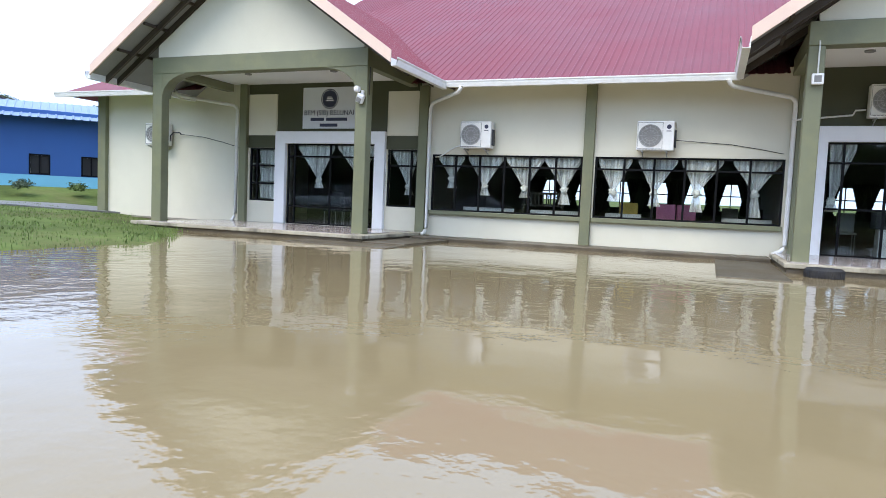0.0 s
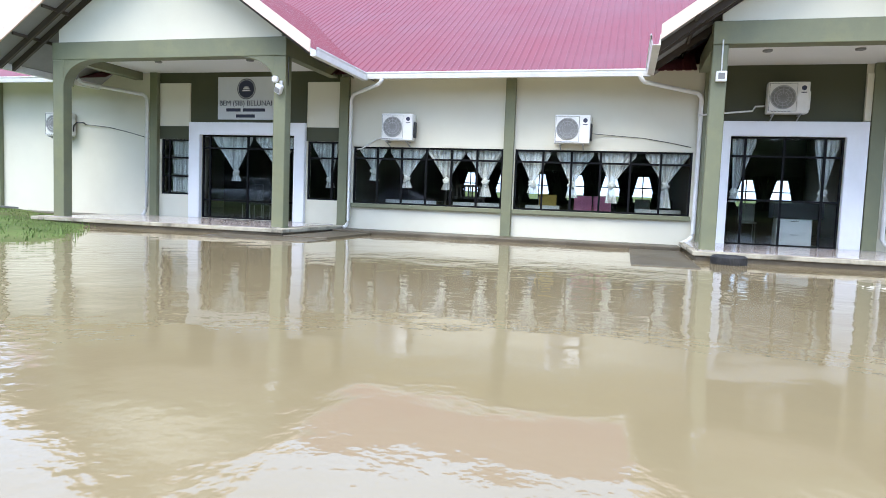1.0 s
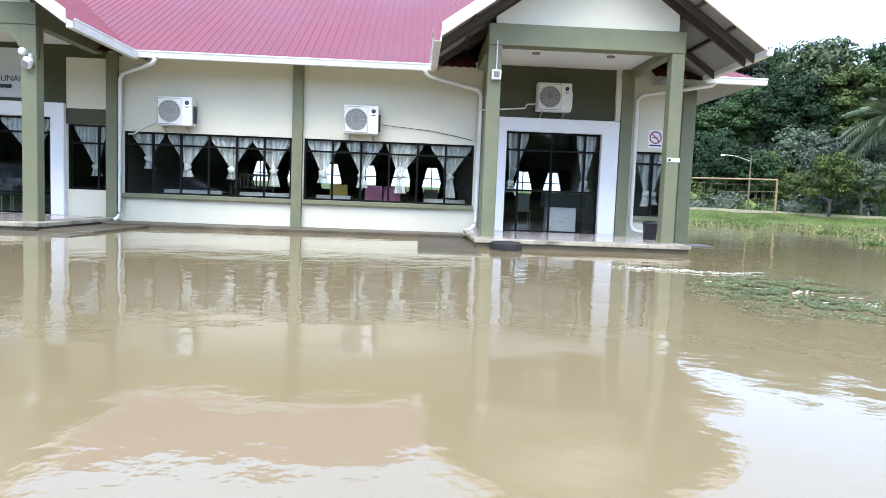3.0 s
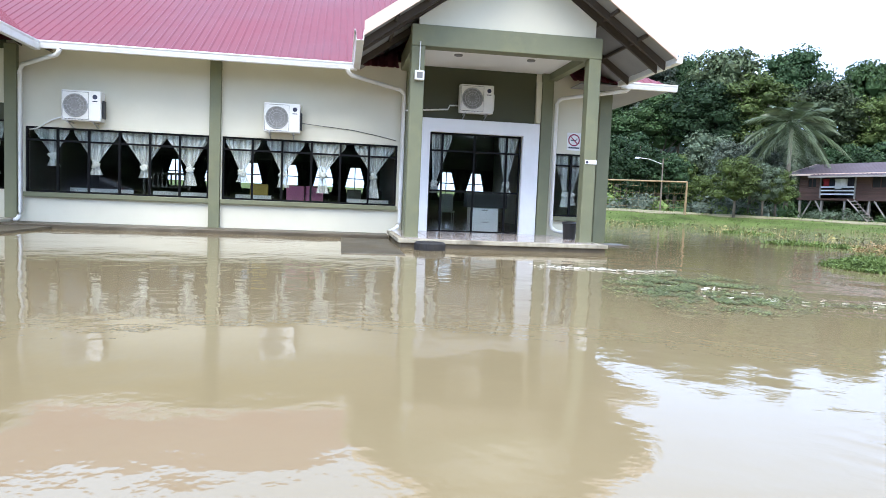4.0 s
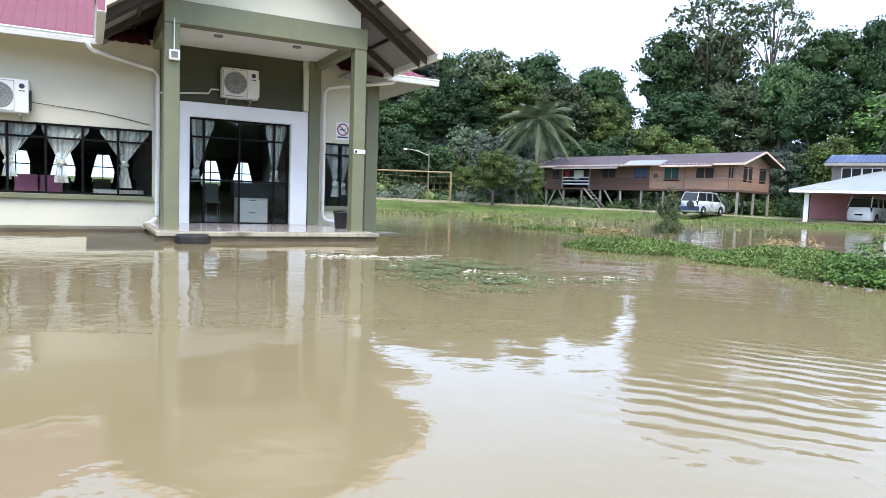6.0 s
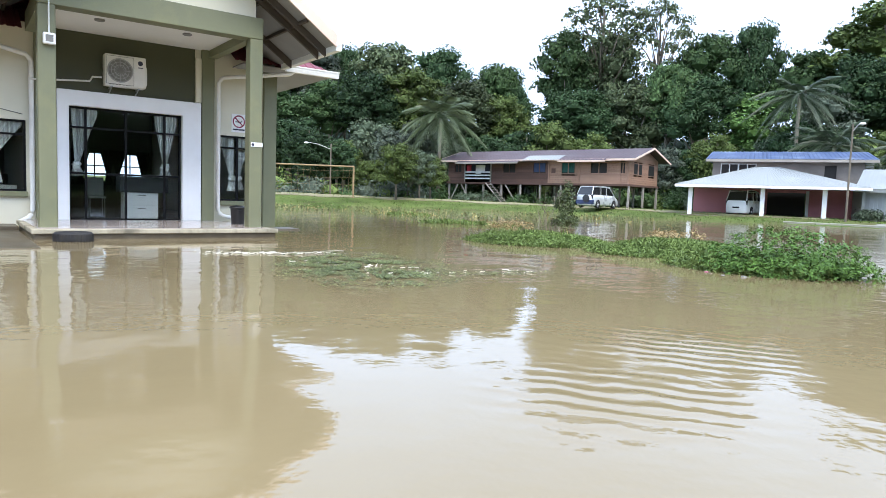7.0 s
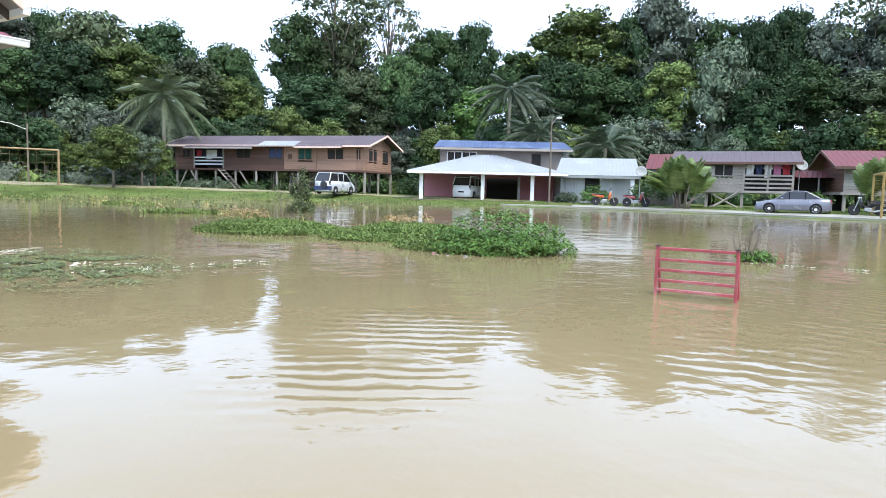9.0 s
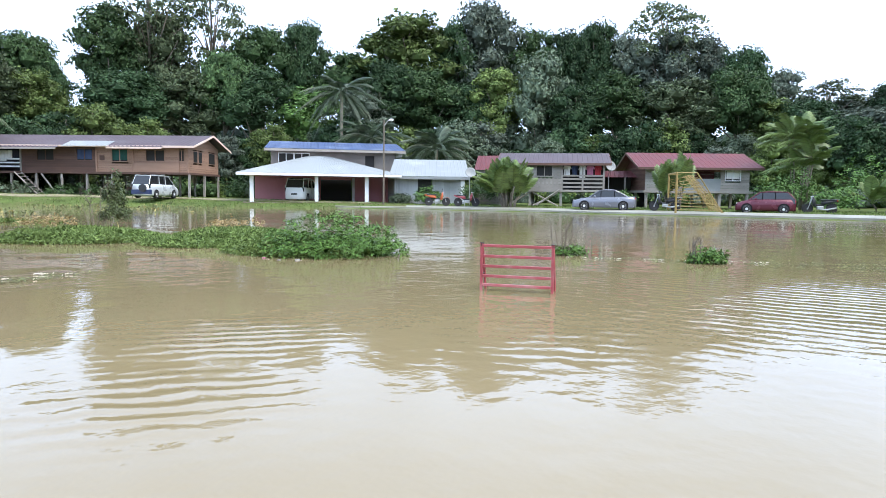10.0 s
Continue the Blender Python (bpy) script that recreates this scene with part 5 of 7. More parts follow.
part("end_wall", boards(bmesh.new(), 0.08, 6, 18.92, 19.0, FA, EA, [(0.9, 1.7, 3.0, 4.0), (1.9, 2.6, 3.0, 4.0), (3.9, 5.2, 3.0, 3.95)], flip=True), TIMBER_TAN, hA, "tan varnished board wall")
part("back_wall", bx(0, 19, 5.92, 6.0, FA, EA), TIMBER, hA)
part("end_wall", bx(0, 0.08, 0.1, 5.9, FA, EA), TIMBER, hA)
# the recess's shade is put into this wall's colour
part("veranda_back", bx(2.1, 5.2, 1.8, 1.9, FA, EA), SHADE_DARK, hA, "veranda back wall coloured near-black for the shade of the recess")
for q in ((0.8, 1.7, 3.1, 3.95, None), (6.5, 8.0, 3.05, 4.0, None), (9.8, 11.2, 3.05, 4.05, BLUECLOTH), (12.7, 14.1, 3.0, 4.05, GREENCLOTH), (15.5, 17.1, 3.05, 4.0, None), (18.2, 18.7, 3.05, 4.0, None)):
    house_window(hA, q[0], q[1], q[2], q[3], 0.0, q[4], TIMBER if q[0] < 11 else TIMBER_TAN)
for y0, y1 in ((0.9, 1.7), (1.9, 2.6), (3.9, 5.2)):
    house_window(hA, y0, y1, 3.0, 3.98, 18.95, None, TIMBER_TAN, True)
gable_end(hA, 18.93, 0, 6, EA, RA, TIMBER_TAN)
gable_end(hA, 0.0, 0, 6, EA, RA, TIMBER)
gable_roof(hA, 0, 19, 0, 6, EA, RA, TIN_MAROON, "rusty maroon tin roof", 0.85, FASCIA)
lean = bmesh.new()
ribbed(lean, (9.2, -1.05, 4.16), (12.9, -1.05, 4.16), (12.9, 0.3, 4.66), (9.2, 0.3, 4.66), 0.3, 0.03, 0.1)
part("roof_patch", lean, TIN_WHITE, hA, "pale new roof sheet")
for x0, x1, y0, z0 in ((1.9, 9.0, -1.35, 4.02), (12.95, 17.4, -1.15, 4.12)):
    low = ribbed(bmesh.new(), (x0, y0, z0), (x1, y0, z0), (x1, -0.3, z0 + 0.34), (x0, -0.3, z0 + 0.34), 0.35, 0.03, 0.12)
    part("roof_skirt", low, TIN_MAROON, hA, "lower strip of rusty roof sheet")
    part("skirt_fascia", bx(x0, x1, y0 - 0.03, y0, z0 - 0.14, z0 - 0.005), TIMBER_GREY if x0 < 5 else FASCIA, hA)
part("parapet_board", boards(bmesh.new(), 14.6, 18.3, -0.1, -0.05, FA, FA + 0.72, (), 0.72), TIMBER_TAN, hA, "plain tan boarded parapet")
part("door_leaf", bx(11.75, 12.15, -0.03, 0.0, 3.1, 3.5), TIMBER, hA, "small dark shutter")
for k, (x, h, w) in enumerate(((1.2, 0.7, 0.9), (3.4, 0.9, 0.6), (6.9, 0.6, 1.1), (9.3, 0.8, 0.8), (10.6, 0.5, 1.2), (13.0, 0.9, 0.7))):
    part("stored_crate", bx(x, x + w, 1.6, 2.4, GA - 0.3, GA + h, 0.03), TIMBER if k % 2 else TIMBER_GREY, hA, "old crate stored under the floor")
for x in (2.1, 5.2, 11.5, 14.5, 18.95):
    part("wall_post", bx(x - 0.06, x + 0.06, -0.09, -0.01, FA, EA), TIMBER_TAN if x > 11 else TIMBER_GREY, hA)
for z in (2.5, 2.8, 3.1):
    part("veranda_rail", bx(2.16, 5.14, -0.06, -0.01, z, z + 0.12), WHITE, hA, "white painted rail")
stilts(hA, [0.1 + 2.1 * k for k in range(10)], (0.1, 3, 5.9), GA - 0.5, FA - 0.16, TIMBER_GREY)
for xa, xb in ((1.3, 0.25), (1.7, 2.9), (6.9, 8.3), (8.6, 8.6), (15.0, 15.0), (17.0, 17.0)):
    part("brace", tb([(xa, -0.05, FA - 0.2), (xb, -0.05, GA)], 0.07, 5), TIMBER_GREY, hA, "pale timber brace")
for k in range(7):
    part("stair_tread", bx(5.3 + 0.27 * k, 5.6 + 0.27 * k, -0.9, -0.15, FA - 0.25 - 0.25 * k, FA - 0.2 - 0.25 * k), TIMBER_GREY, hA)
for y in (-0.92, -0.12):
    part("stair_string", tb([(5.25, y, FA - 0.1), (7.25, y, GA + 0.1)], 0.06, 4), TIMBER_GREY, hA)
for k, (w, mt, lb) in enumerate(((0.5, REDCLOTH, "red shirt hung on a line"), (0.5, DARKCLOTH, "dark shirt hung on a line"), (0.6, LACE, "white shirt hung on a line"), (0.5, LACE, "white shirt hung on a line"), (0.5, DARKCLOTH, "dark shirt hung on a line"))):
    garment(M_A @ Matrix.Translation((2.5 + 0.55 * k, 0.1, 3.84)), w, 0.6 + 0.12 * (k % 3), mt, lb)

# ---- low house with a white carport and a blue upper roof
M_B = house_frame(45.3, 26.6, 0.488, -0.873)
DULLBOARD = material("dull_brown_grey_boards", (0.20, 0.175, 0.155), 0.8, vary=0.25, scale=1, grain=12)
hB = thing("carport_house", "low pink house with a white hipped carport roof", "house", M_B)
GB = 0.28
for x in (0.45, 5.2, 9.0):
    part("carport_post", bx(x - 0.14, x + 0.14, 0.0, 0.28, GB - 0.4, 2.32), WHITE, hB, "white concrete post")
ex0, ex1, ey0, ey1, ez, az = -0.6, 11.6, -0.7, 6.2, 2.5, 3.95
ax0, ax1, ay = 4.6, 6.2, 2.9
part("carport_roof", ribbed(bmesh.new(), (ex0, ey0, ez), (ex1, ey0, ez), (ax1, ay, az), (ax0, ay, az), 0.3, 0.012, 0.08), TIN_WHITE, hB, "white zinc roof")
part("carport_roof", ribbed(bmesh.new(), (ex1, ey0, ez), (ex1, ey1, ez), (ax1, ay + 0.01, az), (ax1, ay, az), 0.3, 0.012, 0.08), TIN_WHITE, hB, "white zinc roof")
part("carport_roof", ribbed(bmesh.new(), (ex0, ey0, ez), (ex0, ey1, ez), (ax0, ay + 0.01, az), (ax0, ay, az), 0.3, 0.012, 0.08), TIN_WHITE, hB, "white zinc roof")
part("carport_fascia", bx(ex0, ex1, ey0 - 0.02, ey0 + 0.02, ez - 0.2, ez - 0.01), WHITE, hB)
part("carport_ceiling", bx(ex0 + 0.1, ex1 - 0.1, ey0 + 0.1, ey1, ez - 0.1, ez - 0.06), CEIL, hB)
part("carport_floor", bx(ex0 + 0.4, ex1 - 0.5, ey0 + 0.2, ey1, GB - 0.4, GB + 0.05), CONCRETE, hB)
part("house_wall", wall_with_holes(bmesh.new(), 0.3, 11.2, 5.2, 5.4, GB, 2.6, [(5.6, 8.2, GB, 2.15)]), PINKWALL, hB, "pink plastered wall")
# a near-black sheet stands for the shade beyond the doorway
part("dark_doorway", bx(5.6, 8.2, 6.4, 6.5, GB, 2.3), SHADE_DARK, hB, "near-black panel standing for the shade inside the doorway")
part("door_jamb", bx(8.2, 8.4, 5.1, 5.2, GB, 2.3), WHITE, hB)
part("side_wall", bx(11.2, 11.4, 0.4, 6.0, GB, 2.5), TIN_WHITE, hB)
part("upper_wall", wall_with_holes(bmesh.new(), 1.5, 12.0, 6.6, 6.8, 2.4, 4.75, [(2.1, 4.7, 3.3, 4.4), (9.4, 10.2, 3.1, 4.3)]), DULLBOARD, hB, "grey board upper wall")
for x0, x1 in ((2.1, 3.4), (3.4, 4.7)):
    house_window(hB, x0, x1, 3.3, 4.4, 6.65)
part("upper_door", bx(9.4, 10.2, 6.75, 6.79, 3.1, 4.3), SHADE_DARK, hB, "dark upper door")
part("upper_end_wall", bx(11.9, 12.0, 6.8, 11, 2.4, 4.75), TIMBER_GREY, hB)
part("upper_roof", ribbed(bmesh.new(), (1.0, 5.8, 4.72), (12.8, 5.8, 4.72), (12.4, 8.8, 5.5), (1.3, 8.8, 5.5), 0.3, 0.03, 0.1), TIN_BLUE, hB, "faded blue zinc roof")
part("upper_roof", ribbed(bmesh.new(), (1.0, 11.8, 4.72), (12.8, 11.8, 4.72), (12.4, 8.8, 5.5), (1.3, 8.8, 5.5), 0.3, 0.03, 0.1), TIN_BLUE, hB, "faded blue zinc roof")
part("upper_fascia", bx(1.0, 12.8, 5.74, 5.79, 4.5, 4.7), TIMBER_GREY, hB)
for k in range(8):
    part("slat", bx(12.05, 12.6, 6.7 + 0.01, 6.75, 3.9 + 0.12 * k, 3.97 + 0.12 * k), TIN_WHITE, hB)

TIN_WALL = material("pale_tin_wall", (0.48, 0.50, 0.49), 0.55, vary=0.1, scale=0.9, per_object=0.12, stain=(0.3, 0.29, 0.26), stain_amount=0.4)
M_B2 = house_frame(51.2, 17.2, 0.32, -0.947)
annex = thing("annex", "white tin-walled annex with a pale zinc roof", "house", M_B2)
part("roof", ribbed(bmesh.new(), (-0.3, -0.5, 2.42), (6.0, -0.5, 2.42), (5.8, 3.4, 3.9), (-0.1, 3.4, 3.9), 0.3, 0.012, 0.08), TIN_WHITE, annex, "pale zinc roof")
part("eave_fascia", bx(-0.3, 6.0, -0.55, -0.5, 2.2, 2.4), TIN_WHITE, annex)
for k in range(24):
    x = 0.1 + 0.23 * k
    part("tin_panel", bx(x, x + 0.225, 0.4 - 0.03 * (k % 2), 0.5, 0.2, 1.1 if 1.9 < x < 2.9 else 2.4), TIN_WALL, annex, "pale tin wall sheet")
# shade behind the open window, drawn as a near-black panel
part("dark_window", bx(1.9, 3.0, 0.46, 0.52, 1.1, 2.2), SHADE_DARK, annex, "near-black panel standing for the shade inside an open window")
part("corner_post", bx(5.3, 5.6, -0.3, 0.0, 0.0, 2.3), WHITE, annex)

# ---- small stilt house with a balcony
M_C = house_frame(50.1, 8.2, 0.14, -0.99)
hC = thing("stilt_house", "small grey wooden stilt house with a laundry balcony", "house", M_C)
FC, EC, RC = 1.48, 3.45, 4.25
part("floor_deck", bx(-0.2, 7.3, -0.2, 6.0, FC - 0.15, FC), TIMBER_GREY, hC)
part("front_wall", boards(bmesh.new(), 0, 4.2, 0, 0.08, FC, EC, [(2.4, 3.6, 2.4, 3.2)], 0.2), TIMBER_GREY, hC)
house_window(hC, 2.4, 3.6, 2.4, 3.2, 0.0, None, TIMBER_GREY)
# near-black colour carries the shade at the back of the balcony
part("inner_wall", bx(4.2, 7.2, 1.6, 1.7, FC, EC), SHADE_DARK, hC, "balcony back wall coloured near-black for the shade of the recess")
part("side_wall", bx(4.14, 4.2, 0.1, 1.6, FC, EC), TIMBER, hC)
for x in (4.25, 5.7, 7.15):
    part("balcony_post", bx(x - 0.06, x + 0.06, -0.1, 0.0, FC, EC), TIMBER_GREY, hC)
for z in (1.62, 1.9, 2.18, 2.42):
    part("balcony_rail", bx(4.32, 7.08, -0.07, -0.03, z, z + 0.12), TIMBER_GREY, hC)
gable_roof(hC, 0, 7.2, 0, 6.0, EC, RC, TIN_MAROON, "weathered grey-brown tin roof", 0.45, TIMBER)
stilts(hC, (0.1, 2.0, 4.2, 7.1), (0.1, 3, 5.8), -0.1, FC - 0.15, TIMBER_GREY, 0.09)
for xa, xb in ((2.0, 0.4), (2.2, 4.0), (4.0, 2.2)):
    part("brace", tb([(xa, -0.04, FC - 0.2), (xb, -0.04, 0.3)], 0.06, 5), TIMBER_GREY, hC, "pale timber brace")
for k in range(14):
    part("wall_slat", bx(0.1 + 0.29 * k, 0.22 + 0.29 * k, -0.05, -0.012, FC - 0.1, FC + 0.85), TIMBER_GREY, hC, "pale upright slat")
for y in (-0.6, -0.1):
    part("stair_string", tb([(4.1, y, FC), (2.5, y, 0.35)], 0.06, 4), TIMBER_GREY, hC)
for k, (w, mt, lb) in enumerate(((0.42, LACE, "white shirt hung on a line"), (0.36, BLUECLOTH, "blue shirt hung on a line"), (0.4, LACE, "white shirt hung on a line"), (0.42, PINKCLOTH, "pink shirt hung on a line"), (0.4, REDCLOTH, "red shirt hung on a line"))):
    garment(M_C @ Matrix.Translation((4.6 + 0.54 * k, 0.3, 3.2)), w, 0.65 + 0.1 * (k % 3), mt, lb)

shed = thing("tin_shed", "small shed with a faded red tin roof", "shed", house_frame(53.6, 11.3, 0.14, -0.99))
part("roof", ribbed(bmesh.new(), (0, 0, 3.0), (2.6, 0, 3.0), (2.6, 2.5, 4.25), (0, 2.5, 4.25), 0.3, 0.03, 0.1), TIN_RED, shed)
part("shed_wall", boards(bmesh.new(), 0.2, 2.4, 0.4, 0.5, 0.2, 3.0, (), 0.25), TIMBER_GREY, shed)

link = thing("lean_to", "open lean-to with a low red tin roof", "shed", house_frame(54.0, 1.4, 0.05, -1.0))
part("roof", ribbed(bmesh.new(), (-0.2, -0.6, 2.45), (3.4, -0.6, 2.45), (3.4, 1.6, 3.0), (-0.2, 1.6, 3.0), 0.3, 0.03, 0.1), TIN_RED, link)
# rear wall coloured near-black for the shade under the roof
part("rear_wall", bx(0, 3.2, 1.4, 1.5, 0.2, 2.6), SHADE_DARK, link)
for x in (0.1, 1.6, 3.1):
    part("post", bx(x - 0.05, x + 0.05, -0.4, -0.3, 0.0, 2.45), TIMBER_GREY, link)

# ---- red roofed stilt house
M_D = house_frame(51.6, -1.7, 0.28, -0.96)
hD = thing("stilt_house", "brown stilt house with a red tin roof", "house", M_D)
FD, ED, RD = 1.5, 3.2, 4.3
part("floor_deck", bx(-0.2, 7.4, -0.2, 6.0, FD - 0.15, FD), TIMBER_GREY, hD)
part("front_wall", boards(bmesh.new(), 0, 2.4, 0, 0.08, FD, ED, [(0.8, 1.6, 2.2, 3.0)], 0.2), TIMBER_GREY, hD)
house_window(hD, 0.8, 1.6, 2.2, 3.0, 0.0, None, WHITE)
part("upper_front", boards(bmesh.new(), 2.4, 5.2, 1.2, 1.28, FD, ED, (), 0.2), TIN_RED, hD, "dark red board wall")
part("front_wall", boards(bmesh.new(), 5.2, 7.2, 0, 0.08, FD, ED, [(5.5, 6.6, 2.2, 3.0)], 0.2), TIMBER_GREY, hD)
house_window(hD, 5.5, 6.6, 2.2, 3.0, 0.0, LACE, WHITE)
part("veranda_wall", bx(2.4, 5.2, -0.05, 0.02, FD, FD + 0.85), TIN_WHITE, hD, "pale veranda parapet")
gable_end(hD, 0.0, 0, 6, ED, RD, TIN_RED)
part("end_wall", boards(bmesh.new(), 0.1, 6, 0, 0.08, FD, ED, (), 0.2, flip=True), TIMBER, hD)
gable_roof(hD, 0, 7.2, 0, 6.0, ED, RD, TIN_RED, "red tin roof", 0.7, TIMBER)
stilts(hD, (0.1, 2.4, 5.2, 7.1), (0.1, 3, 5.8), -0.1, FD - 0.15, TIMBER_GREY, 0.09)

# ---- blue house beyond the lawn
M_E = house_frame(-29.3, 14.8, 0.62, 0.785) @ Matrix.Diagonal((1.12, 1.12, 1.10, 1))
hE = thing("blue_house", "long blue house with a pale blue tin roof", "house", M_E)
part("front_wall", wall_with_holes(bmesh.new(), 0, 12, 0, 0.2, 0.4, 4.0, [(4.1, 4.85, 1.36, 2.2), (5.95, 6.7, 1.36, 2.2)]), BLUEWALL, hE, "deep blue painted wall")
for x0 in (4.1, 5.95):
    house_window(hE, x0, x0 + 0.75, 1.36, 2.2, 0.05, None, BLACK)
part("roof", ribbed(bmesh.new(), (-0.5, -0.7, 3.55), (12.4, -0.7, 3.75), (12.4, 2.5, 4.7), (-0.5, 2.5, 4.5), 0.3, 0.03, 0.1), material("pale_blue_sheet", (0.20, 0.28, 0.42), 0.5, vary=0.12, scale=1.0), hE, "pale blue tin roof")
part("end_wall", bx(0, 0.2, 0.2, 6, 0.4, 3.9), BLUEWALL, hE)
fence = thing("low_wall", "low turquoise garden wall with a white post", "wall", house_frame(-28.1, 14.7, 0.62, 0.785) @ Matrix.Diagonal((1.12, 1.12, 1.0, 1)))
part("wall", bx(-1, 10, 0, 0.12, 0.4, 1.46), CYANWALL, fence)
part("post", bx(6.1, 6.25, -0.6, -0.45, 0.4, 1.5), WHITE, fence)
white_house = thing("gabled_house", "white gabled house behind the blue one", "house", house_frame(-37.0, 20.6, 0.62, 0.785, 0.5))
part("front_wall", bx(0, 5.0, 0, 4, 0.4, 4.3), WHITE, white_house)
gable = bmesh.new()
slab(gable, [(0, 0, 4.3), (5.0, 0, 4.3), (2.5, 0, 5.7)], 4.0, (0, 1, 0))
bmesh.ops.recalc_face_normals(gable, faces=gable.faces)
part("gable_wall", gable, WHITE, white_house)
for s in (0, 1):
    r = bmesh.new()
    a = (-0.5, 0) if s == 0 else (5.5, 0)
    slab(r, [(a[0], -0.5, 4.05), (2.5, -0.5, 5.75), (2.5, 4.5, 5.75), (a[0], 4.5, 4.05)], 0.08)
    part("roof", r, TIN_MAROON, white_house)
rb2 = bmesh.new()
for k in range(-6, 16):
    q = []
    for s_, o_ in ((k, 2.1), (k + 1, 2.1), (k + 1, 6.6), (k, 6.6)):
        x, y = -26.6 + 0.62 * s_ * 1.5 + 0.785 * o_, 12.6 + 0.785 * s_ * 1.5 - 0.62 * o_
        q.append((x, y, ground_height(x, y) + 0.05))
    slab(rb2, q[::-1], 0.2)
tagged(obj("road", rb2, ASPHALT), "narrow grey village road", "road", kind="structure")
rb3 = bmesh.new()
for a0, a1 in zip(range(18, 112, 3), range(21, 115, 3)):
    def rs_at(a):
        for (p0, r0), (p1, r1) in zip(SHORE, SHORE[1:]):
            if p0 <= a <= p1:
                return r0 + (r1 - r0) * (a - p0) / (p1 - p0)
    q = []
    wd = 3.0 if a0 > 68 else 0.9
    for a, dr in ((a0, 0.1), (a1, 0.1), (a1, wd), (a0, wd)):
        x, y = polar(a, rs_at(a) + dr)
        q.append((x, y, 0.13 + 0.03 * dr))
    if a0 >= 62:
        slab(rb3, q, 0.3)
PATHSOIL = material("pale_sandy_path", (0.27, 0.24, 0.15), 0.9, vary=0.25, scale=0.6, stain=(0.12, 0.14, 0.05), stain_amount=0.7, spec=0.1)
rb4 = bmesh.new()
for a0 in range(16, 66, 2):
    q = []
    for a, dr in ((a0, 3.9), (a0 + 2, 3.9), (a0 + 2, 5.2), (a0, 5.2)):
        x, y = polar(a, rs_at(a) + dr + 0.3 * math.sin(a * 0.9))
        q.append((x, y, ground_height(x, y) + 0.05))
    slab(rb4, q, 0.3)
tagged(obj("path", rb4, PATHSOIL), "pale sandy path along the grassy bank", "path", kind="structure")
LANE = material("pale_wet_lane", (0.30, 0.285, 0.23), 0.5, vary=0.25, scale=0.5, grain=20, bump=0.3, stain=(0.14, 0.13, 0.09), stain_amount=0.7)
tagged(obj("road", rb3, LANE), "narrow wet concrete lane along the bank", "road", kind="structure")

# ---------------------------------------------------------------- vehicles
CARGLASS = material("tinted_car_glass", (0.010, 0.011, 0.013), 0.08, vary=0.05, bump=0, spec=0.7)
CHROME = material("wheel_alloy", (0.70, 0.70, 0.72), 0.4, metal=0.1, vary=0.1)
LAMPRED = material("red_lamp_lens", (0.45, 0.02, 0.02), 0.2, vary=0.05, bump=0)
LAMPCLEAR = material("clear_lamp_lens", (0.7, 0.72, 0.74), 0.15, vary=0.05, bump=0)


def loft(bm, sections):
    """Skin over closed rings of equal length."""
    rings = [[bm.verts.new(p) for p in s] for s in sections]
    k = len(rings[0])
    for a, b in zip(rings, rings[1:]):
        for i in range(k):
            bm.faces.new((a[i], a[(i + 1) % k], b[(i + 1) % k], b[i]))
    bm.faces.new(rings[0][::-1])
    bm.faces.new(rings[-1])
    bmesh.ops.recalc_face_normals(bm, faces=bm.faces)
    return bm


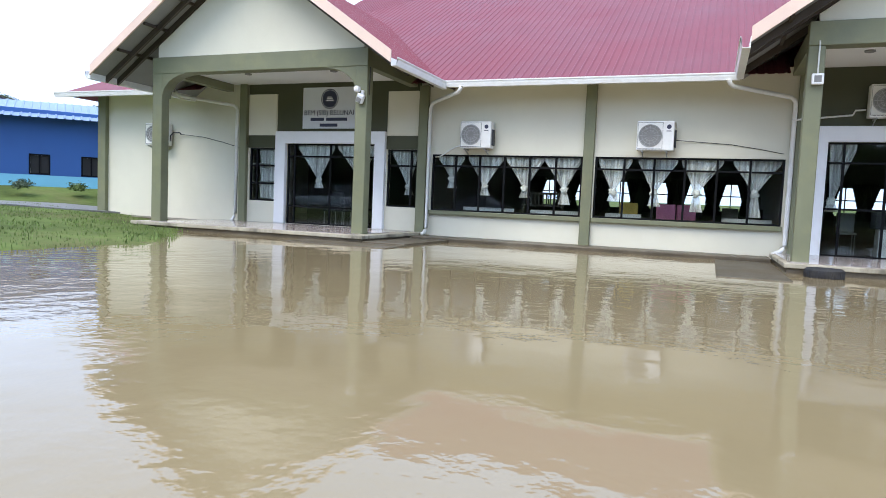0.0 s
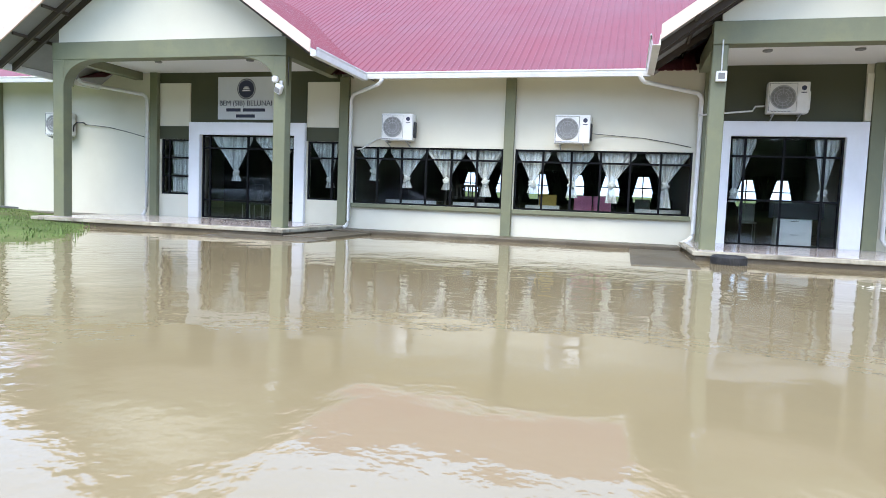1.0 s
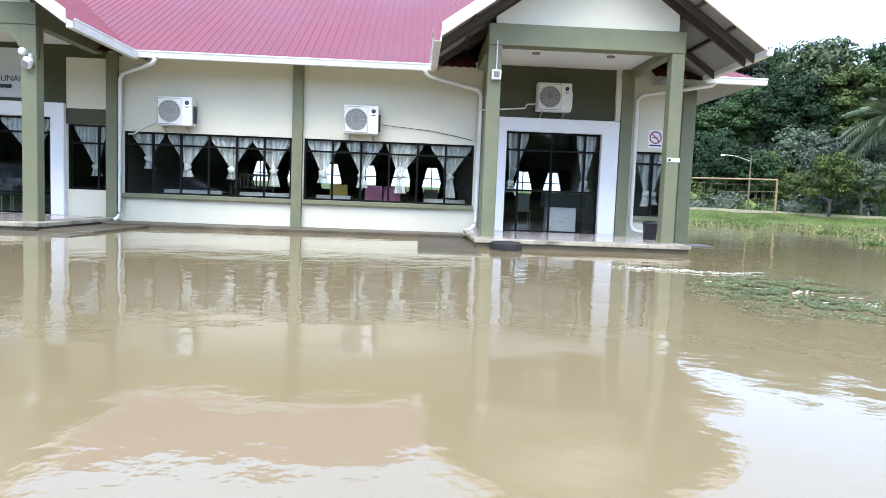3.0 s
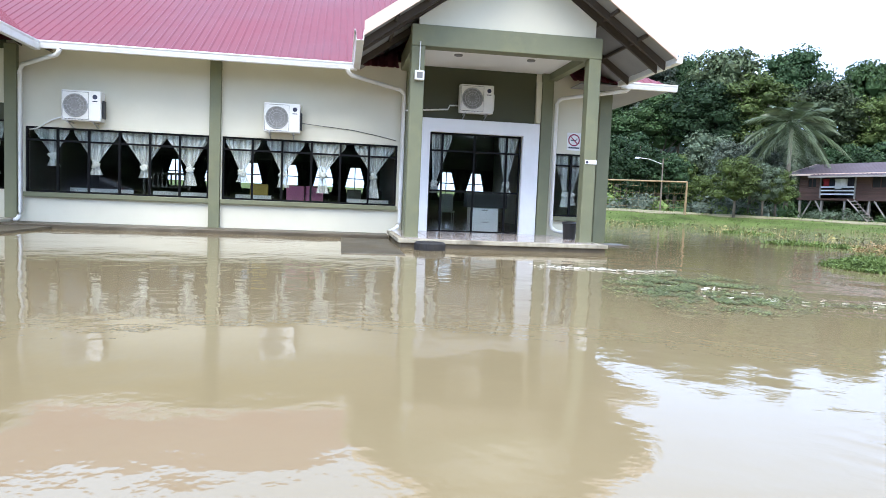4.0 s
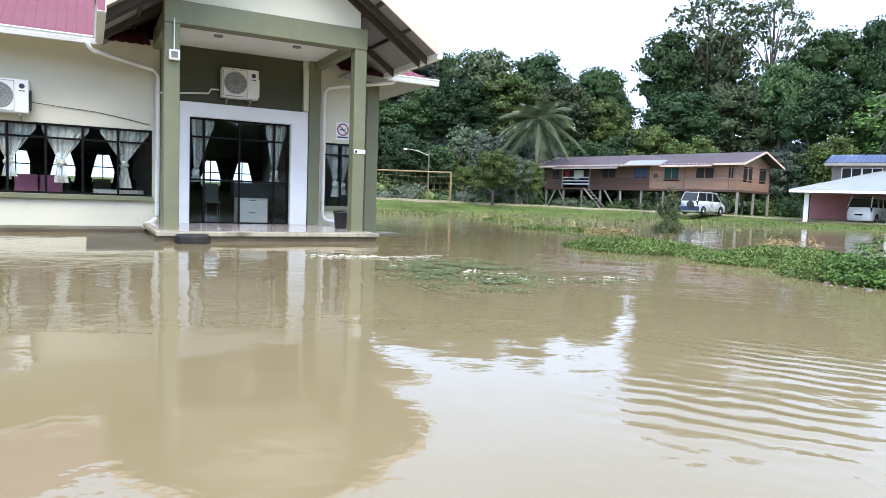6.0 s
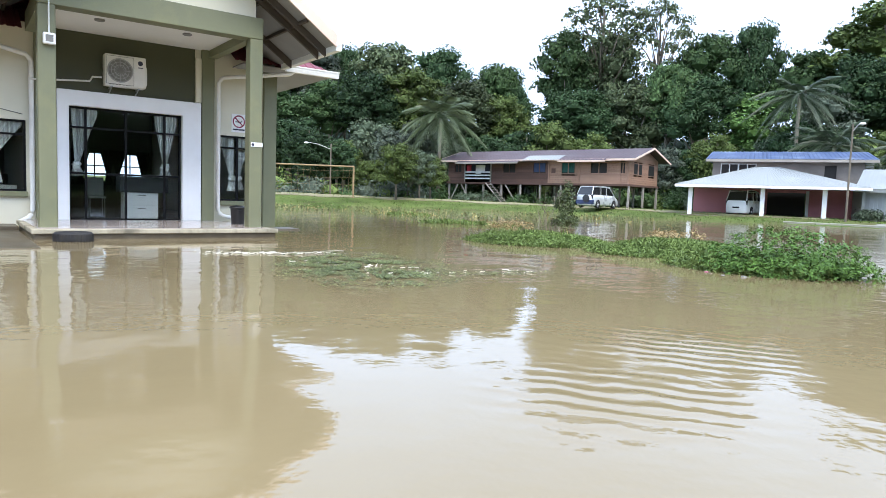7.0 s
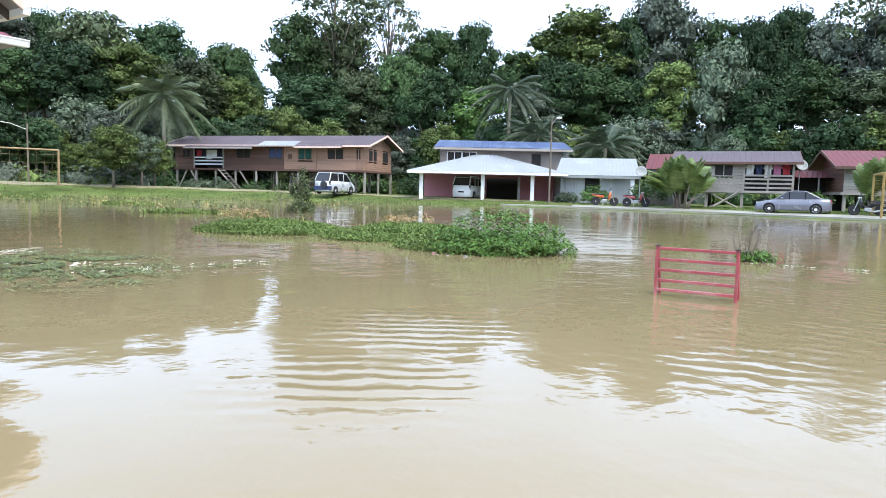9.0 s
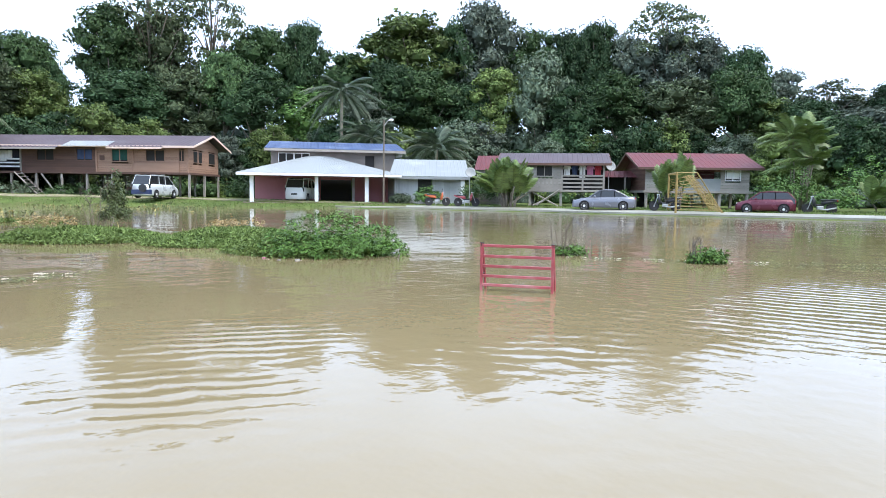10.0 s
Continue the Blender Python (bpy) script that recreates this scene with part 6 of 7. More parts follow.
def car(m, label, category, paint, length, width, deck, cabin, height, clearance=0.2, wheel_r=0.31, axle=(0.19, 0.80), name="car"):
    """deck: (x, z) along the bonnet and boot line; cabin: (x, z) along the glasshouse from front to rear, as shares of the length and metres."""
    c = thing(name, label, category, m)
    L, w = length, width / 2
    secs = []
    for u, z in deck:
        x = u * L
        tuck = 0.82 if u in (deck[0][0], deck[-1][0]) else 1.0
        secs.append([(x, -w * tuck, clearance + 0.12), (x, -w * tuck * 0.93, clearance), (x, w * tuck * 0.93, clearance), (x, w * tuck, clearance + 0.12), (x, w * tuck, z * 0.78), (x, w * tuck * 0.88, z), (x, -w * tuck * 0.88, z), (x, -w * tuck, z * 0.78)])
    part("body", loft(bmesh.new(), secs), paint, c, "", True)
    base = min(z for u, z in deck[1:-1]) - 0.03
    secs = [[(u * L, -w * 0.90, base), (u * L, w * 0.90, base), (u * L, w * (0.90 - 0.16 * (z - base)), z), (u * L, -w * (0.90 - 0.16 * (z - base)), z)] for u, z in cabin]
    part("glasshouse", loft(bmesh.new(), secs), CARGLASS, c, "tinted windows")
    top = [q for q in cabin if q[1] > height - 0.16]
    rf = bmesh.new()
    slab(rf, [(top[0][0] * L - 0.05, -w * 0.80, height - 0.02), (top[-1][0] * L + 0.05, -w * 0.80, height - 0.02), (top[-1][0] * L + 0.05, w * 0.80, height - 0.02), (top[0][0] * L - 0.05, w * 0.80, height - 0.02)], 0.07)
    bmesh.ops.bevel(rf, geom=rf.edges[:], offset=0.025, segments=2, affect="EDGES")
    part("roof_panel", rf, paint, c)
    for s in (-1, 1):
        for a, b in zip(cabin, cabin[1:]):
            pa = Vector((a[0] * L, s * (w * (0.905 - 0.16 * (a[1] - base))), a[1]))
            pb = Vector((b[0] * L, s * (w * (0.905 - 0.16 * (b[1] - base))), b[1]))
            part("pillar", tb([pa, pb], 0.035, 5), paint, c)
        for u in (0.5,) if len(cabin) < 5 else (0.45, 0.66):
            x = u * L
            part("door_pillar", tb([(x, s * w * 0.905, base), (x, s * w * 0.82, height - 0.06)], 0.03, 5), paint if height > 1.6 else BLACK, c)
        for u in axle:
            x = u * L
            t = part("wheel", lathe(bmesh.new(), [(wheel_r * 0.66, -0.1), (wheel_r * 0.95, -0.1), (wheel_r, -0.06), (wheel_r, 0.06), (wheel_r * 0.95, 0.1), (wheel_r * 0.66, 0.1)], 20), RUBBER, c, "black tyre", True)
            t.matrix_basis = Matrix.Translation((x, s * (w - 0.09), wheel_r)) @ Matrix.Rotation(radians(90), 4, "X")
            rim = lathe(bmesh.new(), [(wheel_r * 0.03, -0.10), (wheel_r * 0.2, -0.105), (wheel_r * 0.6, -0.085), (wheel_r * 0.66, -0.105), (wheel_r * 0.66, 0.105), (wheel_r * 0.6, 0.085), (wheel_r * 0.2, 0.105), (wheel_r * 0.03, 0.10)], 14)
            part("rim", rim, CHROME, t, "alloy rim")
            arch = lathe(bmesh.new(), [(wheel_r * 1.02, -0.012), (wheel_r * 1.16, -0.012), (wheel_r * 1.16, 0.012), (wheel_r * 1.02, 0.012)], 20)
            o = part("wheel_arch", arch, BLACK, c)
            o.matrix_basis = Matrix.Translation((x, s * (w - 0.005), wheel_r + 0.03)) @ Matrix.Rotation(radians(90), 4, "X")
        part("headlamp", bx(0.03, 0.30, s * w * 0.62 - 0.14, s * w * 0.62 + 0.14, 0.58, 0.72, 0.03), LAMPCLEAR, c, "clear headlamp")
        part("tail_lamp", bx(L - 0.20, L - 0.02, s * w * 0.68 - 0.12, s * w * 0.68 + 0.12, 0.72, 0.92, 0.03), LAMPRED, c, "red tail lamp")
        part("door_mirror", bx(cabin[0][0] * L + 0.35, cabin[0][0] * L + 0.5, s * (w + 0.07) - 0.07, s * (w + 0.07) + 0.07, 0.92, 1.05, 0.03), paint, c)
    part("number_plate", bx(L - 0.012, L + 0.012, -0.24, 0.24, 0.55, 0.66), BLACK, c, "blank black plate")
    part("bumper", bx(-0.03, 0.12, -w * 0.78, w * 0.78, clearance + 0.02, 0.5, 0.04), paint, c)
    return c


GREYPAINT = material("grey_car_paint", (0.20, 0.205, 0.235), 0.25, metal=0.35, vary=0.04, scale=2, bump=0)
SILVERPAINT = material("silver_car_paint", (0.55, 0.57, 0.58), 0.3, metal=0.3, vary=0.04, scale=2, bump=0)
MAROONPAINT = material("maroon_car_paint", (0.12, 0.025, 0.04), 0.25, metal=0.2, vary=0.05, scale=2, bump=0)
WHITEPAINT = material("white_car_paint", (0.72, 0.73, 0.73), 0.3, vary=0.04, scale=2, bump=0)

SEDAN_DECK = ((0.0, 0.62), (0.03, 0.72), (0.14, 0.84), (0.27, 0.93), (0.5, 0.95), (0.80, 0.99), (0.95, 1.0), (1.0, 0.90))
SEDAN_CAB = ((0.26, 0.92), (0.42, 1.40), (0.52, 1.47), (0.66, 1.45), (0.87, 0.99))
car(house_frame(45.4, 2.5, 0.05, -1.0, 0.17) @ Matrix.Diagonal((0.87, 0.87, 0.87, 1)), "grey saloon car parked on the wet lane", "car", GREYPAINT, 4.4, 1.72, SEDAN_DECK, SEDAN_CAB, 1.47)
HATCH_DECK = ((0.0, 0.60), (0.03, 0.72), (0.14, 0.86), (0.27, 0.95), (0.5, 0.97), (0.9, 0.98), (1.0, 0.95))
HATCH_CAB = ((0.22, 0.92), (0.40, 1.42), (0.55, 1.5), (0.86, 1.46), (0.985, 0.98))
car(house_frame(45.0, -6.95, -0.1, -1.0, 0.16) @ Matrix.Diagonal((0.84, 0.84, 0.84, 1)), "maroon hatchback car parked on the wet lane", "car", MAROONPAINT, 3.7, 1.62, HATCH_DECK, HATCH_CAB, 1.5)
VAN_DECK = ((0.0, 0.62), (0.03, 0.82), (0.12, 0.98), (0.24, 1.08), (0.5, 1.1), (0.9, 1.12), (1.0, 1.1))
VAN_CAB = ((0.14, 1.05), (0.30, 1.72), (0.5, 1.84), (0.9, 1.82), (0.99, 1.1))
blue_van = car(house_frame(44.9, 33.05, -0.985, -0.175, 0.52) @ Matrix.Diagonal((0.92, 0.92, 0.90, 1)), "silver and blue van parked beside the stilt house", "van", SILVERPAINT, 4.2, 1.66, VAN_DECK, VAN_CAB, 1.85, name="van")
BLUEPAINT = material("blue_van_paint", (0.02, 0.035, 0.10), 0.35, vary=0.1, bump=0)
part("lower_stripe", bx(3.75, 4.215, -0.78, 0.78, 0.32, 0.68, 0.03), BLUEPAINT, blue_van, "blue painted lower rear")
part("spare_wheel", lathe(bmesh.new(), [(0.05, 0.0), (0.28, 0.0), (0.31, 0.05), (0.31, 0.16), (0.05, 0.18)], 18), PLASTIC_DARK, blue_van, "dark spare wheel cover").matrix_basis = Matrix.Translation((4.2, 0.25, 0.8)) @ Matrix.Rotation(radians(90), 4, "Y")
car(house_frame(51.6, 24.7, -0.975, -0.2, 0.33), "white people carrier parked in the carport", "van", WHITEPAINT, 4.0, 1.66, VAN_DECK, VAN_CAB, 1.78, name="van")


car(house_frame(-24.2, -7.2, 0.97, 0.22, 0.02), "silver grey car parked beyond the yard", "car", SILVERPAINT, 4.4, 1.75, VAN_DECK, VAN_CAB, 1.75)
car(house_frame(-13.6, -7.6, 0.97, 0.10, 0.02), "dark grey car parked beyond the yard", "car", GREYPAINT, 4.3, 1.72, SEDAN_DECK, SEDAN_CAB, 1.47)


def motorbike(m, label, paint):
    """Step-through motorbike: wheels with spokes, fork, leg shield, frame, engine, seat, tail and rack."""
    c = thing("motorbike", label, "motorbike", m)
    for x in (0, 1.22):
        t = part("wheel", lathe(bmesh.new(), [(0.235, -0.035), (0.275, -0.04), (0.295, 0), (0.275, 0.04), (0.235, 0.035)], 20), RUBBER, c, "black tyre", True)
        t.matrix_basis = Matrix.Translation((x, 0, 0.29)) @ Matrix.Rotation(radians(90), 4, "X")
        sp = bmesh.new()
        for k in range(10):
            a = math.pi * k / 5
            tube(sp, [(0.03 * math.cos(a), 0.03 * math.sin(a), 0), (0.24 * math.cos(a), 0.24 * math.sin(a), 0)], 0.009, 4)
        lathe(sp, [(0.045, -0.05), (0.05, 0.0), (0.045, 0.05)], 10)
        part("spokes", sp, METAL_GREY, t, "grey spokes and hub")
        fd = bmesh.new()
        arc = [(x + 0.33 * math.cos(a), 0.29 + 0.33 * math.sin(a)) for a in (radians(35 + 15 * k) for k in range(9))]
        for (xa, za), (xb, zb) in zip(arc, arc[1:]):
            slab(fd, [(xa, -0.06, za), (xa, 0.06, za), (xb, 0.06, zb), (xb, -0.06, zb)], 0.015)
        part("mudguard", fd, paint if x == 0 else PLASTIC_DARK, c)
    for y in (-0.08, 0.08):
        part("front_fork", tb([(0, y, 0.29), (0.12, y, 0.62), (0.24, y * 0.6, 0.98)], 0.02, 6), METAL_GREY, c)
    shield = [[(x, -h, z0), (x, h, z0), (x, h * 0.8, z1), (x, -h * 0.8, z1)] for x, h, z0, z1 in ((0.20, 0.07, 0.72, 0.98), (0.27, 0.17, 0.48, 0.94), (0.34, 0.17, 0.40, 0.84), (0.40, 0.12, 0.40, 0.66))]
    part("leg_shield", loft(bmesh.new(), shield), paint, c, "", True)
    part("frame_tube", tb([(0.26, 0, 0.80), (0.44, 0, 0.50), (0.78, 0, 0.47), (1.02, 0, 0.66)], 0.05, 8), PLASTIC_DARK, c)
    tail = [[(x, -h, z0), (x, h, z0), (x, h * 0.8, z1), (x, -h * 0.8, z1)] for x, h, z0, z1 in ((0.70, 0.09, 0.52, 0.70), (0.90, 0.12, 0.54, 0.72), (1.20, 0.11, 0.60, 0.75), (1.48, 0.05, 0.70, 0.80))]
    part("tail_fairing", loft(bmesh.new(), tail), paint, c, "", True)
    part("seat", bx(0.62, 1.36, -0.12, 0.12, 0.74, 0.81, 0.03), PLASTIC_DARK, c, "black seat")
    part("handlebar", tb([(0.34, -0.32, 1.03), (0.25, -0.1, 1.0), (0.25, 0.1, 1.0), (0.34, 0.32, 1.03)], 0.016, 6), PLASTIC_DARK, c)
    for y in (-0.28, 0.28):
        part("mirror", tb([(0.30, y, 1.02), (0.28, y * 1.1, 1.14), (0.28, y * 1.25, 1.18)], [0.008, 0.008, 0.04], 6), PLASTIC_DARK, c)
    part("engine", bx(0.46, 0.80, -0.13, 0.13, 0.24, 0.44, 0.04), METAL_GREY, c)
    part("exhaust", tb([(0.62, -0.15, 0.26), (0.95, -0.16, 0.24), (1.42, -0.16, 0.34)], [0.025, 0.05, 0.045], 8), METAL_GREY, c)
    part("rear_carrier", bx(1.22, 1.58, -0.1, 0.1, 0.82, 0.845), METAL_GREY, c)
    part("kick_stand", tb([(0.72, 0.1, 0.3), (0.78, 0.26, 0.0)], 0.014, 5), METAL_GREY, c)
    part("headlamp", lathe(bmesh.new(), [(0.02, -0.05), (0.085, 0.0), (0.085, 0.05)], 12, (0.22, 0, 0.94)), LAMPCLEAR, c)
    part("tail_lamp", bx(1.46, 1.52, -0.06, 0.06, 0.70, 0.76, 0.01), LAMPRED, c)


ORANGE = material("orange_plastic", (0.55, 0.13, 0.05), 0.35, vary=0.1)
motorbike(house_frame(47.4, 11.6, -0.28, 0.96, 0.24), "orange motorbike parked on the bank", ORANGE)
motorbike(house_frame(47.9, 9.6, -0.24, 0.97, 0.22), "black and red motorbike parked on the bank", REDPAINT)
motorbike(house_frame(44.6, -2.4, 0.06, -1.0, 0.2), "dark motorbike under a blue cover", PLASTIC_DARK)
motorbike(house_frame(44.4, -10.6, 0.06, -1.0, 0.2), "dark motorbike beside a hatchback", PLASTIC_DARK)
for i, (x, y, r) in enumerate(((-23.6, 16.0, 0.35), (-22.4, 17.6, 0.30), (-25.4, 14.0, 0.45), (-21.6, 18.5, 0.3))):
    leafy_mound("garden_shrub", x, y, r, r, r * 0.8, 700, 0.05, LEAF[(4, 5)[i % 2]], 160 + i, "small weedy shrub before the turquoise wall", z=0.98)
leafy = [leafy_mound("garden_shrub", x, y, r, r, h, 2200, 0.085, LEAF[k], 60 + i, "garden shrub growing beside the houses", z=z) for i, (x, y, r, h, z, k) in enumerate((
    (51.0, 14.2, 1.0, 0.8, 0.8, 2), (52.5, 10.6, 1.3, 1.4, 1.2, 1), (50.6, 16.3, 0.7, 0.5, 0.6, 4), (49.5, -0.2, 0.9, 0.7, 0.7, 2), (50.0, -10.5, 2.0, 1.6, 1.6, 2), (51.5, -15.5, 2.4, 2.2, 2.0, 2), (50.5, -18.0, 2.5, 2.0, 1.8, 2), (46.5, -12.5, 1.4, 1.0, 0.9, 2), (44.5, 41.5, 2.2, 0.8, 0.8, 1), (41.5, 46, 2.2, 0.9, 0.9, 4), (52.0, 31.0, 1.8, 1.4, 1.2, 0), (47, 37, 1.5, 0.6, 0.8, 0)))]


def satellite_dish(x, y, z, h, turn, label):
    """A shallow bowl on a bent pole with a feed arm."""
    t = thing("satellite_dish", label, "satellite dish", Matrix.Translation((x, y, z)) @ Matrix.Rotation(turn, 4, "Z"))
    part("pole", tb([(0, 0, 0), (0, 0, h * 0.8), (0, -0.12, h)], 0.03, 6), METAL_GREY, t)
    bowl = part("bowl", lathe(bmesh.new(), [(0.04, 0.0), (0.18, 0.02), (0.32, 0.075), (0.40, 0.13), (0.39, 0.15), (0.30, 0.10), (0.04, 0.03)], 20), TIN_WHITE, t, "pale round bowl", True)
    bowl.matrix_basis = Matrix.Translation((0, -0.14, h)) @ Matrix.Rotation(radians(65), 4, "X")
    part("feed_arm", tb([(0, -0.2, h - 0.35), (0, -0.62, h - 0.02)], 0.012, 5), METAL_GREY, t)


satellite_dish(49.5, 10.5, 0.25, 2.35, radians(-60), "pale satellite dish on a pole beside the annex")
satellite_dish(52.8, 0.9, 0.25, 2.95, radians(-60), "pale satellite dish on a pole beside the balcony")

# ---------------------------------------------------------------- poles, goals, barrier
def street_lamp(x, y, z0, h, ax, ay, label):
    t = thing("street_lamp", label, "street lamp", Matrix.Translation((x, y, z0)))
    part("pole", tb([(0, 0, -0.5), (0, 0, h)], [0.08, 0.05], 8), BARK, t)
    part("arm", tb([(0, 0, h - 0.5), (ax * 0.5, ay * 0.5, h - 0.1), (ax, ay, h + 0.05)], 0.03, 6), METAL_GREY, t)
    hd = part("lamp_head", lathe(bmesh.new(), [(0.06, 0), (0.16, -0.03), (0.2, -0.12), (0.05, -0.16)], 10), WHITE, t)
    hd.location = (ax, ay, h + 0.08)


street_lamp(48.4, 16.8, 0.26, 6.2, 0.15, -0.5, "slim grey street lamp beside the carport")
street_lamp(29.0, 50.9, 1.0, 4.3, -1.9, 0.95, "grey street lamp with a long slanting arm")


RUSTPIPE = material("rusty_brown_pipe", (0.30, 0.21, 0.11), 0.8, vary=0.3, scale=3, stain=(0.28, 0.18, 0.08), stain_amount=0.6)


def goal(m, w, h, d, label, pipe=YELLOWPIPE, strands=22):
    t = thing("football_goal", label, "goal", m)
    for x in (0, w):
        part("goal_post", tb([(x, 0, -0.3), (x, 0, h)], 0.06, 8), pipe, t)
        part("goal_brace", tb([(x, 0, h), (x, d * 0.4, h), (x, d, -0.2)], 0.035, 6), pipe, t)
    part("crossbar", tb([(0, 0, h), (w, 0, h)], 0.06, 8), pipe, t)
    b = bmesh.new()
    for k in range(strands):
        x = w * (k + 0.5) / strands
        tube(b, [(x, d * 0.3, h - 0.1), (x + 0.1 * math.sin(k), d * 0.7, h * 0.42), (x, d, 0)], 0.009, 3, False)
    for k in range(strands // 2 - 2):
        z = h * (k + 0.5) / (strands // 2 - 2)
        y = d - (d * 0.6) * (z / h)
        tube(b, [(0, y, z), (w * 0.5, y + 0.2, z - 0.1), (w, y, z)], 0.009, 3, False)
    for k in range(12):
        z = h * (k + 0.5) / 12
        for x in (0.02, w - 0.02):
            tube(b, [(x, 0.02, z), (x + 0.05, d * (1 - z / h) * 0.6, z * 0.9), (x, d * (1 - 0.6 * z / h), z)], 0.014, 3, False)
    part("net", b, pipe, t, "sagging torn net")


goal(house_frame(22.9, 48.8, 0.90, -0.42, 0.95), 6.4, 2.25, 1.8, "rusty brown football goal on the field", RUSTPIPE, 12)
goal(house_frame(45.4, -3.2, -0.98, -0.12, 0.05), 3.2, 2.35, 2.7, "leaning yellow football goal in the water")


def barrier():
    """Folding red barrier: two hinged frames with five rails in front."""
    t = thing("road_barrier", "red tubular folding barrier standing in flood water", "barrier", house_frame(9.3, -1.0, 0.02, -1.0))
    w = 0.75
    for x in (0.0, w):
        part("front_leg", bx(x - 0.014, x + 0.014, -0.10, -0.075, -0.45, 0.5, 0.003), REDPAINT, t)
        part("rear_leg", tb([(x, -0.06, 0.49), (x, 0.22, -0.3)], 0.014, 6), REDPAINT, t)
        part("hinge", lathe(bmesh.new(), [(0.022, -0.02), (0.022, 0.02)], 8, (x, -0.08, 0.49)), PLASTIC_DARK, t)
        part("stay", tb([(x, -0.085, 0.18), (x, 0.09, 0.17)], 0.007, 5), PLASTIC_DARK, t)
    for z in (0.475, 0.365, 0.26, 0.155, 0.06):
        part("rail", bx(0.015, w - 0.015, -0.10, -0.07, z - 0.014, z + 0.014, 0.003), REDPAINT, t)
    part("rear_rail", tb([(0, 0.20, -0.2), (w, 0.20, -0.2)], 0.012, 6), REDPAINT, t)


barrier()

# ---------------------------------------------------------------- things at the hall


def curtain(x0, x1, z_top, knot_x, knot_z, tail_z, label, y=W + 0.14, knot=0.045, cloth=None):
    """Gathered cloth: full at the rod, drawn into a knot, with a flaring tail."""
    b = bmesh.new()
    tied = knot < 0.1
    if tied:
        tail_z = min(tail_z, knot_z - 0.26)
        x0, x1 = x0 + 0.02, x1 - 0.02
    cols, rows = 48, 20
    split = 0.66 if tied else 0.95
    grid = []
    for j in range(rows + 1):
        v = j / rows
        if v < split:
            q = v / split
            e = max(0.0, (q - 0.12) / 0.88) ** 0.9
            l, r_ = x0 + (knot_x - knot - x0) * e, x1 + (knot_x + knot - x1) * e
            z = z_top + (knot_z - z_top) * q
            amp = 0.034 * (1 - 0.5 * q)
        else:
            q = (v - split) / (1 - split)
            wd = knot * (1.2 + 1.9 * q)
            l, r_ = knot_x - wd, knot_x + wd + 0.03 * q
            z = knot_z + (tail_z - knot_z) * q
            amp = 0.02
        row = []
        for i in range(cols + 1):
            u = i / cols
            sag = 0.05 * math.sin(u * math.pi) * (1 if v < split else 0) * v
            row.append(b.verts.new((l + (r_ - l) * u, y + amp * math.sin(u * 47 + 0.5 * math.sin(j * 0.4) + knot_x), z - sag)))
        grid.append(row)
    for a, c in zip(grid, grid[1:]):
        for i in range(cols):
            b.faces.new((a[i], a[i + 1], c[i + 1], c[i]))
    o = obj("curtain", b, cloth or SHEER, True)
    if tied:
        k = bmesh.new()
        bmesh.ops.create_icosphere(k, subdivisions=3, radius=1.0)
        for vert in k.verts:
            d = 0.9 + 0.75 * noise.noise(vert.co * 1.9 + Vector((knot_x * 3, 0, 0)))
            vert.co = Vector((knot_x + vert.co.x * 0.10 * d, y - 0.012 + vert.co.y * 0.035 * d, knot_z - 0.02 + vert.co.z * 0.095 * d))
        part("knot", k, cloth or LACE, o, "bulky tied knot", True)
    return tagged(o, label, "curtain", "tied white curtains")


TIED = "white lace curtain tied in a knot behind glass"
for q in ((-5.1, -4.25, 2.3, -4.64, 1.69, 1.5), (-4.2, -3.15, 2.3, -3.69, 1.52, 1.28), (-3.12, -2.05, 2.3, -2.57, 1.5, 1.3), (-2.08, -1.08, 2.3, -1.52, 1.5, 1.1),
          (-0.70, 0.18, 2.3, -0.28, 1.5, 1.25), (0.28, 1.25, 2.3, 0.71, 1.5, 1.15), (1.30, 2.28, 2.3, 1.69, 1.52, 1.05), (2.45, 3.52, 2.3, 2.97, 1.55, 0.98),
          (-9.68, -8.38, 2.58, -8.92, 1.55, 1.3), (-8.3, -6.98, 2.58, -7.5, 1.6, 1.35), (-6.52, -5.66, 2.42, -5.95, 1.45, 1.2), (7.74, 8.15, 2.33, 8.1, 1.3, 0.95), (8.2, 8.57, 2.33, 8.25, 1.3, 1.0)):
    curtain(*q, TIED)
for q in ((4.42, 5.0, 2.70, 4.55, 1.45, 1.25), (6.2, 6.76, 2.70, 6.45, 1.5, 1.3)):
    curtain(*q, "long white curtain gathered at the side of the door")
for z0, z1 in ((0.9, 1.37), (1.42, 1.9), (1.96, 2.42)):
    curtain(-11.08, -10.4, z1, -10.74, z0 + 0.03, z0, "flat white curtain behind a small window", knot=0.3)


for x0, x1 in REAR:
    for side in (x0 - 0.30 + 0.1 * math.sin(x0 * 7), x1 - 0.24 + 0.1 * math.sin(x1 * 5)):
        curtain(side, side + 0.62, 2.4, side + 0.3, 1.42 + 0.12 * math.sin(side * 9), 1.0, "dark curtain tied beside a rear window", 26.9, 0.06, SHADE_DARK)


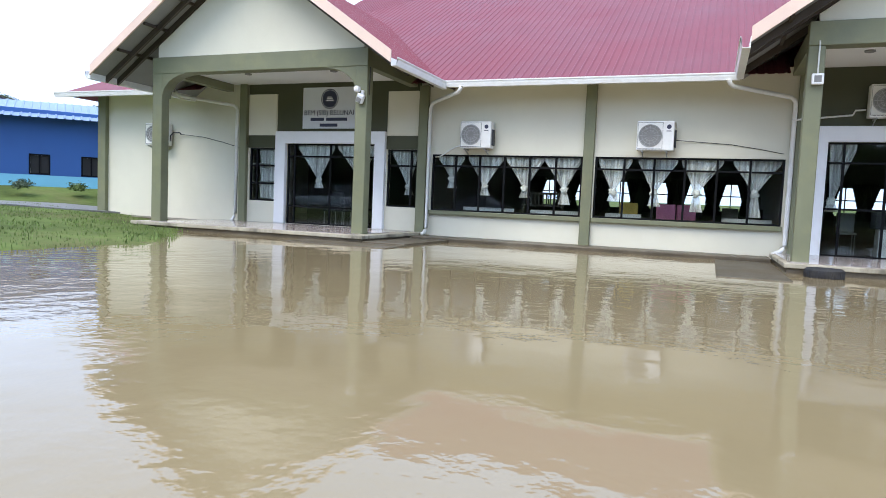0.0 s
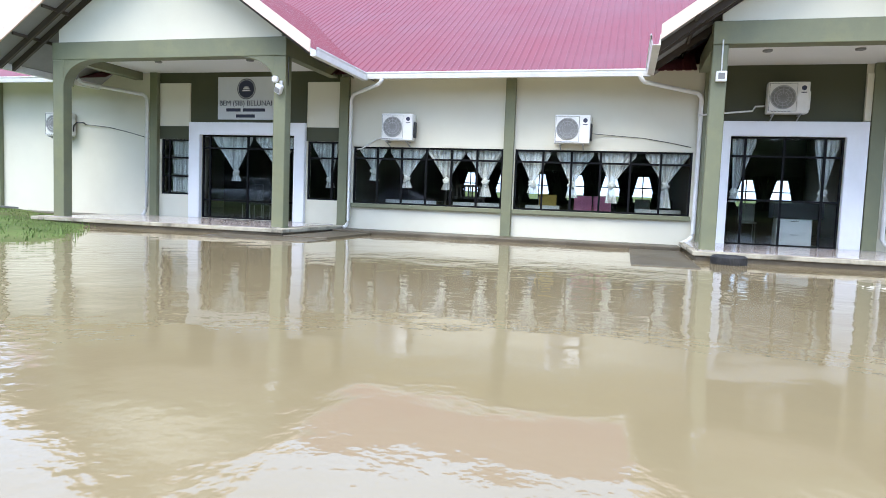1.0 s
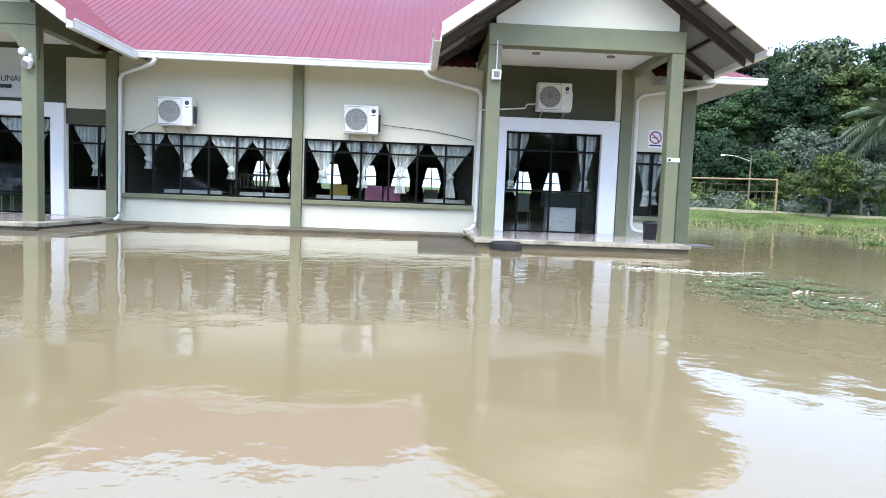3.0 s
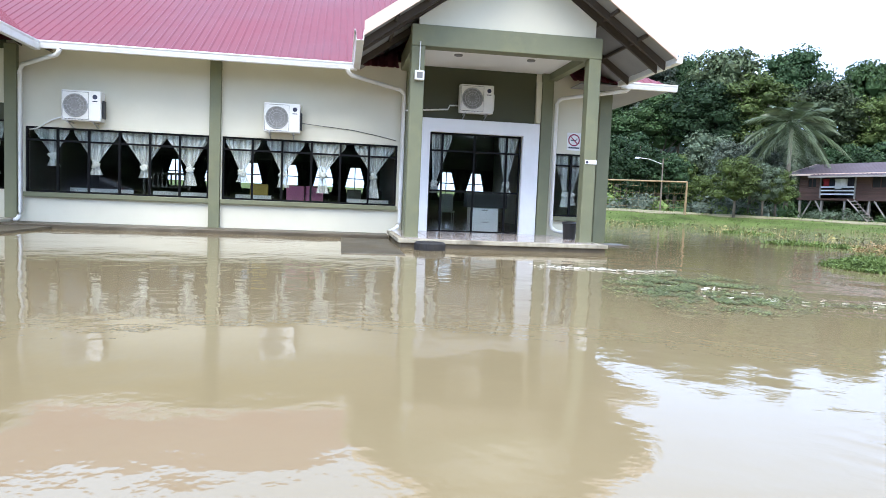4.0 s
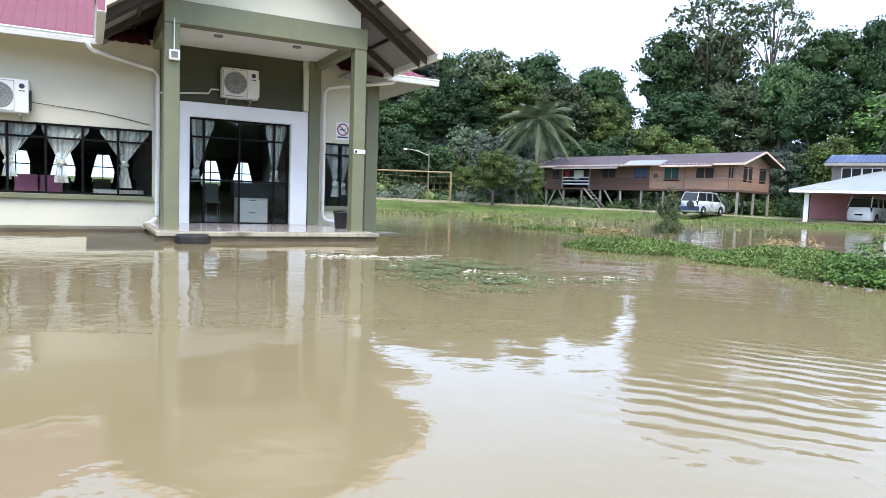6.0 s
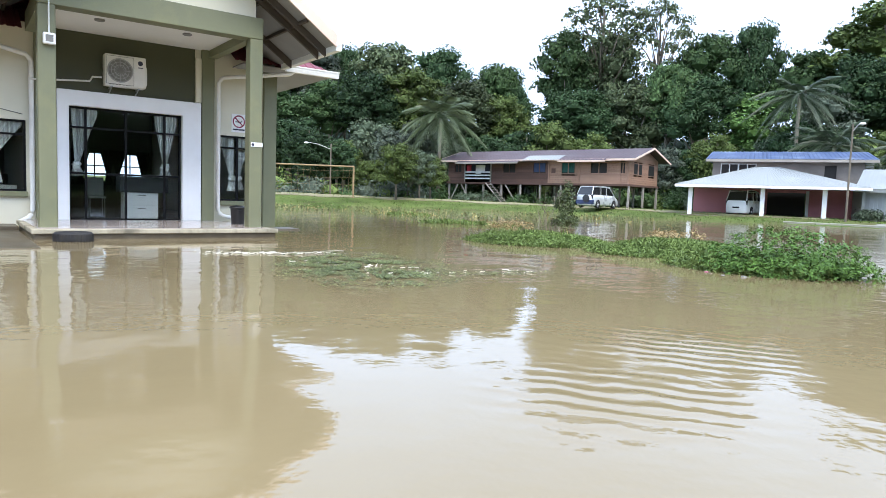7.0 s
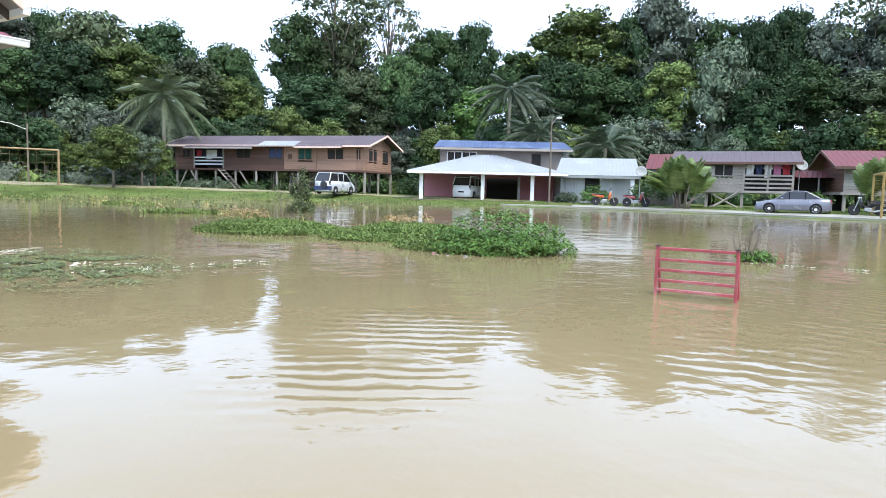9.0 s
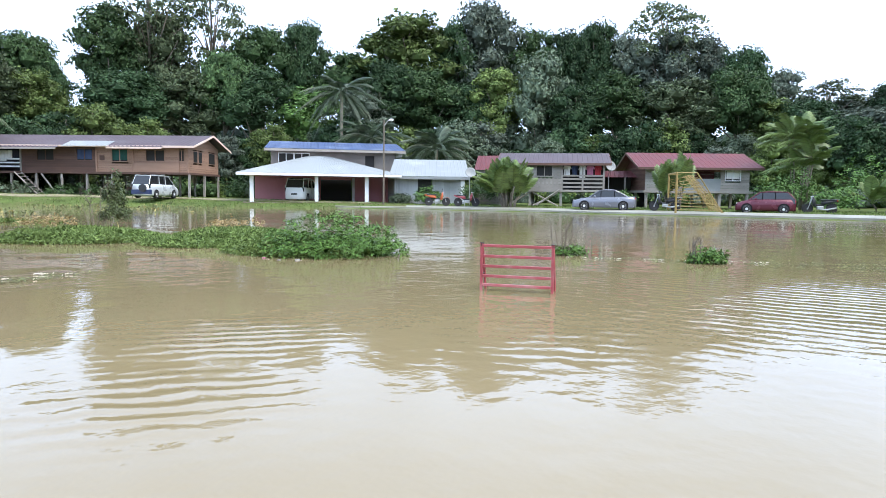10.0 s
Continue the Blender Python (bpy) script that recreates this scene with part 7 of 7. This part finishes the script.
def grille_mesh():
    """Fan guard: rings and spokes on a round frame."""
    b = bmesh.new()
    for r in (0.05, 0.11, 0.17, 0.235):
        ring = [(r * math.cos(a), -0.012, r * math.sin(a)) for a in (2 * math.pi * k / 20 for k in range(21))]
        tube(b, ring, 0.006 if r < 0.2 else 0.012, 4, False)
    for k in range(12):
        a = 2 * math.pi * k / 12
        tube(b, [(0.03 * math.cos(a), -0.014, 0.03 * math.sin(a)), (0.235 * math.cos(a), -0.014, 0.235 * math.sin(a))], 0.005, 4, False)
    return b




def aircon(x, z, label):
    """Outdoor unit on two brackets; x, z: its lower left corner on the wall."""
    t = thing("air_conditioner", label, "air conditioner", Matrix.Translation((x, W - 0.36, z)), "outdoor air conditioner units")
    part("casing", bx(0, 0.86, 0, 0.30, 0, 0.70, 0.022), ACWHITE, t)
    f = part("fan_recess", lathe(bmesh.new(), [(0.262, -0.006), (0.267, 0.0), (0.267, 0.01)], 28), ACDARK, t, "dark round fan opening")
    f.matrix_basis = Matrix.Translation((0.31, -0.001, 0.35)) @ Matrix.Rotation(radians(90), 4, "X")
    part("fan_hub", lathe(bmesh.new(), [(0.05, 0.0), (0.07, 0.01), (0.07, 0.02)], 16), ACDARK, t).matrix_basis = Matrix.Translation((0.31, -0.002, 0.35)) @ Matrix.Rotation(radians(90), 4, "X")
    g = part("fan_guard", grille_mesh(), METAL_GREY, t, "round wire fan guard")
    g.location, g.scale = (0.31, 0, 0.35), (1.1, 1, 1.1)
    rim = tb([(0.31 + sx * 0.285, -0.006, 0.35 + sz * 0.31) for sx, sz in ((-1, -1), (1, -1), (1, 1), (-1, 1), (-1, -1))], 0.006, 4)
    part("panel_groove", rim, ACDARK, t, "shallow groove round the fan panel")
    part("front_panel", bx(0.615, 0.845, -0.006, 0.0, 0.02, 0.68, 0.002), ACWHITE, t)
    part("emblem", lathe(bmesh.new(), [(0.05, 0), (0.055, 0.004)], 12), INK, t).matrix_basis = Matrix.Translation((0.735, -0.006, 0.56)) @ Matrix.Rotation(radians(90), 4, "X")
    part("label_bar", bx(0.68, 0.79, -0.009, -0.006, 0.45, 0.47), INK, t)
    part("valve_cover", bx(0.86, 0.90, 0.08, 0.26, 0.08, 0.5, 0.015), PLASTIC_DARK if -10 < x < 3 else ACWHITE, t, "side valve cover")
    for k in range(6):
        part("foot_vent", bx(0.08 + 0.07 * k, 0.12 + 0.07 * k, -0.004, 0.0, 0.025, 0.035), ACDARK, t)
    for bxx in (0.14, 0.70):
        part("bracket", tube(tb([(bxx, -0.02, -0.03), (bxx, 0.36, -0.03)], 0.02, 5), [(bxx, 0.02, -0.03), (bxx, 0.36, -0.14)], 0.014, 5), METAL_GREY, t, "wall bracket")


aircon(-4.28, 2.49, "white outdoor air conditioner unit on the cream wall")
aircon(0.27, 2.48, "white outdoor air conditioner unit on the cream wall")
aircon(5.06, 3.24, "white outdoor air conditioner unit above the door")
aircon(-15.25, 2.48, "white outdoor air conditioner unit on the end wall")


def cable(pts, r, mat, label, name="cable"):
    o = obj(name, tb(pts, r, 6), mat, True)
    tagged(o, label, "cable")


cable([(-4.25, 14.4, 2.62), (-4.6, 14.46, 2.5), (-4.95, 14.47, 2.28), (-5.1, 14.47, 2.26)], 0.018, PVC, "white insulated pipe from the air conditioner")
cable([(1.14, 14.4, 2.75), (1.6, 14.47, 2.72), (2.4, 14.48, 2.66), (3.0, 14.48, 2.56), (3.5, 14.48, 2.46)], 0.008, PLASTIC_DARK, "thin dark cable clipped along the wall")
cable([(-14.0, 14.4, 2.85), (-13.2, 14.48, 2.78), (-12.4, 14.48, 2.62), (-11.7, 14.48, 2.45)], 0.010, PLASTIC_DARK, "thin dark cable along the wall")
cable([(-14.35, 14.3, 2.62), (-14.28, 14.25, 2.80), (-14.22, 14.3, 2.90), (-14.05, 14.4, 2.90), (-14.0, 14.42, 2.84)], 0.022, PLASTIC_DARK, "black bent pipe beside the air conditioner")
cable([(5.03, 14.35, 3.42), (4.85, 14.42, 3.42), (4.80, 14.44, 3.32), (4.1, 14.34, 3.25), (3.6, 14.30, 3.2)], 0.022, PVC, "white insulated pipe from the air conditioner")
cable([(-5.55, 11.38, 3.45), (-5.54, 11.38, 4.1)], 0.012, PLASTIC_DARK, "dark cable running up a column")


def text_mesh(body, size, x, z, y, mat, parent, name="lettering"):
    c = bpy.data.curves.new("lettering", "FONT")
    c.body, c.size, c.align_x, c.align_y, c.extrude = body, size, "CENTER", "CENTER", 0.003
    o = new("lettering_source", c)
    me = bpy.data.meshes.new_from_object(o)
    bpy.data.objects.remove(o)
    me.materials.append(mat)
    t = new(name, me)
    t.parent = parent
    t.matrix_basis = Matrix.Translation((x, y, z)) @ Matrix.Rotation(radians(90), 4, "X")
    return t


sign = thing("sign_board", "pale grey sign board with dark lettering and a round emblem", "sign", Matrix.Translation((-8.53, W - 0.045, 3.04)))
part("board", bx(-0.90, 0.90, 0, 0.035, 0, 1.20, 0.006), SIGNFACE, sign)
part("emblem", lathe(bmesh.new(), [(0.24, 0), (0.25, 0.006)], 28), INK, sign, "dark round emblem").matrix_basis = Matrix.Translation((0.02, 0, 0.86)) @ Matrix.Rotation(radians(90), 4, "X")
part("emblem_ring", tb([(0.02 + 0.28 * math.cos(a), -0.004, 0.86 + 0.28 * math.sin(a)) for a in (2 * math.pi * k / 28 for k in range(29))], 0.012, 4), INK, sign)
for k in range(3):
    part("emblem_bar", bx(0.02 - 0.13 + 0.03 * k, 0.02 + 0.13 - 0.03 * k, -0.012, -0.006, 0.80 + 0.05 * k, 0.825 + 0.05 * k), WHITE, sign)
text_mesh("BEM (SIB) BELUNAI", 0.205, 0, 0.455, -0.006, INK, sign)
for x0, x1, z in ((-0.62, -0.16, 0.27), (-0.08, 0.62, 0.27), (-0.30, 0.30, 0.10)):
    part("text_bar", bx(x0, x1, -0.005, 0.0, z - 0.045, z + 0.045), INK, sign, "dark bar of writing")

nosm = thing("no_smoking_sign", "white square no-smoking sign on the wall", "sign", Matrix.Translation((8.22, W - 0.012, 2.70)))
part("plate", bx(-0.19, 0.19, 0, 0.01, -0.24, 0.22), WHITE, nosm)
SIGNRED = material("sign_red_ink", (0.30, 0.03, 0.09), 0.5, vary=0.1, bump=0)
part("ring", tb([(0.145 * math.cos(a), -0.002, 0.03 + 0.145 * math.sin(a)) for a in (2 * math.pi * k / 24 for k in range(25))], 0.016, 4), SIGNRED, nosm, "red ring")
part("slash", tb([(-0.10, -0.003, 0.13), (0.10, -0.003, -0.07)], 0.014, 4), SIGNRED, nosm, "red slash")
part("cigarette", bx(-0.09, 0.06, -0.004, 0.0, 0.01, 0.035), INK, nosm)
part("smoke_curl", tb([(0.06, -0.003, 0.04), (0.085, -0.003, 0.06), (0.07, -0.003, 0.085)], 0.007, 4), INK, nosm)
part("caption_bar", bx(-0.15, 0.15, -0.004, 0.0, -0.19, -0.155), INK, nosm)

lamp = thing("security_light", "white twin security lamp on a porch column", "lamp", Matrix.Translation((-5.72, 11.40, 3.42)))
part("sensor", lathe(bmesh.new(), [(0.05, -0.06), (0.075, -0.04), (0.075, 0.04), (0.05, 0.06)], 14), WHITE, lamp, "round sensor", True).matrix_basis = Matrix.Translation((-0.10, -0.12, 0.16)) @ Matrix.Rotation(radians(90), 4, "X")
part("lamp_housing", bx(-0.09, 0.09, -0.16, -0.04, -0.14, 0.08, 0.03), WHITE, lamp).rotation_euler = (0.3, 0.5, 0)
part("lens", bx(-0.065, 0.065, -0.175, -0.16, -0.11, 0.0, 0.01), ACDARK, lamp).rotation_euler = (0.3, 0.5, 0)
part("mount", bx(-0.03, 0.03, -0.06, 0.0, -0.02, 0.14), WHITE, lamp)
box2 = thing("wall_speaker", "small white box fixed to a porch column", "speaker", Matrix.Translation((3.70, 11.39, 3.46)))
part("case", bx(-0.10, 0.10, -0.10, 0.0, 0.0, 0.20, 0.02), WHITE, box2)
part("grille", bx(-0.06, 0.06, -0.106, -0.10, 0.04, 0.16), ACDARK, box2)
part("top_bracket", tb([(0, -0.02, 0.2), (0, -0.02, 0.8)], 0.014, 6), PVC, box2)
plate = thing("column_plate", "small white plate fixed to a porch column", "sign", Matrix.Translation((7.54, 11.395, 1.96)))
part("plate", bx(-0.13, 0.13, -0.01, 0.0, -0.04, 0.05), WHITE, plate)
part("mark", lathe(bmesh.new(), [(0.03, 0), (0.032, 0.004)], 10), INK, plate).matrix_basis = Matrix.Translation((-0.09, -0.01, 0.0)) @ Matrix.Rotation(radians(90), 4, "X")

tyre = thing("tyre", "old black tyre lying at the porch edge in water", "tyre", Matrix.Translation((3.95, 10.55, -0.04)))
prof = [(0.19, 0.02), (0.22, 0.0), (0.28, 0.0), (0.31, 0.03), (0.315, 0.10), (0.31, 0.17), (0.28, 0.20), (0.22, 0.20), (0.19, 0.18), (0.20, 0.10)]
b = bmesh.new()
rings = [[b.verts.new((r_ * math.cos(a), r_ * math.sin(a), z)) for r_, z in prof] for a in (2 * math.pi * k / 32 for k in range(32))]
for k in range(32):
    n_, m_ = rings[k], rings[(k + 1) % 32]
    for i in range(len(prof)):
        b.faces.new((n_[i], m_[i], m_[(i + 1) % len(prof)], n_[(i + 1) % len(prof)]))
part("carcass", b, RUBBER, tyre, "", True)
tread = bmesh.new()
for k in range(40):
    a = 2 * math.pi * k / 40
    c_, s_ = math.cos(a), math.sin(a)
    slab(tread, [((0.318) * c_ - 0.014 * s_, 0.318 * s_ + 0.014 * c_, 0.17), (0.318 * c_ + 0.014 * s_, 0.318 * s_ - 0.014 * c_, 0.17), (0.300 * c_ + 0.014 * s_, 0.300 * s_ - 0.014 * c_, 0.17), (0.300 * c_ - 0.014 * s_, 0.300 * s_ + 0.014 * c_, 0.17)], 0.14)
part("tread", tread, RUBBER, tyre)

bin_ = thing("waste_bin", "dark plastic waste bin on the porch", "bin", Matrix.Translation((7.56, 12.6, 0.19)))
part("tub", lathe(bmesh.new(), [(0.13, 0.0), (0.14, 0.01), (0.165, 0.36), (0.175, 0.37)], 20), PLASTIC_DARK, bin_, "", True)
part("lid", lathe(bmesh.new(), [(0.185, 0.37), (0.19, 0.39), (0.17, 0.42), (0.05, 0.44)], 20), PLASTIC_DARK, bin_, "", True)
part("handle", bx(-0.05, 0.05, -0.19, -0.16, 0.32, 0.345, 0.004), PLASTIC_DARK, bin_)

# inside, seen through the glass
def draped_table(x, y, w, label):
    """A table under a cloth that hangs in folds to the floor."""
    t = thing("draped_table", label, "table", Matrix.Translation((x, y, 0.18)), "cloth covered tables in the hall")
    part("tabletop", bx(0, w, 0, 0.7, 0.70, 0.74, 0.01), BROWNWOOD, t)
    b = bmesh.new()
    n = 24
    for i in range(n):
        p, q = w * i / n - 0.02 * (i == 0), w * (i + 1) / n
        d0, d1 = 0.03 * math.sin(i * 1.9), 0.03 * math.sin((i + 1) * 1.9)
        b.faces.new([b.verts.new(c) for c in ((p, d0 - 0.06, 0.02), (q, d1 - 0.06, 0.02), (q, -0.02, 0.75), (p, -0.02, 0.75))])
    b.faces.new([b.verts.new(c) for c in ((-0.02, -0.02, 0.75), (w, -0.02, 0.75), (w, 0.72, 0.75), (-0.02, 0.72, 0.75))])
    bmesh.ops.remove_doubles(b, verts=b.verts[:], dist=0.001)
    part("tablecloth", b, LACE, t, "white cloth hanging in folds")


for tx, tw in ((-4.6, 1.5), (-2.6, 1.3), (-0.55, 0.9), (2.35, 1.1)):
    draped_table(tx, W + 1.1, tw, "table under a white cloth inside the hall")
cab = thing("drawer_cabinet", "white two-drawer cabinet with a dark top", "cabinet", Matrix.Translation((5.62, W + 0.55, 0.18)))
part("body", bx(0, 0.78, 0.02, 0.45, 0, 0.66, 0.005), WHITE, cab)
for z in (0.03, 0.35):
    part("drawer", bx(0.02, 0.76, 0.0, 0.02, z, z + 0.29, 0.004), WHITE, cab)
    part("drawer_gap", bx(0.3, 0.48, -0.012, 0.0, z + 0.24, z + 0.255), PLASTIC_DARK, cab)
part("dark_top", bx(-0.1, 1.0, -0.02, 0.5, 0.66, 1.05), PLASTIC_DARK, cab, "dark upper counter")


def covered_chair(x, y, mat, label):
    t = thing("chair", label, "chair", Matrix.Translation((x, y, 0.18)), "chairs in the hall")
    part("seat", bx(-0.24, 0.24, -0.24, 0.24, 0.42, 0.48, 0.02), mat, t)
    part("backrest", bx(-0.24, 0.24, 0.20, 0.27, 0.48, 1.05, 0.03), mat, t)
    for sx in (-1, 1):
        for sy in (-1, 1):
            part("leg", tb([(sx * 0.2, sy * 0.2, 0), (sx * 0.2, sy * 0.2, 0.42)], 0.015, 6), METAL_GREY, t)


covered_chair(0.0, 15.6, YELLOWCLOTH, "yellow covered chair behind the window")
covered_chair(0.95, 15.6, PINKCLOTH, "pink covered chair behind the window")
covered_chair(1.45, 15.7, PINKCLOTH, "pink covered chair behind the window")
for k in range(9):
    covered_chair(-1.6 + 1.05 * k, 19.5 + 0.4 * (k % 3), (PLASTIC_DARK, LACE, SHADE_DARK)[k % 3], ("dark chair inside the hall", "white covered chair inside the hall", "dark chair inside the hall")[k % 3])
for x in (-8.9, -8.2):
    covered_chair(x, 15.5, PLASTIC_DARK, "dark metal chair behind the door")
rack = thing("slatted_bench", "pale slatted bench back behind the window, darkened for the room's shade", "bench", Matrix.Translation((-2.9, 15.6, 0.18)))
# the bench takes the same shade-darkened tone as the inside walls
part("top_rail", bx(0, 1.2, 0, 0.05, 1.18, 1.24), INTWALL_SHADED, rack)
part("lower_rail", bx(0, 1.2, 0, 0.05, 0.85, 0.9), INTWALL_SHADED, rack)
part("seat", bx(0, 1.2, -0.45, 0.05, 0.42, 0.47), INTWALL_SHADED, rack)
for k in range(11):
    part("slat", bx(0.03 + 0.11 * k, 0.07 + 0.11 * k, 0.01, 0.04, 0.9, 1.18), INTWALL_SHADED, rack)
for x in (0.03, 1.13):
    part("leg", bx(x, x + 0.05, 0, 0.05, 0, 0.85), INTWALL_SHADED, rack)

# drifting rubbish
PALE = material("pale_driftwood", (0.30, 0.28, 0.21), 0.7, vary=0.2)
for pts, lb in (([(6.2, 7.35, 0.01), (6.5, 7.2, 0.02), (6.8, 7.32, 0.015), (7.1, 7.22, 0.01)], "pale bare branch floating on the water"), ([(7.2, 7.5, 0.01), (7.45, 7.38, 0.025), (7.6, 7.45, 0.01)], "pale bare branch floating on the water")):
    tagged(obj("driftwood", tb(pts, [0.006, 0.014, 0.012, 0.005][:len(pts)], 6), PALE, True), lb, "driftwood")
rr = random.Random(5)
for k in range(7):
    s = rr.uniform(0.016, 0.04)
    b = bx(-s, s, -s * 0.6, s * 0.6, 0, s * 0.7, s * 0.2)
    for v in b.verts:
        v.co += Vector((rr.uniform(-1, 1), rr.uniform(-1, 1), rr.uniform(-1, 1))) * s * 0.25
    o = obj("rubbish", b, rr.choice((TIN_WHITE, PALE, PINKCLOTH, PALE)))
    o.location = (11.15 + rr.uniform(-0.15, 0.25), 2.75 + rr.uniform(-0.5, 0.4), -0.01)
    tagged(o, "crumpled pale plastic rubbish washed against the mound", "rubbish", "rubbish at the mound")

# floor tiles of the porches
tile_me = bx(0.004, 0.596, 0.004, 0.556, -0.01, 0.0, 0.002)
tile_mesh = bpy.data.meshes.new("tile")
tile_me.to_mesh(tile_mesh)
tile_me.free()
tile_mesh.materials.append(TILE)
for sx0, n, z in ((-12.3, 11, 0.19), (3.42, 7, 0.20)):
    for i in range(n):
        for j in range(6):
            share("tile", tile_mesh, hall, Matrix.Translation((sx0 + 0.6 * i + 0.02, 10.98 + 0.56 * j, z + 0.001)))
